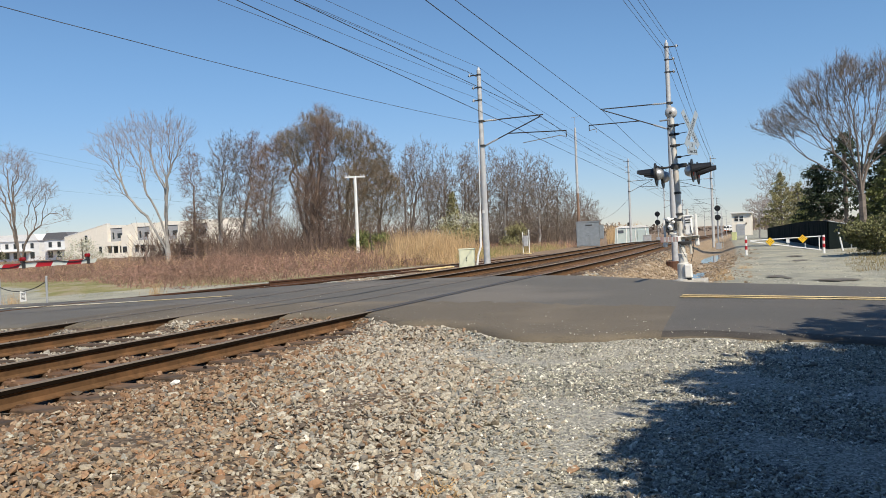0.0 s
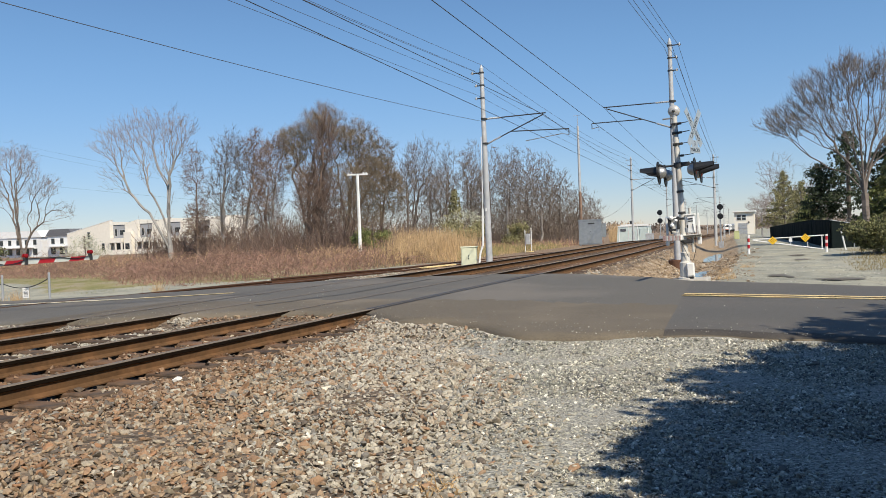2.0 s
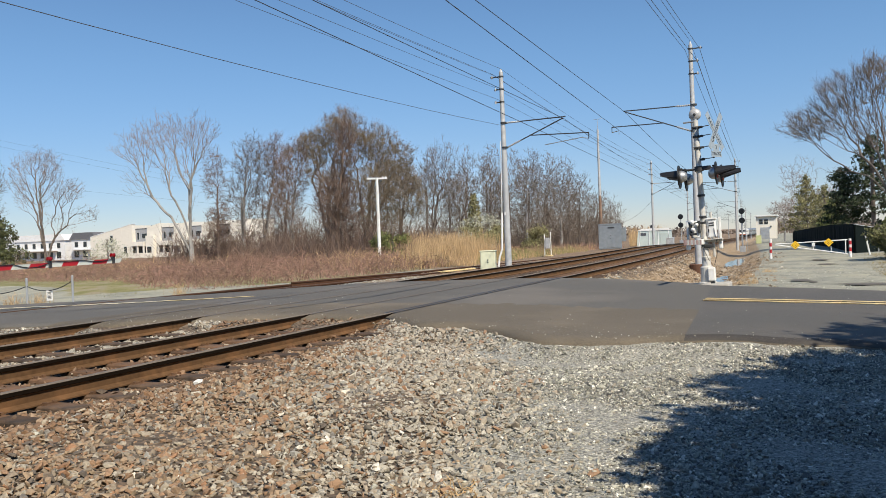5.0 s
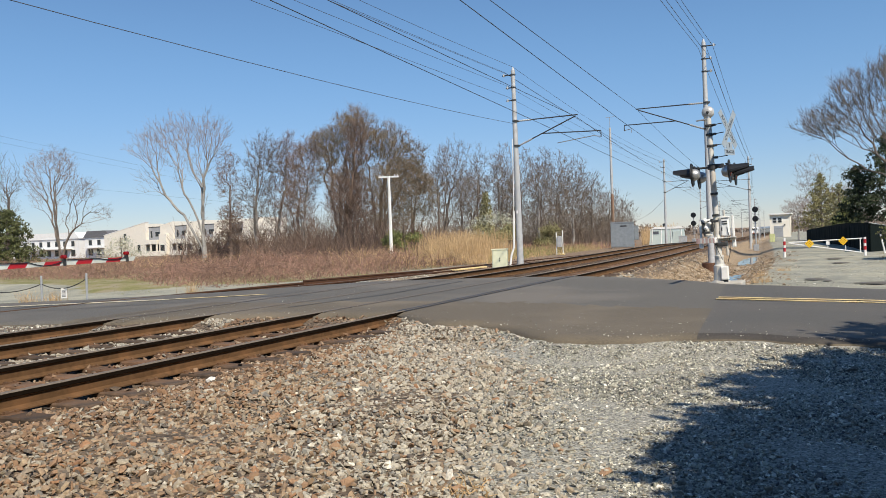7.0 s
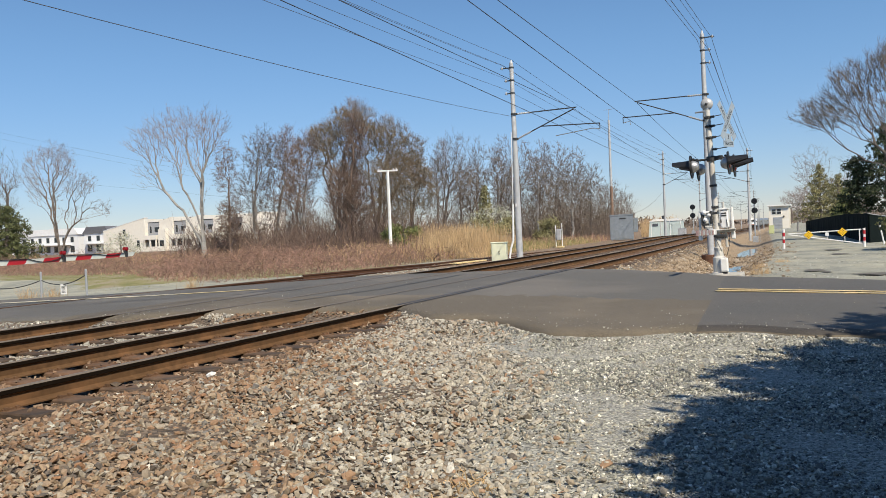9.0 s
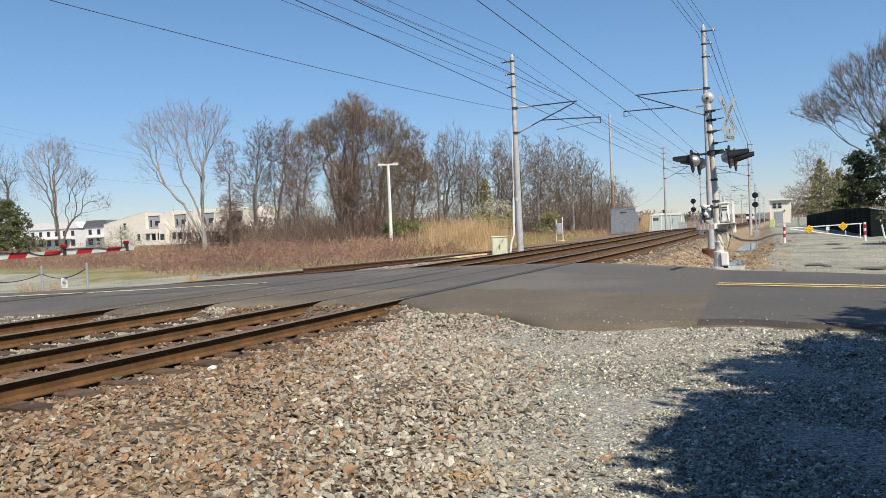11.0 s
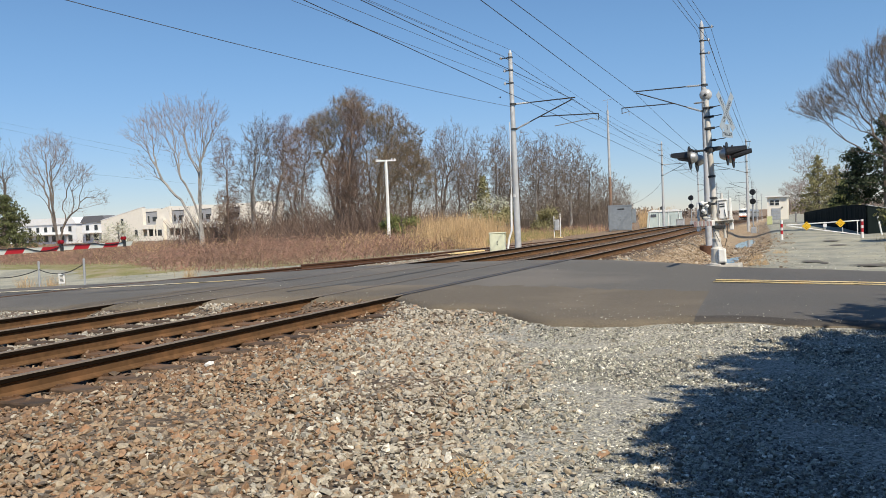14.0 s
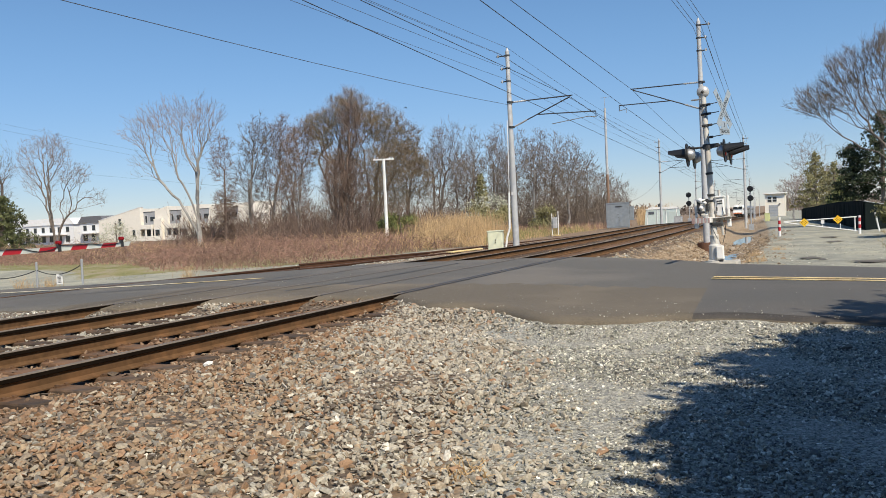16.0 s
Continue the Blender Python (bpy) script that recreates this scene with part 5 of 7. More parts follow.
# ---------------------------------------------------------------- houses beyond the trees
def house_window(parent, x, y, z, w, h):
    fr = part("window", Shape().box((x, y, z), (w + 0.14, 0.08, h + 0.14)), M["steel_pale"], parent)
    part("pane", Shape().box((x, y - 0.05, z), (w, 0.03, h)), M["glass"], fr)


def townhouses():
    b = thing("townhouse_row", (-143, 140, -0.5), "cream stucco townhouse row with slanting rooflines and balconies", "townhouses")
    part("gable_wall", Shape().prism([(-13.4, 0), (0, 0), (0, 7.8), (-13.4, 5.2)], (0, 1.0, 0), (1, 0, 0), (0, 0, 1), 1.0), M["stucco"], b)
    part("gable_block", Shape().prism([(-13.3, 0), (-0.1, 0), (-0.1, 7.55), (-13.3, 4.95)], (0, 12, 0), (1, 0, 0), (0, 0, 1), 11.0), M["stucco"], b)
    part("gable_coping", Shape().prism([(-13.5, 5.2), (0.08, 7.82), (0.08, 7.95), (-13.5, 5.33)], (0, 1.05, 0), (1, 0, 0), (0, 0, 1), 1.1), M["stucco_white"], b)
    house_window(b, -6.5, -0.02, 4.6, 0.75, 1.5)
    house_window(b, -2.2, -0.02, 1.9, 0.8, 1.5)
    for u in range(4):
        x = 8.0 * u
        part("recess_wall", Shape().box((x + 2.1, 5.5, 3.3), (4.2, 9.0, 6.6)), M["stucco_grey"], b)
        part("coping", Shape().box((x + 2.1, 5.5, 6.68), (4.19, 9.1, 0.16)), M["dark_steel"], b)
        part("tower_wall", Shape().prism([(4.2, 0), (7.98, 0), (7.98, 7.75), (4.2, 6.9)], (x, 11, 0), (1, 0, 0), (0, 0, 1), 10.7), M["stucco"], b)
        part("stair_wall", Shape().box((x + 5.6, -0.1, 2.5), (2.2, 0.8, 5.0)), M["stucco"], b)
        part("balcony", Shape().box((x + 2.1, 0.1, 3.2), (4.0, 1.8, 1.0)), M["stucco"], b)
        part("patio_window", Shape().box((x + 2.1, 0.98, 1.35), (3.6, 0.1, 2.4)), M["glass"], b, "dark glazed ground floor under the balcony")
        for px in (0.3, 2.1, 3.9):
            part("balcony_post", Shape().box((x + px, -0.6, 1.35), (0.3, 0.3, 2.6)), M["stucco"], b)
        part("garden_wall", Shape().box((x + 4.0, -1.6, 0.55), (6.4, 0.25, 1.1)), M["stucco"], b)
        house_window(b, x + 0.9, 0.97, 5.0, 0.55, 1.6)
        house_window(b, x + 2.8, 0.97, 5.0, 1.4, 1.1)
        house_window(b, x + 5.6, -0.53, 1.6, 1.2, 1.7)
        part("vent_pipe", Shape().tube((x + 1.2, 5, 6.6), (x + 1.2, 5, 7.5), 0.25, n=8), M["dark_steel"], b)


townhouses()


def white_houses():
    for k, (x, y, w) in enumerate(((-170, 150, 9), (-192, 152, 26), (-224, 156, 24))):
        b = thing("white_house", (x, y, -0.6), "white sided house with a dark shingle roof", "house", "white houses")
        part("wall", Shape().box((0, 4, 2.6), (w, 8, 5.2)), M["stucco_white"], b)
        part("roof", Shape().prism([(-w / 2 - 0.4, 0), (w / 2 + 0.4, 0), (w / 2 - 1.2, 1.7), (-w / 2 + 1.2, 1.7)], (0, 8.3, 5.2), (1, 0, 0), (0, 0, 1), 8.6), M["roof"] if k == 0 else M["stucco_white"], b)
        part("porch", Shape().box((0, -0.9, 2.55), (w * 0.8, 1.8, 0.2)), M["stucco_white"], b)
        part("dormer", Shape().prism([(-1.5, 0), (1.5, 0), (0, 1.7)], (w * 0.2, 1.0, 5.2), (1, 0, 0), (0, 0, 1), 1.2), M["stucco_white"], b)
        for i in range(int(w / 3.2)):
            xx = -w / 2 + 2 + i * 3.1
            house_window(b, xx, -0.03, 3.9, 1.1, 1.3)
            house_window(b, xx, -0.03, 1.4, 1.5, 1.6)


white_houses()


# ---------------------------------------------------------------- trees
def branch_net(seed, stems, lobes, n, reach=0.42, sag=0.7, step=0.55, fork=0.0):
    """A bare tree as a net of nodes. stems: the ends (dx, z) of the main limbs; lobes: (dx, z, rx, rz, share) of the crown, all from the
    foot. Twig ends are strewn in the lobes, and each is joined to the limb that gives the shortest way down. Returns the nodes, the parents and the radii."""
    rng = np.random.default_rng(seed)
    most = n * 6 + 400
    pos, run, way, par = np.zeros((most, 3)), np.zeros(most), np.zeros((most, 3)), np.full(most, -1)
    pos[0], way[0], count = (0, 0, -0.2), (0, 0, 1.0), 1

    def grow_to(i, target, bow, count):
        p0, d0 = pos[i], way[i]
        length = np.linalg.norm(target - p0)
        k = min(max(1, int(length / step)), 12)
        mid = p0 + d0 * length * bow + (target - p0) * (0.5 - bow * 0.5) + np.array((0, 0, length * 0.04))
        last = i
        for j in range(1, k + 1):
            t = j / k
            q = p0 * (1 - t) ** 2 + mid * 2 * t * (1 - t) + target * t * t
            if j < k:
                q = q + rng.normal(0, 0.015 + 0.005 * length, 3)
            d = q - pos[last]
            ln = np.linalg.norm(d)
            pos[count], par[count], run[count], way[count] = q, last, run[last] + ln, d / max(ln, 1e-6)
            last = count
            count += 1
        return count

    foot = 0
    if fork:
        count = grow_to(0, np.array((stems[0][0] * 0.04, 0, fork)), 0.3, count)
        foot = count - 1
    for dx, z in stems:
        count = grow_to(foot, np.array((dx, rng.normal(0, 0.5), z)), 0.4, count)
    lo = np.array(lobes)
    pick = rng.choice(len(lo), n, p=lo[:, 4] / lo[:, 4].sum())
    d = rng.normal(0, 1, (n, 3))
    d /= np.linalg.norm(d, axis=1, keepdims=True)
    r = rng.uniform(0.15, 1.0, (n, 1)) ** 0.55 * (0.9 + 0.16 * np.sin(d[:, :1] * 5 + d[:, 2:] * 7 + pick[:, None]))
    w = lo[pick]
    tips = np.stack([w[:, 0], np.zeros(n), w[:, 1]], 1) + d * r * np.stack([w[:, 2], w[:, 2] * 0.8, w[:, 3]], 1)
    tips[:, 2] = np.maximum(tips[:, 2], 0.5)
    tips = tips[np.argsort(np.min(np.linalg.norm(tips[:, None] - pos[None, :count], axis=2), axis=1) + rng.uniform(0, 0.8, n))]
    for q in tips:
        if count > most - 14:
            break
        at = pos[:count]
        cost = np.linalg.norm(at - q, axis=1) + reach * run[:count] + sag * np.maximum(at[:, 2] - q[2], 0)
        i = int(np.argmin(cost))
        if np.linalg.norm(pos[i] - q) > 0.12:
            count = grow_to(i, q, 0.25, count)
    pos, par, way = pos[:count], par[:count], way[:count]
    load = np.zeros(count)
    load[np.bincount(par[1:], minlength=count) == 0] = 1.0
    for i in range(count - 1, 0, -1):
        load[par[i]] += load[i]
    return pos, par, load, way


def flakes(points, size, seed, n_each=1, scatter=0.1):
    """Small crossed leaf or bud shapes round points, as triangles in pairs."""
    rng = np.random.default_rng(seed)
    c = np.repeat(points, n_each, 0) + rng.normal(0, scatter, (len(points) * n_each, 3))
    a = rng.normal(0, 1, c.shape)
    a /= np.linalg.norm(a, axis=1, keepdims=True)
    b = np.cross(a, rng.normal(0, 1, c.shape))
    b /= np.linalg.norm(b, axis=1, keepdims=True)
    s = size * rng.uniform(0.6, 1.4, (len(c), 1))
    v = np.stack([c - a * s, c + b * s * 0.5, c + a * s, c - b * s * 0.5], 1).reshape(-1, 3)
    return v, np.arange(len(c) * 4).reshape(-1, 4)


def spikes(p0, p1, r):
    """Thin pointed twigs, three-sided."""
    d = p1 - p0
    d /= np.maximum(np.linalg.norm(d, axis=1, keepdims=True), 1e-9)
    a = np.cross(d, np.where(np.abs(d[:, 2:3]) < 0.9, np.array([[0, 0, 1.0]]), np.array([[1.0, 0, 0]])))
    a /= np.linalg.norm(a, axis=1, keepdims=True)
    b = np.cross(d, a)
    r = r[:, None]
    v = np.stack([p0 + a * r, p0 - a * r * 0.5 + b * r * 0.87, p0 - a * r * 0.5 - b * r * 0.87, p1], 1).reshape(-1, 3)
    f = np.array([(0, 1, 3), (1, 2, 3), (2, 0, 3)])[None] + (np.arange(len(p0)) * 4)[:, None, None]
    return v, f.reshape(-1, 3)


def bare_tree(x, y, stems, lobes, n, seed, material="bark", twigs=None, buds=None, r0=0.25, twig=0.6, per=4, lift=0.25, fine=0.0075, bud_size=0.036, label="bare deciduous tree in early spring", group="bare trees", name="bare_tree", sag=0.7, reach=0.42, fork=0.0, dense=2.6, taper=0.6):
    z = ground_z(x, y)
    lobes = [(a, b - z, c, d, e) for a, b, c, d, e in lobes]
    pos, par, load, way = branch_net(seed, [(a, b - z) for a, b in stems], lobes, int(n * dense), reach, sag, fork=fork)
    rad = np.maximum(r0 * (load / load[0]) ** taper, fine * 1.15)
    rad[0] = r0 * 1.2
    rng = np.random.default_rng(seed + 500)
    t = thing(name, (x, y, z), label, "tree", group)
    i = np.arange(1, len(pos))
    r_a = np.minimum(rad[par[i]], rad[i] * 1.5)
    big = rad[i] > 0.028
    v, f = tubes(pos[par[i]][big], pos[i][big], r_a[big], rad[i][big], 6)
    part("trunk", array_mesh("trunk", v, f, M[material]), None, t)
    v, f = tubes(pos[par[i]][~big], pos[i][~big], r_a[~big], rad[i][~big], 3)
    # fine twigs fan out from the thin branches
    thin = np.flatnonzero(load <= 2)
    o = np.repeat(thin, per)
    d = way[o] + rng.normal(0, 0.55, (len(o), 3)) + np.array((0, 0, lift))
    d /= np.linalg.norm(d, axis=1, keepdims=True)
    ends = pos[o] + d * (twig * rng.uniform(0.45, 1.25, (len(o), 1)))
    side = np.arange(len(o))
    u = rng.uniform(0.3, 0.8, (len(side), 1))
    fork = pos[o][side] * (1 - u) + ends[side] * u
    d2 = d[side] + rng.normal(0, 0.5, (len(side), 3)) + np.array((0, 0, lift * 0.6))
    tw, tf = spikes(np.concatenate([pos[o], fork]), np.concatenate([ends, fork + d2 * twig * 0.45]), np.r_[np.full(len(o), fine), np.full(len(side), fine * 0.75)])
    f = np.concatenate([f[:, [0, 1, 2]], f[:, [0, 2, 3]], tf + len(v)])
    part("crown", array_mesh("crown", np.concatenate([v, tw]), f, M[twigs or material]), None, t, "crown of thin bare twigs")
    if buds:
        v, f = flakes(ends, bud_size, seed, 2, 0.11)
        part("bud_haze", array_mesh("bud_haze", v, f, M[buds]), None, t, "haze of opening buds")
    return t


# the tree line beyond the siding
bare_tree(-53.8, 60, ((-1.4, 6.3), (-0.3, 7.1), (0.5, 6.8), (1.2, 5.9)), ((-6.2, 11.2, 3.0, 2.2, 1.0), (-2.6, 12.4, 3.7, 2.0, 1.3), (1.5, 11.5, 2.1, 2.6, 1.0), (-7.0, 8.0, 1.8, 1.5, 0.2), (-1.4, 9.3, 3.2, 2.1, 0.6)),
          300, 11, "bark_pale", twigs="bark_twig_pink", r0=0.25, per=3, twig=0.6, reach=0.75, fork=2.0, fine=0.0085, label="pale multi-stemmed bare tree above the brush")
bare_tree(-51.5, 61, ((0.3, 6.9),), ((0.2, 3.0, 1.4, 2.7, 2.0), (-0.1, 8.0, 1.3, 2.8, 0.7)), 340, 12, "bark_red", twigs="bark_red", r0=0.17, per=6, twig=0.45, lift=-0.1, reach=0.3, fine=0.011, label="bare tree smothered in reddish vines")
LINE_GROUP = "tree line beyond the siding"
bare_tree(-54.1, 68, ((0.8, 7.4), (-0.3, 6.8)), ((1.4, 9.9, 2.5, 2.9, 1.4), (0.0, 6.5, 2.3, 2.9, 1.0), (0.9, 3.3, 2.1, 2.1, 0.5)), 250, 31, "bark_pale", "bark", r0=0.2, twig=0.7, per=6, fine=0.0115, group=LINE_GROUP)
bare_tree(-52.9, 70, ((1.3, 7.3), (0.1, 6.2)), ((1.8, 10.0, 2.3, 2.9, 1.4), (0.5, 6.2, 2.3, 3.0, 1.0), (1.0, 3.2, 1.9, 2.1, 0.5)), 270, 32, "bark_pale", "bark_red", "bud_red", r0=0.2, twig=0.6, per=6, fine=0.0115, group=LINE_GROUP, label="bare tree with reddish twigs and opening buds")
bare_tree(-46.5, 66, ((0.5, 6.8), (-0.4, 5.8)), ((0.7, 9.0, 2.0, 2.9, 1.2), (-0.2, 5.8, 2.0, 2.8, 1.0), (0.2, 3.0, 1.7, 2.1, 0.5)), 250, 33, "bark_pale", "bark_red", "bud_red", r0=0.19, twig=0.6, per=6, fine=0.0115, group=LINE_GROUP, label="bare tree with reddish twigs and opening buds")
DENSE = "dense budding tree hung with reddish vines"
bare_tree(-42.9, 67, ((-1.3, 6.7), (0.4, 7.7), (2.3, 7.1)), ((-1.1, 10.7, 2.2, 1.8, 1.5), (2.0, 12.0, 2.5, 2.2, 1.8), (0.4, 8.3, 3.3, 2.5, 1.1)), 520, 34, "bark", "bark_olive", "bud", r0=0.27, twig=0.6, per=6, fine=0.0115, bud_size=0.036, label=DENSE, group=LINE_GROUP)
bare_tree(-39.2, 68, ((-0.4, 6.5), (1.2, 6.9), (2.3, 6.1)), ((1.0, 10.5, 2.7, 2.0, 1.6), (3.3, 8.7, 2.2, 2.2, 1.3), (0.3, 7.5, 3.3, 2.9, 1.1), (4.5, 6.5, 1.4, 1.8, 0.6)), 560, 35, "bark", "bark_olive", "bud", r0=0.27, twig=0.6, per=6, fine=0.0115, bud_size=0.036, label=DENSE, group=LINE_GROUP)
bare_tree(-40.6, 65, ((-0.4, 6.5), (0.7, 7.5), (1.5, 5.8), (0.2, 8.5)), ((-0.2, 4.9, 2.1, 3.7, 1.5), (1.4, 4.0, 1.9, 3.2, 1.0), (1.1, 10.3, 1.2, 3.3, 0.7)), 430, 36, "bark_red", "bark_red", r0=0.26, twig=0.8, per=6, lift=0.7, fine=0.013, label=DENSE, group=LINE_GROUP)
bare_tree(-37.6, 72, ((-0.2, 5.4), (0.9, 5.6)), ((-0.1, 6.8, 2.2, 2.6, 1.0), (1.4, 5.3, 1.8, 2.7, 1.0), (-0.6, 3.4, 2.3, 2.3, 0.7)), 300, 37, "bark", "bark_olive", "bud", r0=0.2, twig=0.6, per=6, fine=0.0115, bud_size=0.036, label=DENSE, group=LINE_GROUP)
bare_tree(-36.6, 66, ((0.0, 5.0), (1.0, 4.6)), ((0.3, 6.2, 2.4, 2.4, 1.0), (0.2, 3.4, 2.4, 2.4, 1.0)), 300, 46, "bark", "bark_olive", "bud", r0=0.16, twig=0.6, per=5, fine=0.011, label=DENSE, group=LINE_GROUP)
for _x, _y, _t in ((-56.0, 78, 10.6), (-52.0, 82, 10.2), (-49.6, 79, 11.0), (-45.2, 80, 10.4)):
    bare_tree(_x, _y, ((0.2, _t * 0.6), (-0.5, _t * 0.5)), ((0.2, _t * 0.74, 2.4, _t * 0.26, 1.2), (-0.2, _t * 0.42, 2.4, _t * 0.3, 1.0)), 200, int(-_x * 10), "bark", "bark_twig_pink", r0=0.18, twig=0.65, per=4, fine=0.0105, group=LINE_GROUP)
bare_tree(-36.0, 76, ((0.1, 6.0), (0.9, 6.2)), ((1.1, 8.7, 2.4, 2.8, 1.5), (-0.1, 6.9, 2.4, 2.4, 0.8), (1.8, 6.0, 1.8, 2.3, 0.7), (0.2, 3.6, 2.2, 1.8, 0.5)), 300, 38, "bark", "bark_warm", r0=0.2, twig=0.65, per=4, fine=0.0095, group=LINE_GROUP)
bare_tree(-36.4, 84, ((0.2, 4.6), (0.8, 3.8)), ((0.4, 5.5, 2.3, 3.4, 1.0),), 220, 39, "bark", "bark_warm", r0=0.14, twig=0.6, fine=0.0105, group=LINE_GROUP)
bare_tree(-75.7, 62, ((-3.2, 7.0), (-1.2, 8.6), (-0.2, 9.2), (0.3, 8.6), (2.6, 4.2)), ((-4.2, 9.6, 1.3, 2.9, 1.2), (-1.2, 11.0, 1.7, 2.0, 1.3), (1.0, 10.3, 1.6, 2.2, 1.2), (3.2, 7.9, 2.2, 1.6, 1.1), (-1.8, 7.4, 2.4, 2.4, 0.7), (6.0, 5.3, 1.9, 1.0, 0.5), (2.2, 4.6, 2.2, 1.3, 0.4)), 300, 13, "bark", "bark_twig_pink", r0=0.24, per=4, twig=0.55, reach=0.6, fork=0.4, fine=0.0085)
bare_tree(-87.5, 64, ((0.5, 7.9),), ((0.6, 9.8, 2.3, 3.1, 1.0), (-0.3, 6.6, 2.5, 2.7, 0.8)), 150, 14, "bark", r0=0.22, per=3, twig=0.55, reach=0.55)
bare_tree(-95, 66, ((0.3, 7.0),), ((0.4, 9.6, 2.8, 3.2, 1.0), (-0.3, 6.6, 2.8, 2.7, 0.8)), 110, 15, "bark", r0=0.22, per=3)
RIGHT_LINE = ((-32.5, 84, 6.7, 7.3, 4.2), (-31.1, 86, 6.7, 7.0, 4.1), (-27.6, 82, 6.9, 6.8, 3.7), (-26.4, 84, 6.3, 6.3, 3.8), (-25.1, 86, 6.3, 6.2, 3.9), (-24.1, 90, 5.1, 4.7, 3.4), (-23.3, 94, 3.8, 3.6, 3.1), (-22.5, 98, 2.8, 2.7, 2.9),
              (-29.4, 87, 6.2, 6.4, 3.8), (-33.8, 90, 5.2, 5.4, 3.4), (-28.6, 92, 5.6, 5.8, 3.6), (-26.2, 93, 5.4, 5.6, 3.4), (-42.3, 88, 7.6, 7.6, 3.9), (-40.2, 90, 6.2, 6.4, 3.4), (-37.3, 88, 7.8, 7.8, 4.2), (-34.5, 88, 7.6, 7.8, 4.2))
for _i, (_x, _y, _t, _c, _r) in enumerate(RIGHT_LINE):
    _w = 1.75 if _i < 5 else 1.5
    bare_tree(_x, _y, ((0.3, _t),), ((0.3, _c, _w, _r, 1.5), (0.1, _c * 0.44, _w * 1.1, _c * 0.4, 1.0)), 230, 60 + _i, "bark_pale" if _i in (2, 4) else "bark", "bark_warm", r0=0.15, twig=0.55, per=5, lift=0.4, sag=1.6, reach=0.3, fine=0.0108,
              group="tree line beside the relay cabinet", label="slender bare tree beside the relay cabinet")


def clumps(seed, shape, n, per, size, spread):
    """Points of foliage gathered in small tufts. shape(rng) gives a tuft's middle."""
    rng = np.random.default_rng(seed)
    mid = np.array([shape(rng) for _ in range(n)])
    return flakes(mid, size, seed + 1, per, spread)


def lobes_shape(seed, h, w, low, k=14):
    rng0 = np.random.default_rng(seed)
    cs = np.stack([rng0.uniform(-w, w, k) * 0.8, rng0.uniform(-w, w, k) * 0.7, rng0.uniform(low, h * 0.88, k)], 1)
    cs[:, :2] *= np.clip(1.15 - np.abs(cs[:, 2:3] / h - 0.5), 0.3, 1)
    rs = rng0.uniform(0.2, 0.42, k) * w

    def at(rng):
        i = rng.integers(k)
        d = rng.normal(0, 1, 3)
        d /= np.linalg.norm(d)
        return cs[i] + d * rs[i] * rng.uniform(0.55, 1.05) * np.array([1.15, 1.15, 0.62])
    return at


def evergreen(name, x, y, top, shape, n, per, size, spread, material, seed, label, r=0.15, group="evergreens"):
    z = ground_z(x, y)
    h = top - z
    t = thing(name, (x, y, z), label, "tree", group)
    rng = random.Random(seed)
    tr = Shape().path([(0, 0, -0.1), (0.08, 0.02, h * 0.3), (-0.05, 0.05, h * 0.6), (0.02, 0, h * 0.93)], r, 8)
    for i in range(12):
        a, zz = rng.uniform(0, 6.28), h * rng.uniform(0.15, 0.8)
        tr.tube((0, 0, zz), (math.cos(a) * h * 0.2, math.sin(a) * h * 0.2, zz + h * 0.06), r * 0.35, r * 0.1, 5)
    part("trunk", tr, M["bark"], t)
    v, f = clumps(seed, shape(h), n, per, size, spread)
    part("foliage", array_mesh("foliage", v, f, M[material]), None, t, "needles in dense tufts")
    return t


def needle_tree(name, x, y, top, width, boughs, material, seed, label, low=0.12, power=0.8, droop=0.1, ragged=0.35, size=0.12, per=9, lean=0.0, group="evergreens"):
    """An evergreen of single boughs: each leaves the trunk, spreads and carries tufts of needles along its outer part."""
    z = ground_z(x, y)
    h = top - z
    rng = np.random.default_rng(seed)
    t = thing(name, (x, y, z), label, "tree", group)
    r = 0.018 * h
    tr = Shape().path([(0, 0, -0.1), (lean * 0.3, 0.02, h * 0.3), (lean * 0.6, 0.05, h * 0.6), (lean, 0, h * 0.96)], r, 8)
    tufts_at = []
    for i in range(boughs):
        k = low + (0.985 - low) * ((i + rng.random()) / boughs) ** 0.9
        a = i * 2.4 + rng.uniform(-0.4, 0.4)
        reach = width * (1 - k) ** power * rng.uniform(1 - ragged, 1 + ragged * 0.4) + 0.12 * width * (1 - k) + 0.1
        out = np.array((math.cos(a), math.sin(a), 0.0))
        p0 = np.array((lean * k, 0, h * k))
        p1 = p0 + out * reach * 0.55 + np.array((0, 0, reach * (0.16 - droop * 0.4)))
        p2 = p0 + out * reach + np.array((0, 0, reach * (0.2 - droop * 1.6)))
        tr.tube(p0, p1, r * 0.3 * (1.1 - k), r * 0.16 * (1.1 - k), 4, False).tube(p1, p2, r * 0.16 * (1.1 - k), 0.006, 4, False)
        m = max(3, int(reach * 5))
        u = rng.uniform(0.25, 1.0, m)[:, None] ** 0.8
        side = np.array((-out[1], out[0], 0))
        q = np.where(u < 0.55, p0 + (p1 - p0) * u / 0.55, p1 + (p2 - p1) * (u - 0.55) / 0.45)
        tufts_at.append(q + side * rng.normal(0, 0.16, (m, 1)) * reach * u + np.array((0, 0, 1)) * rng.normal(0.03, 0.05, (m, 1)) * reach)
    part("trunk", tr, M["bark"], t)
    v, f = flakes(np.concatenate(tufts_at), size, seed + 1, per, size * 0.95)
    part("foliage", array_mesh("foliage", v, f, M[material]), None, t, "needles in tufts along the boughs")
    return t


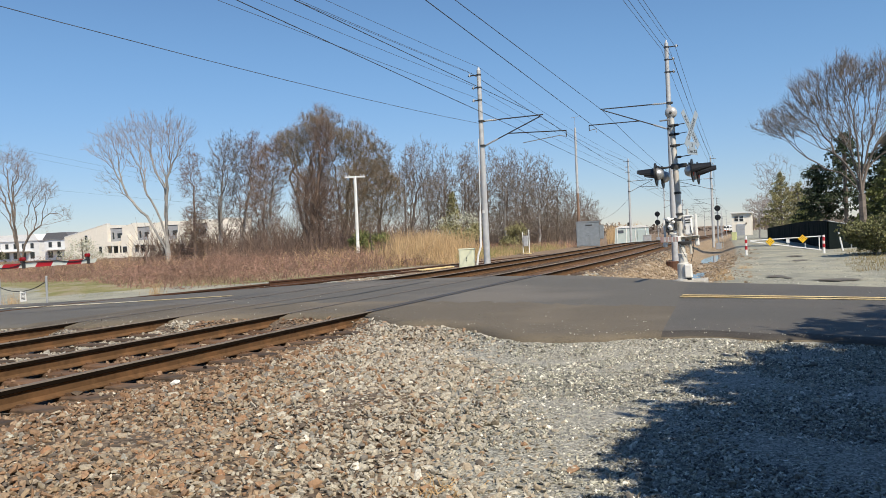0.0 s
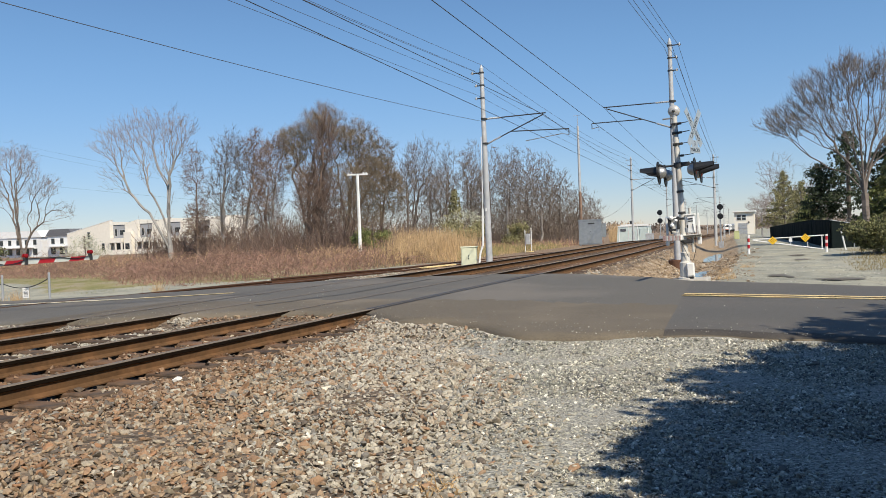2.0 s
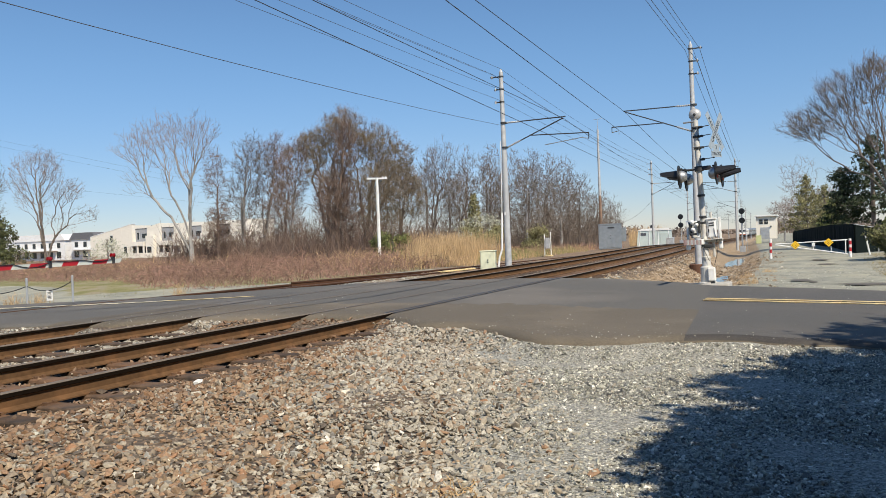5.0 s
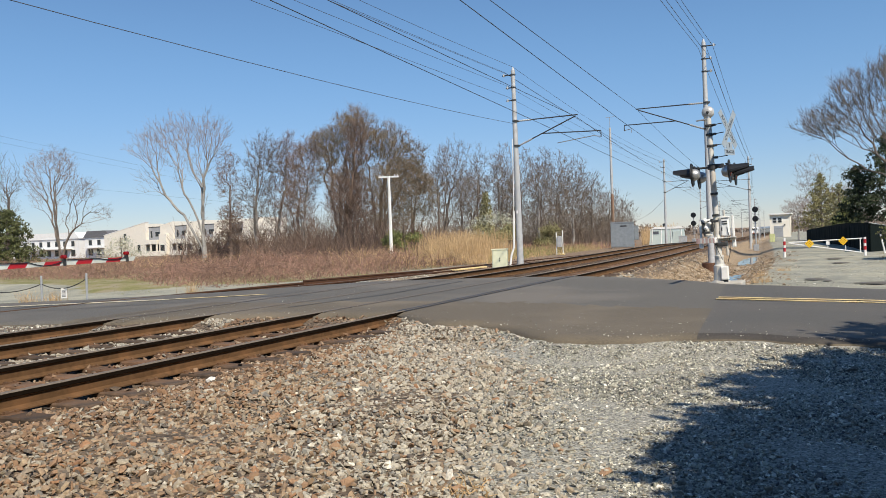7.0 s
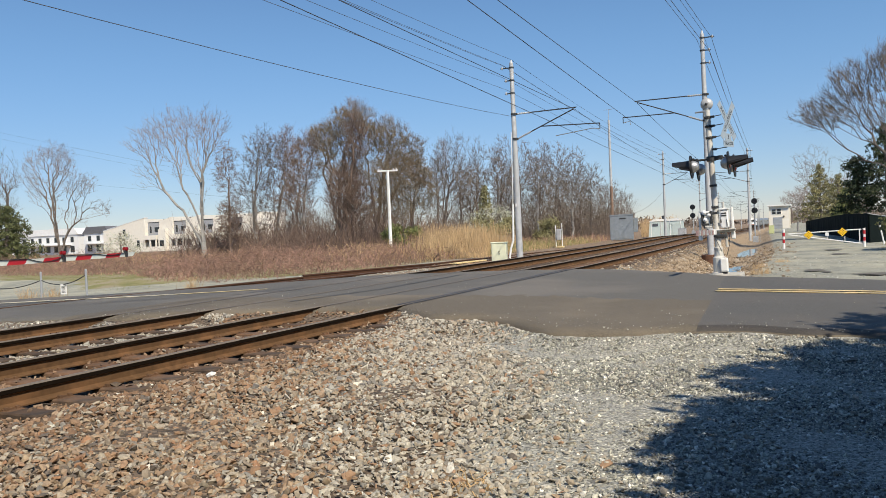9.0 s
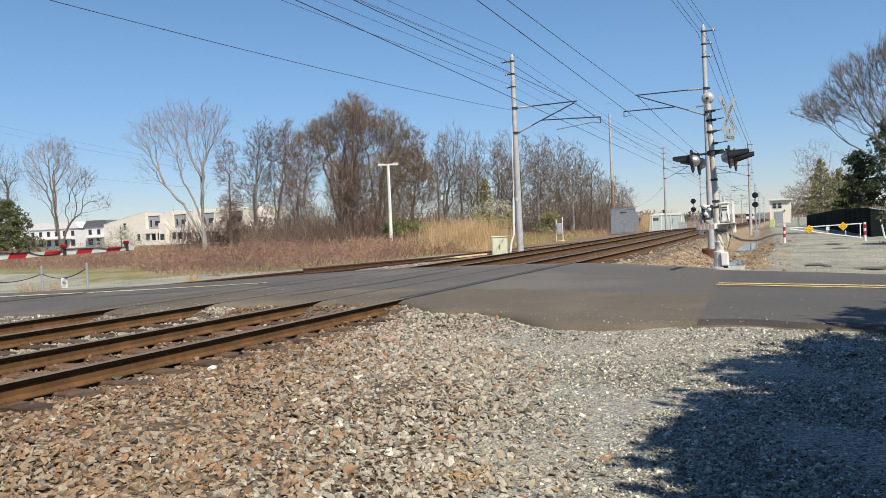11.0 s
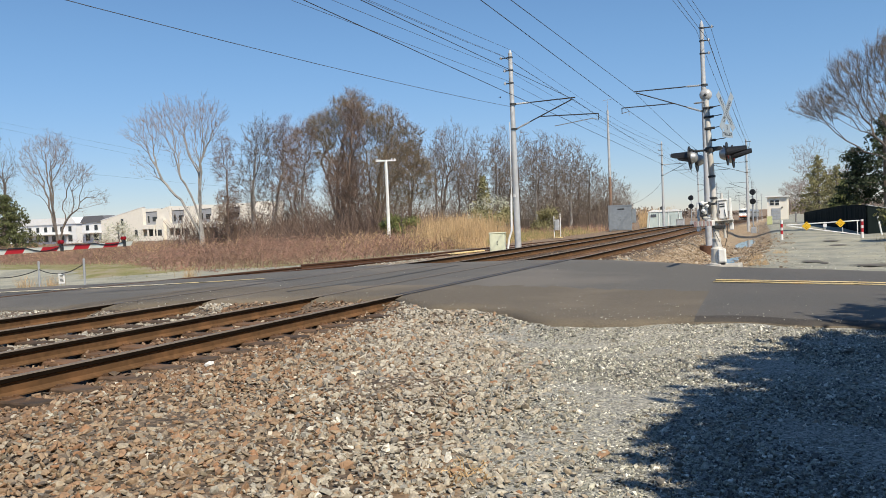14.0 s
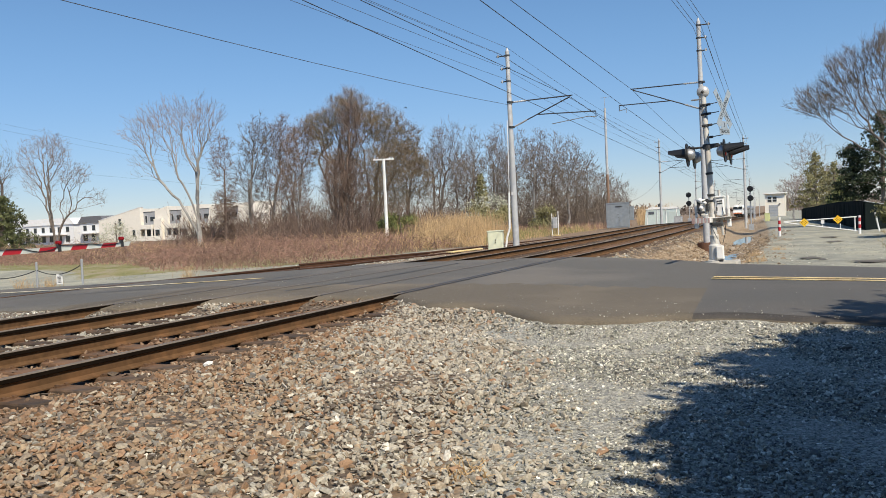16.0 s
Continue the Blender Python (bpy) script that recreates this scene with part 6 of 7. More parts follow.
# evergreens and the vase-shaped tree behind the screened fence
needle_tree("evergreen_tree", -79.0, 58, 5.9, 3.3, 130, "leaf_mid", 3, "dark green evergreen tree beyond the grass", 0.05, 0.55, 0.08, 0.75, 0.11, 12)
needle_tree("fir_tree", -0.8, 150, 9.8, 4.3, 120, "leaf_olive", 8, "olive green fir tree behind the screened fence", 0.1, 0.8, 0.08, 0.75, 0.12, 10)
needle_tree("fir_tree", 1.9, 142, 7.6, 3.2, 90, "leaf_olive", 10, "olive green fir tree behind the screened fence", 0.08, 0.75, 0.08, 0.75, 0.12, 10)
needle_tree("small_fir", 2.4, 122, 4.5, 2.2, 80, "leaf_green", 21, "small bright green fir behind the screened fence", 0.06, 0.8, 0.0, 0.25, 0.15)
needle_tree("pine_tree", 3.3, 100, 7.4, 2.3, 100, "leaf_dark", 13, "dark green pine behind the screened fence", 0.22, 0.35, 0.02, 0.8, 0.14, 10)
needle_tree("pine_tree", 6.0, 98, 10.8, 3.2, 90, "leaf_dark", 16, "dark green pine behind the screened fence", 0.25, 0.6, 0.02, 0.8, 0.13, 10)
needle_tree("pine_tree", 9.4, 88, 9.0, 3.6, 120, "leaf_dark", 22, "dark green pine behind the screened fence", 0.12, 0.4, 0.05, 0.6, 0.15, 10)
needle_tree("pine_tree", 6.9, 62.5, 5.6, 2.5, 120, "leaf_green", 18, "green drooping evergreen behind the screened fence", 0.08, 0.5, 0.3, 0.4, 0.13)
needle_tree("juniper_shrub", 3.75, 43.0, 0.62, 1.25, 260, "juniper", 20, "spreading olive green juniper shrub on the verge", 0.02, 0.3, -0.3, 0.45, 0.055, 18, group="shrubs")
needle_tree("juniper_shrub", 5.3, 44.6, 0.95, 1.4, 220, "juniper", 24, "olive green shrub beside the larger juniper", 0.02, 0.3, -0.3, 0.45, 0.06, 16, group="shrubs")
evergreen("green_bush", -33.2, 62, 2.6, lambda h: lobes_shape(25, h, 1.5, 0.3, 10), 500, 16, 0.09, 0.16, "leaf_green", 26, "fresh green bush in the brush", 0.06, "shrubs")
needle_tree("spruce_tree", -31.2, 76, 5.6, 1.2, 60, "leaf_olive", 29, "small dull green spruce behind the blossom bush", 0.1, 0.8, 0.05, 0.3, 0.12)
evergreen("blossom_bush", -75.5, 70, 2.9, lambda h: lobes_shape(35, h, 2.3, 0.8, 14), 200, 8, 0.10, 0.3, "blossom", 36, "bush with sparse white blossom before the houses", 0.08, "shrubs")
evergreen("blossom_bush", -29.4, 72, 3.4, lambda h: lobes_shape(27, h, 2.2, 0.8, 14), 260, 9, 0.09, 0.3, "blossom", 28, "bush with sparse white blossom", 0.08, "shrubs")
evergreen("green_bush", -23.4, 72, 2.0, lambda h: lobes_shape(33, h, 1.6, 0.2, 10), 380, 12, 0.08, 0.2, "leaf_olive", 34, "olive green bush under the slender trees", 0.06, "shrubs")
evergreen("green_bush", -27.0, 68, 2.2, lambda h: lobes_shape(31, h, 1.9, 0.2, 10), 420, 14, 0.08, 0.2, "leaf_olive", 32, "olive green bush under the bare trees", 0.06, "shrubs")
VASE = "large vase-shaped bare tree behind the screened fence"
bare_tree(4.8, 61, ((-2.5, 6.2), (-1.5, 7.5), (-0.5, 8.4), (0.4, 8.7), (1.3, 8.4), (2.2, 7.6), (-3.5, 4.8)), ((-4.8, 8.0, 2.0, 1.3, 1.0), (-3.1, 9.7, 1.7, 1.7, 1.2), (-0.8, 10.7, 1.8, 1.7, 1.4), (1.3, 10.5, 1.7, 1.9, 1.3), (3.2, 8.4, 1.7, 2.0, 1.2), (-1.8, 7.9, 2.3, 1.9, 1.0), (1.2, 7.3, 2.3, 1.9, 0.8)),
          640, 91, "bark", r0=0.25, twig=0.6, per=6, lift=0.5, reach=0.8, sag=1.5, fork=3.4, fine=0.0085, taper=0.64, label=VASE, group="trees behind the fence")
bare_tree(9.8, 64, ((-1.5, 7.2), (0.2, 8.4), (1.8, 7.0)), ((-1.6, 9.2, 2.4, 2.4, 1.0), (1.0, 10.4, 2.4, 2.4, 1.0), (3.0, 8.0, 2.0, 2.4, 1.0)), 160, 92, "bark", r0=0.3, twig=0.6, per=3, reach=0.7, label=VASE, group="trees behind the fence")
for _i, (_x, _y, _t, _r) in enumerate(((-1.6, 160, 9.1, 3.9), (-5.0, 175, 4.4, 2.6), (-2.8, 190, 5.4, 3.4), (2.5, 180, 6.4, 3.6), (6, 170, 7.4, 4.0))):
    bare_tree(_x, _y, ((-0.1, _t * 0.8),), ((-0.5, _t, _r, _t * 0.5, 1.0), (0, _t * 0.45, _r, _t * 0.4, 0.6)), 170, 100 + _i, "bark_pale", "bark_twig_pink", r0=0.2, twig=0.8, per=4, fine=0.012, label="pale bare tree beyond the screened fence", group="trees behind the fence")


# the tree whose shade falls over the gravel
def shade_tree():
    x, y = 6.0, 1.2
    z = ground_z(x, y)
    t = thing("shade_tree", (x, y, z), "leafy evergreen tree that shades the gravel", "tree")
    tr = Shape().path([(0, 0, -0.1), (0.1, 0, 2.2), (0, 0.1, 5.0), (0.1, 0, 8.5)], 0.24, 10)
    rnd = random.Random(4)
    for i in range(16):
        a, zz = rnd.uniform(0, 6.28), rnd.uniform(2.5, 7.5)
        tr.tube((0, 0, zz), (math.cos(a) * 2.8, math.sin(a) * 2.8, zz + 1.0), 0.08, 0.02, 6)
    part("trunk", tr, M["bark"], t)
    rng0 = np.random.default_rng(40)
    cs, rs = [], []
    while len(cs) < 96:
        h = rng0.uniform(3.6, 9.5)
        r = rng0.uniform(0.6, 1.3)
        gx, gy = rng0.uniform(-1.5, 7), rng0.uniform(1.5, 15)
        edge = np.interp(gy, (1.5, 4.4, 6.1, 7.2, 8.6, 10.2, 11.5, 13, 16), (-0.2, -0.82, -1.02, -1.1, -0.75, -0.1, 0.7, 2.1, 4.0))
        if gy > 8.0 and gx < edge + 2.4 and rng0.random() < 0.62:
            continue
        k = h / math.tan(_sh)
        px, py = gx + math.sin(_sa) * k, gy + math.cos(_sa) * k
        if gx > edge + r * 0.9 and math.hypot(px - x, py - y) < 6.2 and (math.atan2(h - r - 1.3, math.hypot(px, py)) > 0.42 or math.degrees(math.atan2(px - r - 0.3, max(py, 0.1))) > 9):
            cs.append((px - x, py - y, h))
            rs.append(r)
    while len(cs) < 138:
        h, r = rng0.uniform(4.5, 8.0), rng0.uniform(0.16, 0.36)
        gy = rng0.uniform(3.6, 15.5)
        edge = np.interp(gy, (4.7, 6.1, 7.2, 8.6, 10.2, 11.5, 13, 16), (-0.65, -1.05, -1.15, -0.9, -0.35, -0.05, 0.5, 1.7))
        gx = edge + abs(rng0.normal(0.1, 0.9))
        k = h / math.tan(_sh)
        px, py = gx + math.sin(_sa) * k, gy + math.cos(_sa) * k
        if math.atan2(h - r - 1.3, math.hypot(px, py)) > 0.42 or math.degrees(math.atan2(px - r - 0.3, max(py, 0.1))) > 9:
            cs.append((px - x, py - y, h))
            rs.append(r)
    while len(cs) < 160:
        h, r = rng0.uniform(4.0, 7.5), rng0.uniform(0.3, 0.6)
        gy = rng0.uniform(3.2, 5.8)
        gx = np.interp(gy, (3.2, 4.7, 5.8), (-0.5, -0.72, -1.0)) + r * 0.8 + rng0.uniform(0, 2.2)
        k = h / math.tan(_sh)
        px, py = gx + math.sin(_sa) * k, gy + math.cos(_sa) * k
        if math.atan2(h - r - 1.3, math.hypot(px, py)) > 0.42 or py < 0 or math.degrees(math.atan2(px - r - 0.3, max(py, 0.1))) > 9:
            cs.append((px - x, py - y, h))
            rs.append(r)
    while len(cs) < 186:
        h, r = rng0.uniform(4.5, 8.0), rng0.uniform(0.45, 0.85)
        gx, gy = rng0.uniform(0.3, 2.8), rng0.uniform(7.6, 10.4)
        k = h / math.tan(_sh)
        px, py = gx + math.sin(_sa) * k, gy + math.cos(_sa) * k
        if math.atan2(h - r - 1.3, math.hypot(px, py)) > 0.42 or math.degrees(math.atan2(px - r - 0.3, max(py, 0.1))) > 9:
            cs.append((px - x, py - y, h))
            rs.append(r)
    cs, rs = np.array(cs), np.array(rs)
    share = rs ** 2 / (rs ** 2).sum()
    k = len(cs)

    def at(rng):
        i = rng.choice(k, p=share)
        d = rng.normal(0, 1, 3)
        d /= np.linalg.norm(d)
        return cs[i] + d * rs[i] * rng.uniform(0.2, 1.1) * np.array([1, 1, 0.7])

    v, f = clumps(41, at, 11000, 14, 0.13, 0.17)
    part("foliage", array_mesh("foliage", v, f, M["leaf_dark"]), None, t)


shade_tree()
# unseen evergreens added to hold skylight off the shaded gravel
evergreen("shade_tree", 12.4, 7.0, 9.5, lambda h: lobes_shape(301, h, 4.8, 1.0, 40), 900, 11, 0.55, 0.36, "leaf_dark", 302, "unseen evergreen tree added to block skylight from the gravel", 0.2, "trees beside the gravel")
evergreen("shade_tree", 11.5, -2.5, 11.5, lambda h: lobes_shape(303, h, 4.8, 1.0, 40), 900, 11, 0.55, 0.36, "leaf_dark", 304, "unseen evergreen tree added to block skylight from the gravel", 0.2, "trees beside the gravel")
for _x, _y, _t, _k in ((7.0, -7.5, 11.5, 311), (1.0, -9.0, 9.0, 313), (15.5, 4.0, 13.5, 315), (-5.0, -11.0, 9.0, 317)):
    evergreen("shade_tree", _x, _y, _t, lambda h: lobes_shape(_k, h, 4.8, 0.8, 40), 850, 11, 0.55, 0.36, "leaf_dark", _k + 1, "unseen evergreen tree added to block skylight from the gravel", 0.2, "trees beside the gravel")


# ---------------------------------------------------------------- brush, reeds and grass
def stuff(name, v, f, material, label, category):
    return tagged(new(name, array_mesh(name, v, f, M[material])), label, category, kind="stuff")


def canes(points, heights, seed, r=0.012, bendy=0.8, n=4):
    """Arching canes from ground points."""
    rng = np.random.default_rng(seed)
    m = len(points)
    d = rng.normal(0, 1, (m, 3))
    d[:, 2] = 0
    d /= np.linalg.norm(d, axis=1, keepdims=True)
    p = points.copy()
    a, b, ra, rb = [], [], [], []
    ang = rng.uniform(0.05, 0.5, m) * bendy
    for i in range(n):
        up = np.cos(ang)[:, None] * np.array([[0, 0, 1.0]]) + np.sin(ang)[:, None] * d
        q = p + up * (heights / n)[:, None] + rng.normal(0, 0.02, (m, 3))
        a.append(p)
        b.append(q)
        ra.append(np.full(m, r * (1 - 0.6 * i / n)))
        rb.append(np.full(m, r * (1 - 0.6 * (i + 1) / n)))
        p = q
        ang = ang + rng.uniform(0.1, 0.75, m) * bendy
    # runs of one cane stay together so that they share a colour
    st = [np.stack(k, 1).reshape(-1, *k[0].shape[1:]) for k in (a, b, ra, rb)]
    return tubes(*st, 3)


def scatter(n, seed, inside, x0, x1, y0, y1):
    rng = np.random.default_rng(seed)
    x, y = rng.uniform(x0, x1, n), rng.uniform(y0, y1, n)
    k = inside(x, y)
    x, y = x[k], y[k]
    return np.stack([x, y, land(x, y)], 1)


def in_brush(x, y):
    edge = np.interp(x, *BRUSH_EDGE)
    return (y > edge) & (x < -18.3 + 0.02 * (40 - y)) & ((y < 42) | (x < -0.455 * y)) & (y < 80) & (x > -1.28 * y - 6)


_p = scatter(60000, 1, in_brush, -95, -17, 22, 78)
_rng = np.random.default_rng(2)
_near = _rng.random(len(_p)) < np.clip(42 / np.hypot(_p[:, 0], _p[:, 1]), 0.25, 1) ** 1.5
_p = _p[_near]
_hum = np.array([noise.noise((x * 0.22, y * 0.22, 0)) + 0.6 * noise.noise((x * 0.7, y * 0.7, 6)) for x, y, _ in _p])
_h = np.clip(1.0 + 1.0 * _hum, 0.35, 3) * np.clip(0.45 + (_p[:, 1] - np.interp(_p[:, 0], *BRUSH_EDGE)) / 5, 0.45, 1) * _rng.uniform(0.45, 1.3, len(_p))
_red = np.array([noise.noise((x * 0.12 + 5, y * 0.12, 2)) for x, y, _ in _p]) + _rng.normal(0, 0.15, len(_p)) > -0.6 + 0.33 * np.clip((_p[:, 1] - np.interp(_p[:, 0], *BRUSH_EDGE) - 6) / 5, 0, 1) * (_p[:, 0] < -29)
_dark = np.array([noise.noise((x * 0.3 + 2, y * 0.3, 7)) for x, y, _ in _p]) + _rng.normal(0, 0.25, len(_p)) > 0.08
for _sel, _m, _s, _l in ((_red & ~_dark, "bramble", 3, "tangled thicket of reddish dry bramble canes"), (_red & _dark, "bramble_dark", 103, "tangled thicket of darker brown bramble canes")):
    stuff("bramble_thicket", *canes(_p[_sel], _h[_sel] * (1.35 if _s == 3 else 1.5), _s, 0.0115, 2.2, 3), _m, _l, "brush")
stuff("dry_grass", *canes(_p[~_red], _h[~_red] * 0.9, 4, 0.012, 0.6), "reed", "dry straw-coloured grass among the brambles", "brush")


def in_reeds(x, y):
    soft = np.random.default_rng(71).normal(0, 0.018, len(x)) + 0.012 * np.sin(y * 1.7)
    return (x < -16.6 - 0.035 * (y - 40)) & (x > -28.5) & (x / y + soft > -0.49) & (x / y + soft < -0.405) & (y < 62) & (y > 40)


_p = scatter(13000, 5, in_reeds, -28, -16, 40, 62)
_edge = np.clip((-_p[:, 0] - 17) / 3.0, 0.35, 1)
stuff("reed_bed", *canes(_p, _rng.uniform(0.9, 2.35, len(_p)) * _edge * (0.85 + 0.35 * np.array([noise.noise((x * 0.5, y * 0.5, 3)) for x, y, _ in _p])), 6, 0.012, 0.22, 3), "reed", "bed of tall dry straw-coloured reeds", "reeds")


def under_trees(x, y):
    return (y > 62) & (y < 102) & (x < -19 - 0.06 * (y - 62)) & (x > -44)




def low_grass(x, y):
    return (x < -17.2 - 0.02 * (y - 40)) & (x > -0.41 * y) & (y < 70) & (y > 40)


_p = scatter(9000, 57, low_grass, -29, -17, 40, 70)
_half = len(_p) // 2
stuff("dry_grass", *canes(_p[:_half], _rng.uniform(0.12, 0.5, _half), 58, 0.010, 0.5, 3), "reed", "low straw grass beside the siding", "grass")
stuff("green_grass", *canes(_p[_half:], _rng.uniform(0.2, 0.7, len(_p) - _half), 59, 0.010, 0.6, 3), "grass", "low green-yellow grass beside the siding", "grass")
_p = scatter(4000, 61, lambda x, y: (x < -0.165 * y) & (x > -0.205 * y), -36, -18, 114, 170)
stuff("reed_bed", *canes(_p, _rng.uniform(1.6, 3.2, len(_p)), 62, 0.02, 0.25), "reed", "tall straw reeds behind the signal shed", "reeds")
_p = scatter(4500, 7, under_trees, -44, -18, 60, 102)
stuff("undergrowth", *canes(_p, _rng.uniform(0.3, 1.1, len(_p)), 8, 0.014, 0.8, 3), "bramble", "brown undergrowth below the trees", "brush")


def under_line(x, y):
    return (y > 61.5) & (y < 74) & (x < -33.5) & (x > -60)


_p = scatter(6200, 47, under_line, -60, -33, 61, 74)
_lump = np.array([noise.noise((x * 0.35, y * 0.2, 8)) for x, y, _ in _p])
stuff("undergrowth", *canes(_p, np.clip(3.0 + 2.8 * _lump, 0.8, 5.6) * _rng.uniform(0.5, 1.2, len(_p)), 48, 0.021, 0.5, 3), "bark_red", "tall brown saplings and vines below the tree line", "brush")
_p = scatter(1500, 9, under_trees, -32, -18, 60, 102)
stuff("reed_bed", *canes(_p, _rng.uniform(0.3, 0.75, len(_p)), 10, 0.014, 0.4, 3), "reed", "dry straw-coloured grass beside the cabinet", "reeds")


def on_grass(x, y):
    edge, kerb = np.interp(x, *BRUSH_EDGE), np.interp(x, *np.array(ROAD_FAR).T)
    return (y < edge) & (y > kerb + 0.2) & ((y > edge - 3.2) | (y < kerb + 2.0)) & (x < -23.4)


_p = scatter(3500, 53, lambda x, y: (y > 86) & (y < 106) & (x < -0.22 * y) & (x > -44), -44, -19, 86, 106)
stuff("undergrowth", *canes(_p, _rng.uniform(1.2, 5.4, len(_p)), 54, 0.017, 0.4, 3), "bark_warm", "grey saplings behind the slender trees", "brush")
_p = scatter(1800, 55, lambda x, y: (x < -0.4 * y) & (x > -0.53 * y), -44, -28, 72, 86)
stuff("undergrowth", *canes(_p, _rng.uniform(0.8, 3.6, len(_p)), 56, 0.02, 0.5, 3), "bark_warm", "brown saplings below the bare trees", "brush")
_p = scatter(16000, 11, on_grass, -60, -19, 15, 42)
stuff("grass_verge", *canes(_p, _rng.uniform(0.02, 0.07, len(_p)), 12, 0.005, 1.0, 1), "grass", "short patchy green and straw grass", "grass")


def on_right_verge(x, y):
    ragged = np.random.default_rng(72).normal(0, 0.35, len(x)) + 0.3 * np.sin(y * 1.3)
    return (x + ragged > 2.7 + 0.05 * (y - 40)) & (y < 52) & (x < 8)


_p = scatter(8000, 13, on_right_verge, 2, 8, 30, 52)
stuff("grass_verge", *canes(_p, _rng.uniform(0.03, 0.12, len(_p)), 14, 0.008, 1.1, 1), "verge_straw", "short dry grass on the verge beside the lot", "grass")


def tufts(places, seed, label):
    for i, (x, y, h) in enumerate(places):
        rng = np.random.default_rng(seed + i)
        n = 60
        p = np.stack([x + rng.normal(0, 0.14, n), y + rng.normal(0, 0.14, n), np.full(n, ground_z(x, y))], 1)
        v, f = canes(p, rng.uniform(0.3, 1.0, n) * h, seed + i, 0.006, 0.5, 3)
        ob = new("dry_tuft", array_mesh("dry_tuft", v, f, M["reed"]))
        tagged(ob, label, "grass tuft", "dry grass tufts", kind="stuff")


tufts(((-18.8, 20.3, 0.6), (-1.6, 34, 0.16), (-2.07, 4.57, 0.05), (-22.5, 18.0, 0.5), (-23.2, 17.6, 0.5), (-1.9, 27, 0.25), (-2.2, 31, 0.3)), 50, "dry straw grass tuft beside the road")


def far_woods():
    """Low woods along the horizon."""
    rng = np.random.default_rng(77)
    n = 2600
    a = rng.uniform(radians(-60), radians(14), n)
    d = rng.uniform(330, 520, n)
    x, y = np.sin(a) * d, np.cos(a) * d
    keep = np.abs(x + 27) > 9
    x, y = x[keep], y[keep]
    pts = np.stack([x, y, np.full(len(x), -1.5)], 1)
    hh = rng.uniform(2.5, 7.5, len(x)) * (0.7 + 0.5 * np.sin(a[keep] * 23) * np.sin(a[keep] * 51))
    v, f = canes(pts, hh, 78, 0.3, 0.5, 3)
    c = np.repeat(pts, 3, 0) + np.stack([rng.normal(0, 2.0, len(pts) * 3), rng.normal(0, 2.0, len(pts) * 3), np.repeat(hh, 3) * rng.uniform(0.1, 0.85, len(pts) * 3)], 1)
    w, g = flakes(c, 0.8, 79, 1, 0.4)
    v, f = np.concatenate([v, w]), np.concatenate([f, g + len(v)])
    tagged(new("far_woods", array_mesh("far_woods", v, f, M["bark_warm"])), "low brown leafless woods on the horizon", "woods", kind="stuff")


far_woods()


# ---------------------------------------------------------------- ditch, puddles, stones
def puddle(x, y, z, pts, label="still water in the ditch"):
    me = Shape().add([(a, b, 0) for a, b in pts], [tuple(range(len(pts)))])
    m = M.setdefault("water", mat("dark_still_water", (0.03, 0.035, 0.035), 0.03, 0, (0.02, 0.024, 0.025)))
    ob = part("puddle", me, m)
    ob.matrix_world = Matrix.Translation((x, y, z))
    return tagged(ob, label, "puddle", "puddles", kind="structure")


def blob(rx, ry, seed, n=48):
    return [(rx * math.cos(t) * (1 + 0.5 * noise.noise((math.cos(t) * 2, math.sin(t) * 2, seed)) + 0.45 * noise.noise((math.cos(t) * 6, math.sin(t) * 6, seed))), ry * math.sin(t) * (1 + 0.25 * noise.noise((math.cos(t) * 2, math.sin(t) * 2, seed + 9)))) for t in (6.2832 * i / n for i in range(n))]


puddle(-3.5, 36.6, -0.93, blob(0.42, 2.6, 1))
puddle(-4.3, 55.5, -0.95, blob(0.75, 7.0, 3))
M["wet"] = mat("wet_brown_dirt", (0.16, 0.14, 0.105), 0.7, 0, (0.09, 0.078, 0.06), 4, 1.0)
for _x, _y, _rx, _ry in ((1.35, 24.4, 0.62, 0.5), (1.0, 25.1, 0.2, 0.2), (-0.34, 28.2, 0.28, 0.6), (0.0, 27.2, 0.12, 0.4), (0.3, 44.4, 0.4, 0.8), (0.5, 39.4, 0.35, 0.7)):
    _w = part("wet_patch", Shape().add([(a, b, 0) for a, b in blob(_rx, _ry, _x)], [tuple(range(48))]), M["wet"], ground)
    _w.matrix_basis = Matrix.Translation((_x, _y, ground_z(_x, _y) + 0.03))

_G = (1 + 5 ** 0.5) / 2
LUMP = np.array([(a, b * _G, 0) for a in (-1, 1) for b in (-1, 1)] + [(0, a, b * _G) for a in (-1, 1) for b in (-1, 1)] + [(b * _G, 0, a) for a in (-1, 1) for b in (-1, 1)], float) / math.hypot(1, _G)
CHIP = np.array([(1.05 * math.cos(radians(60 * k)), 1.05 * math.sin(radians(60 * k)), -0.7 if k % 2 else 0.7) for k in range(6)])


def hull_faces(p):
    """The triangles of a small convex body round the origin."""
    out = []
    for i, j, k in itertools.combinations(range(len(p)), 3):
        nrm = np.cross(p[j] - p[i], p[k] - p[i])
        side = (p - p[i]) @ nrm
        if (side < 1e-6).all():
            out.append((i, j, k))
        elif (side > -1e-6).all():
            out.append((i, k, j))
    return np.array(out)


LUMP_F, CHIP_F = hull_faces(LUMP), hull_faces(CHIP)


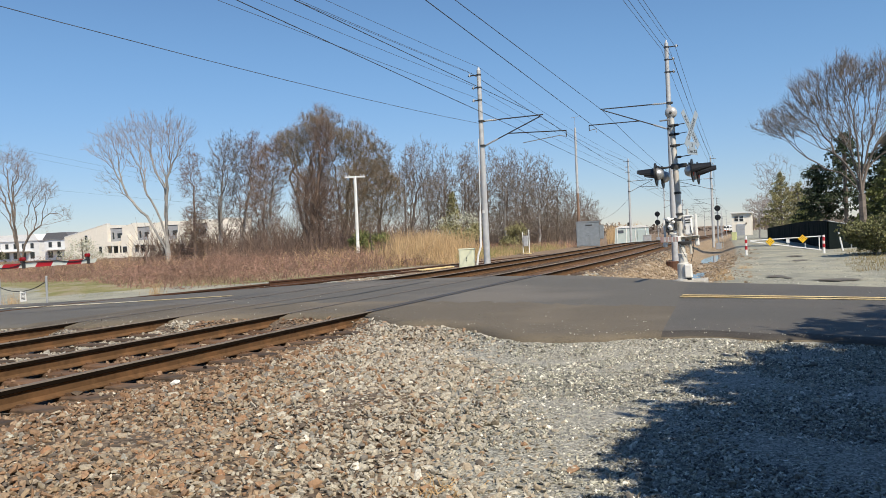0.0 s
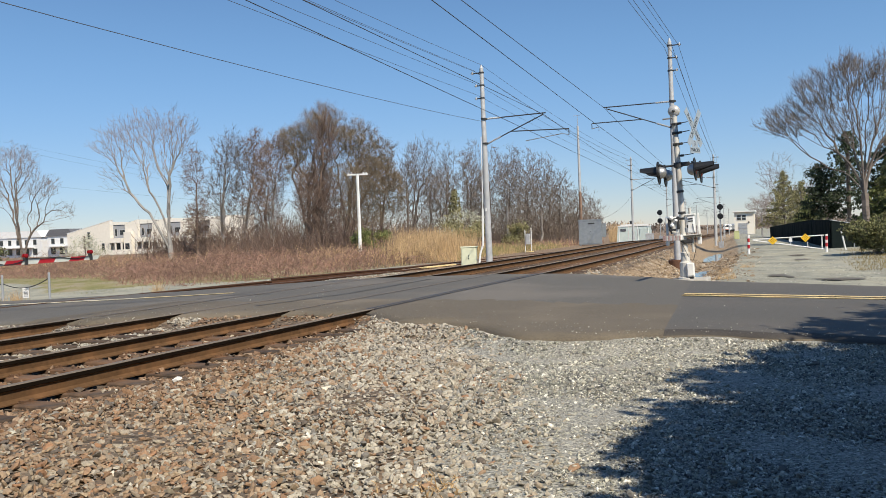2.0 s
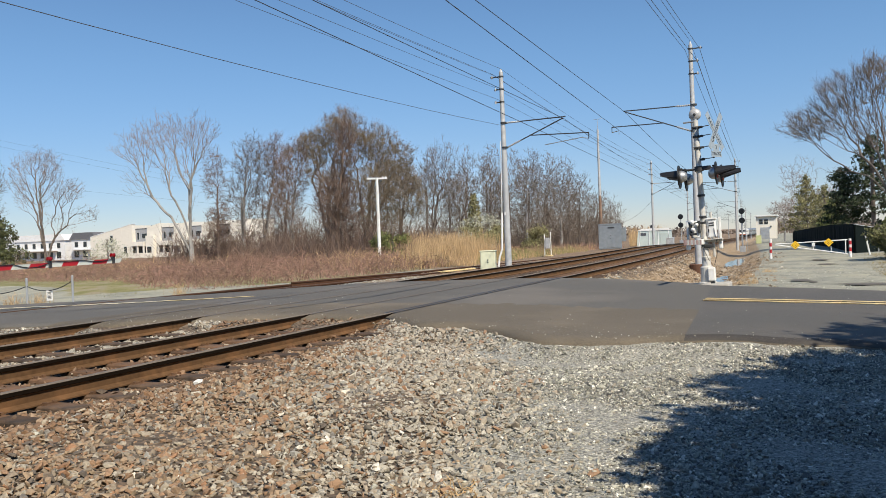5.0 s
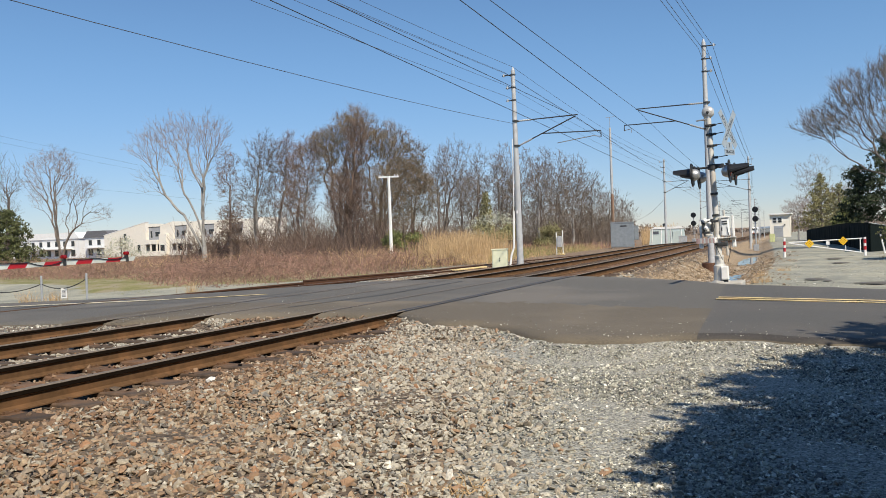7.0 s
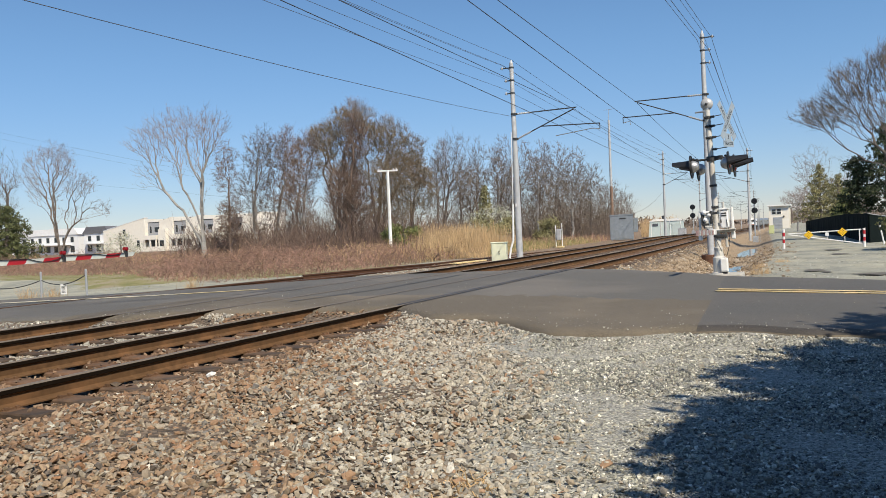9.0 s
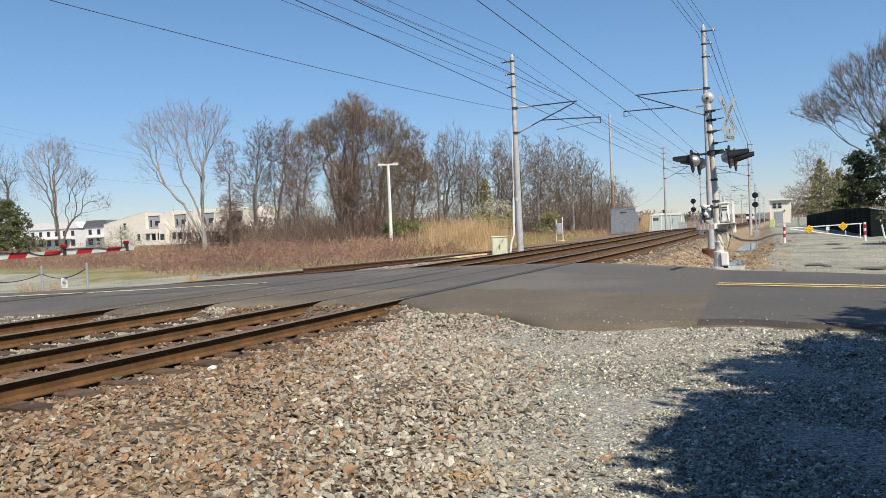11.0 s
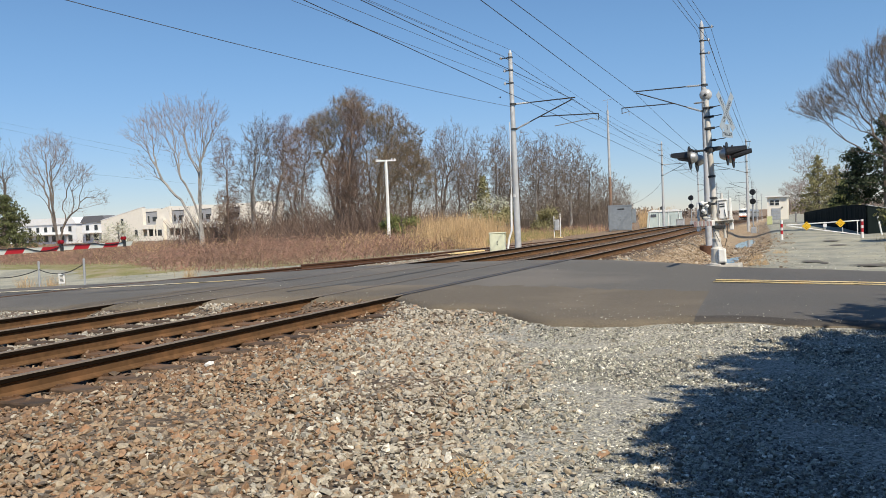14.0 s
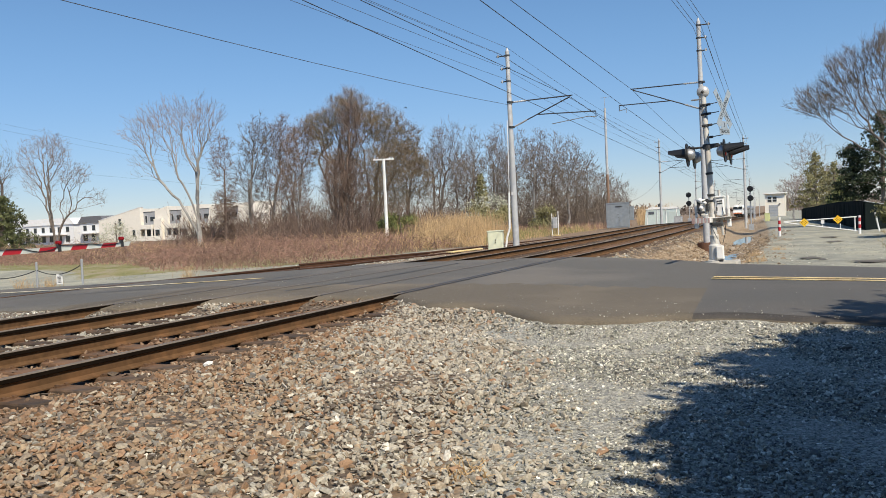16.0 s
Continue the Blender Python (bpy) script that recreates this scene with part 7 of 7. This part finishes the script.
def stones(points, sizes, seed, fine=False):
    """Angular stones, each a broken, flattened lump lying at its point; the fine ones have fewer faces."""
    rng = np.random.default_rng(seed)
    n = len(points)
    base, faces = (CHIP, CHIP_F) if fine else (LUMP, LUMP_F)
    m = len(base)
    v = base[None] * rng.uniform(0.78, 1.12, (n, m, 1)) + rng.normal(0, 0.11, (n, m, 3))
    # broken faces: the lump is cut flat on two sides
    for _ in range(2 if not fine else 0):
        d = rng.normal(0, 1, (n, 3))
        d /= np.linalg.norm(d, axis=1, keepdims=True)
        over = np.maximum(np.einsum("nkj,nj->nk", v, d) - 0.5, 0)
        v -= over[:, :, None] * d[:, None]
    v[:, :, 2] = np.clip(v[:, :, 2], -0.5, 0.62)
    v = v * np.stack([rng.uniform(1.0, 1.5, n), rng.uniform(0.75, 1.1, n), rng.uniform(0.4, 0.85, n)], 1)[:, None]
    q = rng.normal(0, 1, (n, 4)) * np.array([1.0, 0.36, 0.36, 1.2])
    q /= np.linalg.norm(q, axis=1, keepdims=True)
    w, x, y, z = q.T
    R = np.stack([np.stack([1 - 2 * (y * y + z * z), 2 * (x * y - z * w), 2 * (x * z + y * w)], 1), np.stack([2 * (x * y + z * w), 1 - 2 * (x * x + z * z), 2 * (y * z - x * w)], 1),
                  np.stack([2 * (x * z - y * w), 2 * (y * z + x * w), 1 - 2 * (x * x + y * y)], 1)], 1)
    v = np.einsum("nij,nkj->nki", R, v) * sizes[:, None, None] + points[:, None]
    f = faces[None] + (np.arange(n) * m)[:, None, None]
    return v.reshape(-1, 3), f.reshape(-1, 3)


def on_road(x, y):
    return (y > np.interp(x, *np.array(ROAD_NEAR).T) - 0.05) & (y < np.interp(x, *np.array(ROAD_FAR).T))


def seen_ground(x, y):
    """The ground before the lens, with some room to spare."""
    a = np.degrees(np.arctan2(x, y))
    return (a > -60) & (a < 11) & (np.hypot(x, y) > 3.3)


def brown_zone(x, y):
    """Share of coarse brown ballast against grey crushed stone on the near side."""
    return np.where(x < -11.9, 0.12, 1) * np.clip(0.5 - (x + 2.1 + 0.44 * (y - 6)) / 1.1, 0.005, 1)


_rng = np.random.default_rng(15)
_p = scatter(150000, 16, lambda x, y: seen_ground(x, y) & ~on_road(x, y) & (y < 13.5) & (x > -15.2), -15.2, 2.2, 2.2, 13.4)
_k = _rng.random(len(_p)) < brown_zone(_p[:, 0], _p[:, 1])
_far = np.hypot(_p[:, 0], _p[:, 1])
_bed = (np.abs(_p[:, 0] + 9.25) < 3.1)
_by_rail = np.min([np.abs(_p[:, 0] - r) for r in TRACK_1 + TRACK_2], axis=0) < 0.105
_on_tie = (np.abs((_p[:, 1] + 3.28) % 0.56 - 0.28) < 0.125) & ((np.abs(_p[:, 0] + 7.515) < 1.27) | (np.abs(_p[:, 0] + 11.0) < 1.2))
_keep = _k & ~_by_rail & (_rng.random(len(_p)) < np.where(_on_tie, 0.03, np.where((np.abs(_p[:, 0] + 7.515) < 0.75) | (np.abs(_p[:, 0] + 11.0) < 0.75), 0.4, 0.85)))
_b, _far, _bed, _on_tie = _p[_keep], _far[_keep], _bed[_keep], _on_tie[_keep]
_b[:, 2] += np.where(_on_tie, 0.062, np.where(_bed, 0.008, 0.010)) + _rng.normal(0, 0.006, len(_b))
_sz = _rng.lognormal(math.log(0.023), 0.36, len(_b)).clip(0.01, 0.05)
_near = _far < 8.2
_mid = _rng.random(len(_b)) < np.clip((_b[:, 0] + 5.0 + 0.5 * (_b[:, 1] - 6)) / 1.7, 0.1, 0.95) * (_b[:, 0] > -6.4)
_mid |= _b[:, 0] < -9.6
_sz *= np.where(_mid, 0.88, 1)
_rusty = ~_mid & (_rng.random(len(_b)) < np.clip((-5.2 - _b[:, 0]) / 0.9, 0, 0.85))
for _sel, _m, _l, _s in ((_rusty, "stone_rusty", "ballast stones stained with rust beside the rails", 35), (~_mid & ~_rusty, "stone_brown", "loose angular ballast stones in browns and greys", 17), (_mid, "stone_mid", "loose angular grey and tan ballast stones", 33)):
    stuff("ballast_stones", *stones(_b[_near & _sel], _sz[_near & _sel], _s), _m, _l, "stones")
    stuff("ballast_stones", *stones(_b[~_near & _sel], _sz[~_near & _sel] * 1.08, _s + 1, True), _m, _l, "stones")
_g = scatter(110000, 18, lambda x, y: seen_ground(x, y) & ~on_road(x, y) & (y < 12.6), -6.5, 2.0, 3.0, 12.4)
_k = _rng.random(len(_g)) > brown_zone(_g[:, 0], _g[:, 1]) * 0.95
_g = _g[_k]
_g[:, 2] += 0.004
_sz = _rng.lognormal(math.log(0.0092), 0.4, len(_g)).clip(0.0055, 0.03)
stuff("crushed_stone", *stones(_g, _sz, 19, True), "stone_grey", "fine pale grey crushed stone", "stones")
_e = scatter(15000, 20, lambda x, y: ~on_road(x, y) & (y > 22.0) & (x - np.interp(y, *BX) > -7 - 0.5) & (x - np.interp(y, *BX) < -2.0), -9, -1.5, 21.5, 50)
_sz = _rng.lognormal(math.log(0.026), 0.5, len(_e)).clip(0.01, 0.11)
stuff("bank_stones", *stones(_e, _sz, 21, True), "stone_tan", "brown stones on the embankment beyond the road", "stones")
_e = scatter(10000, 22, lambda x, y: ~on_road(x, y) & (np.abs(x - np.interp(y, *BX) + 10.2) < 6.8), -19, -6, 21.5, 52)
_sz = _rng.lognormal(math.log(0.03), 0.3, len(_e)).clip(0.015, 0.07)
_e[:, 2] -= 0.015
stuff("far_ballast_stones", *stones(_e, _sz, 23, True), "stone_brown", "ballast stones between the rails beyond the road", "stones")
_e = scatter(9000, 24, on_road, -12, 3, 10.5, 19)
_e = _e[_rng.random(len(_e)) < np.maximum(np.exp(-(_e[:, 1] - 11) * 1.1) * 0.6, 0.03)]
_e[:, 2] = [road_z(x) + 0.006 for x in _e[:, 0]]
stuff("strewn_stones", *stones(_e, _rng.uniform(0.004, 0.010, len(_e)), 25, True), "stone_grey", "grey grit strewn over the edge of the road", "stones")
_e = scatter(5000, 120, lambda x, y: (x - np.interp(y, *BX) > -3.2) & (x - np.interp(y, *BX) < -1.2 + 0.5 * np.sin(y * 0.9)) & (y > 23.5), -6, 0.5, 23.5, 60)
stuff("ditch_stones", *stones(_e, _rng.lognormal(math.log(0.02), 0.5, len(_e)).clip(0.008, 0.08), 121, True), "stone_tan", "brown stones along the ditch", "stones")
_e = scatter(3500, 122, lambda x, y: ~on_road(x, y) & (y < 26.5 + 0.6 * np.sin(x * 3)), -7.0, -4.6, 22.8, 27)
stuff("pale_stones", *stones(_e, _rng.uniform(0.012, 0.03, len(_e)), 123, True), "stone_grey", "grey crushed stone at the foot of the bank", "stones")
_e = scatter(4500, 124, lambda x, y: (x - np.interp(y, *BX) > -1.6) & ~on_road(x, y), -3, 3.5, 20.3, 40)
stuff("lot_gravel", *stones(_e, _rng.uniform(0.006, 0.018, len(_e)), 125, True), "stone_grey", "loose grey gravel on the lot", "stones")
# pale verge of crushed stone before the siding
_e = scatter(5000, 26, lambda x, y: ~on_road(x, y) & (x - np.interp(y, *BX) < -13.6), -19, -13, 18, 30)
stuff("pale_stones", *stones(_e, _rng.uniform(0.012, 0.035, len(_e)), 27, True), "stone_grey", "pale crushed stone beside the siding", "stones")
_e = scatter(4500, 28, lambda x, y: ~on_road(x, y) & (x < -12.6), -18, -12.6, 8.5, 11.6)
stuff("pale_stones", *stones(_e, _rng.uniform(0.01, 0.03, len(_e)), 29, True), "stone_grey", "pale crushed stone beside the rails", "stones")

# single larger stones that lie nearest
_rng = np.random.default_rng(30)
for _i in range(8):
    _v, _f = stones(np.zeros((1, 3)), np.array([1.0]), 200 + _i)
    M["lump%d" % _i] = array_mesh("stone", _v, _f, M["stone_brown"])
_pts = scatter(3000, 31, lambda x, y: seen_ground(x, y) & (y > 3.4) & (y < 8.5) & (x > -5.9) & (x < -2.6), -5.9, -2.6, 3.4, 8.5)[:290]
for _i, (_x, _y, _z) in enumerate(_pts):
    _ob = new("stone", M["lump%d" % (_i % 8)])
    _s = float(_rng.uniform(0.026, 0.038))
    _ob.matrix_basis = Matrix.LocRotScale((_x, _y, _z + 0.03), Euler((_rng.uniform(-0.4, 0.4), _rng.uniform(-0.4, 0.4), _rng.uniform(0, 6.28))), (_s, _s, _s))
    _ob.parent = ground
_ws = new("pale_stone", M["lump3"].copy())
_ws.data.materials[0] = M["white"]
_ws.matrix_basis = Matrix.LocRotScale((-6.0, 6.7, ground_z(-6.0, 6.7) + 0.04), Euler((0.2, 0.1, 0.5)), (0.06, 0.05, 0.05))
tagged(_ws, "single white stone on the ballast", "stone")


# ---------------------------------------------------------------- train
def rail_car(name, length, label, front=False):
    """A passenger car, or the leading car with its cab, centred over the rails, nose towards -y."""
    c = thing(name, (0, 0, 0), label, "train", "approaching train")
    w, h, L = 1.5, 4.05, length / 2
    roof = [(-w, 0.95), (-w, 3.3), (-w * 0.86, 3.75), (-w * 0.5, h), (w * 0.5, h), (w * 0.86, 3.75), (w, 3.3), (w, 0.95)]
    part("body", Shape().prism(roof, (0, L, 0), (1, 0, 0), (0, 0, 1), 2 * L), M["train_white" if front else "train_silver"], c)
    part("underframe", Shape().box((0, 0, 0.75), (2.5, length - 3, 0.55), bevel=0.05), M["black"], c)
    for s in (-1, 1):
        for k in (-1, 1):
            for e in (-1, 1):
                part("wheel", Shape().lathe((k * 0.76, s * (L - 3.6) + e * 1.25, 0.46), (1, 0, 0), [(-0.06, 0.46), (0.06, 0.46), (0.07, 0.2)], 14), M["dark_steel"], c)
        part("bogie", Shape().box((0, s * (L - 3.6), 0.6), (2.2, 3.4, 0.35), bevel=0.05), M["black"], c)
        for i in range(8):
            y = -L + 3.0 + i * (length - 6) / 7
            part("window", Shape().box((s * (w + 0.006), y, 2.6), (0.03, 1.5, 0.75)), M["glass"], c)
    if front:
        part("cab_front", Shape().prism([(-1.46, 1.0), (1.46, 1.0), (1.46, 2.55), (-1.46, 2.55)], (0, -L, 0), (1, 0, 0), (0, 0, 1), 0.35), M["train_white"], c, "white cab front")
        for x in (-0.72, 0.72):
            part("windscreen", Shape().box((x, -L - 0.36, 2.95), (1.38, 0.3, 0.8), bevel=0.01), M["glass"], c)
            part("headlight", Shape().lathe((x * 0.9, -L - 0.35, 1.75), (0, -1, 0), [(0, 0.14), (0.05, 0.14), (0.06, 0.0)], 12), M["headlight"], c)
        part("top_headlight", Shape().lathe((0, -L - 0.35, 3.6), (0, -1, 0), [(0, 0.16), (0.05, 0.16), (0.06, 0.0)], 12), M["headlight"], c)
        part("warning_stripe", Shape().box((0, -L - 0.36, 1.2), (2.8, 0.03, 0.35)), M["orange"], c)
        part("coupler", Shape().box((0, -L - 0.55, 0.9), (0.35, 0.6, 0.3), bevel=0.03), M["black"], c)
        part("pantograph", Shape().tube((-0.6, 4, h), (0.2, 5.2, h + 0.9), 0.04, n=6).tube((0.2, 5.2, h + 0.9), (-0.3, 4.0, h + 1.6), 0.04, n=6).tube((-0.9, 4.0, h + 1.62), (0.9, 4.0, h + 1.62), 0.05, n=6), M["dark_steel"], c)
    return c


CAR = 25.0
train = [rail_car("lead_rail_car", CAR, "approaching silver train car with a white cab front", True)] + [rail_car("rail_car", CAR, "silver passenger car of the approaching train") for _ in range(4)]


def bird():
    b = thing("bird", (0, 0, 0), "small dark bird in flight above the trees", "bird")
    part("body", Shape().lathe((0, -0.2, 0), (0, 1, 0), [(0, 0.01), (0.08, 0.05), (0.2, 0.06), (0.3, 0.03), (0.4, 0.04)], 8), M["black"], b)
    pair = []
    for s in (-1, 1):
        out = [(0.0, -0.09), (0.2 * s, -0.1), (0.44 * s, 0.02), (0.2 * s, 0.06), (0.0, 0.1)]
        pair.append(part("wing", Shape().prism(out if s > 0 else out[::-1], (0, 0, 0.01), (1, 0, 0), (0, 1, 0), 0.012), M["black"], b))
    return b, pair


flyer, wing_pair = bird()


# ---------------------------------------------------------------- what moves
def on_track(y):
    """Pose of a car whose middle stands at y over the second track."""
    def p(q):
        return Vector((-11.0 + bend(q), q, grade(q)))
    a, b = p(y - 8), p(y + 8)
    d = b - a
    return Matrix.Translation((a + b) / 2) @ Matrix.Rotation(math.atan2(-d.x, d.y), 4, "Z") @ Matrix.Rotation(math.atan2(d.z, d.y), 4, "X")


def motions():
    for i, car in enumerate(train):
        walk(car, [(t, on_track(477 - 12.0 * t + CAR / 2 + i * (CAR + 0.7))) for t in (0, 2, 4, 6, 8, 10, 12, 14, 16)])
    walk(flyer, [(0, pose(90, 160, 32, 0, 0, 70)), (6, pose(60, 145, 28, 0, 0, 75)), (10, pose(30, 125, 23, 0, 0, 80)), (12.5, pose(-18, 114, 19.6, 0, 0, 88))] + [(t, pose(62.9 - 7.49 * t, 110, 20.5 - 0.117 * t, 0, 0, 90)) for t in (14, 15, 16)])
    for s, w in zip((-1, 1), wing_pair):
        walk(w, [(k * 0.2, pose(0, 0, 0, 0, s * (-25 if k % 2 else 20))) for k in range(81)])


motions()
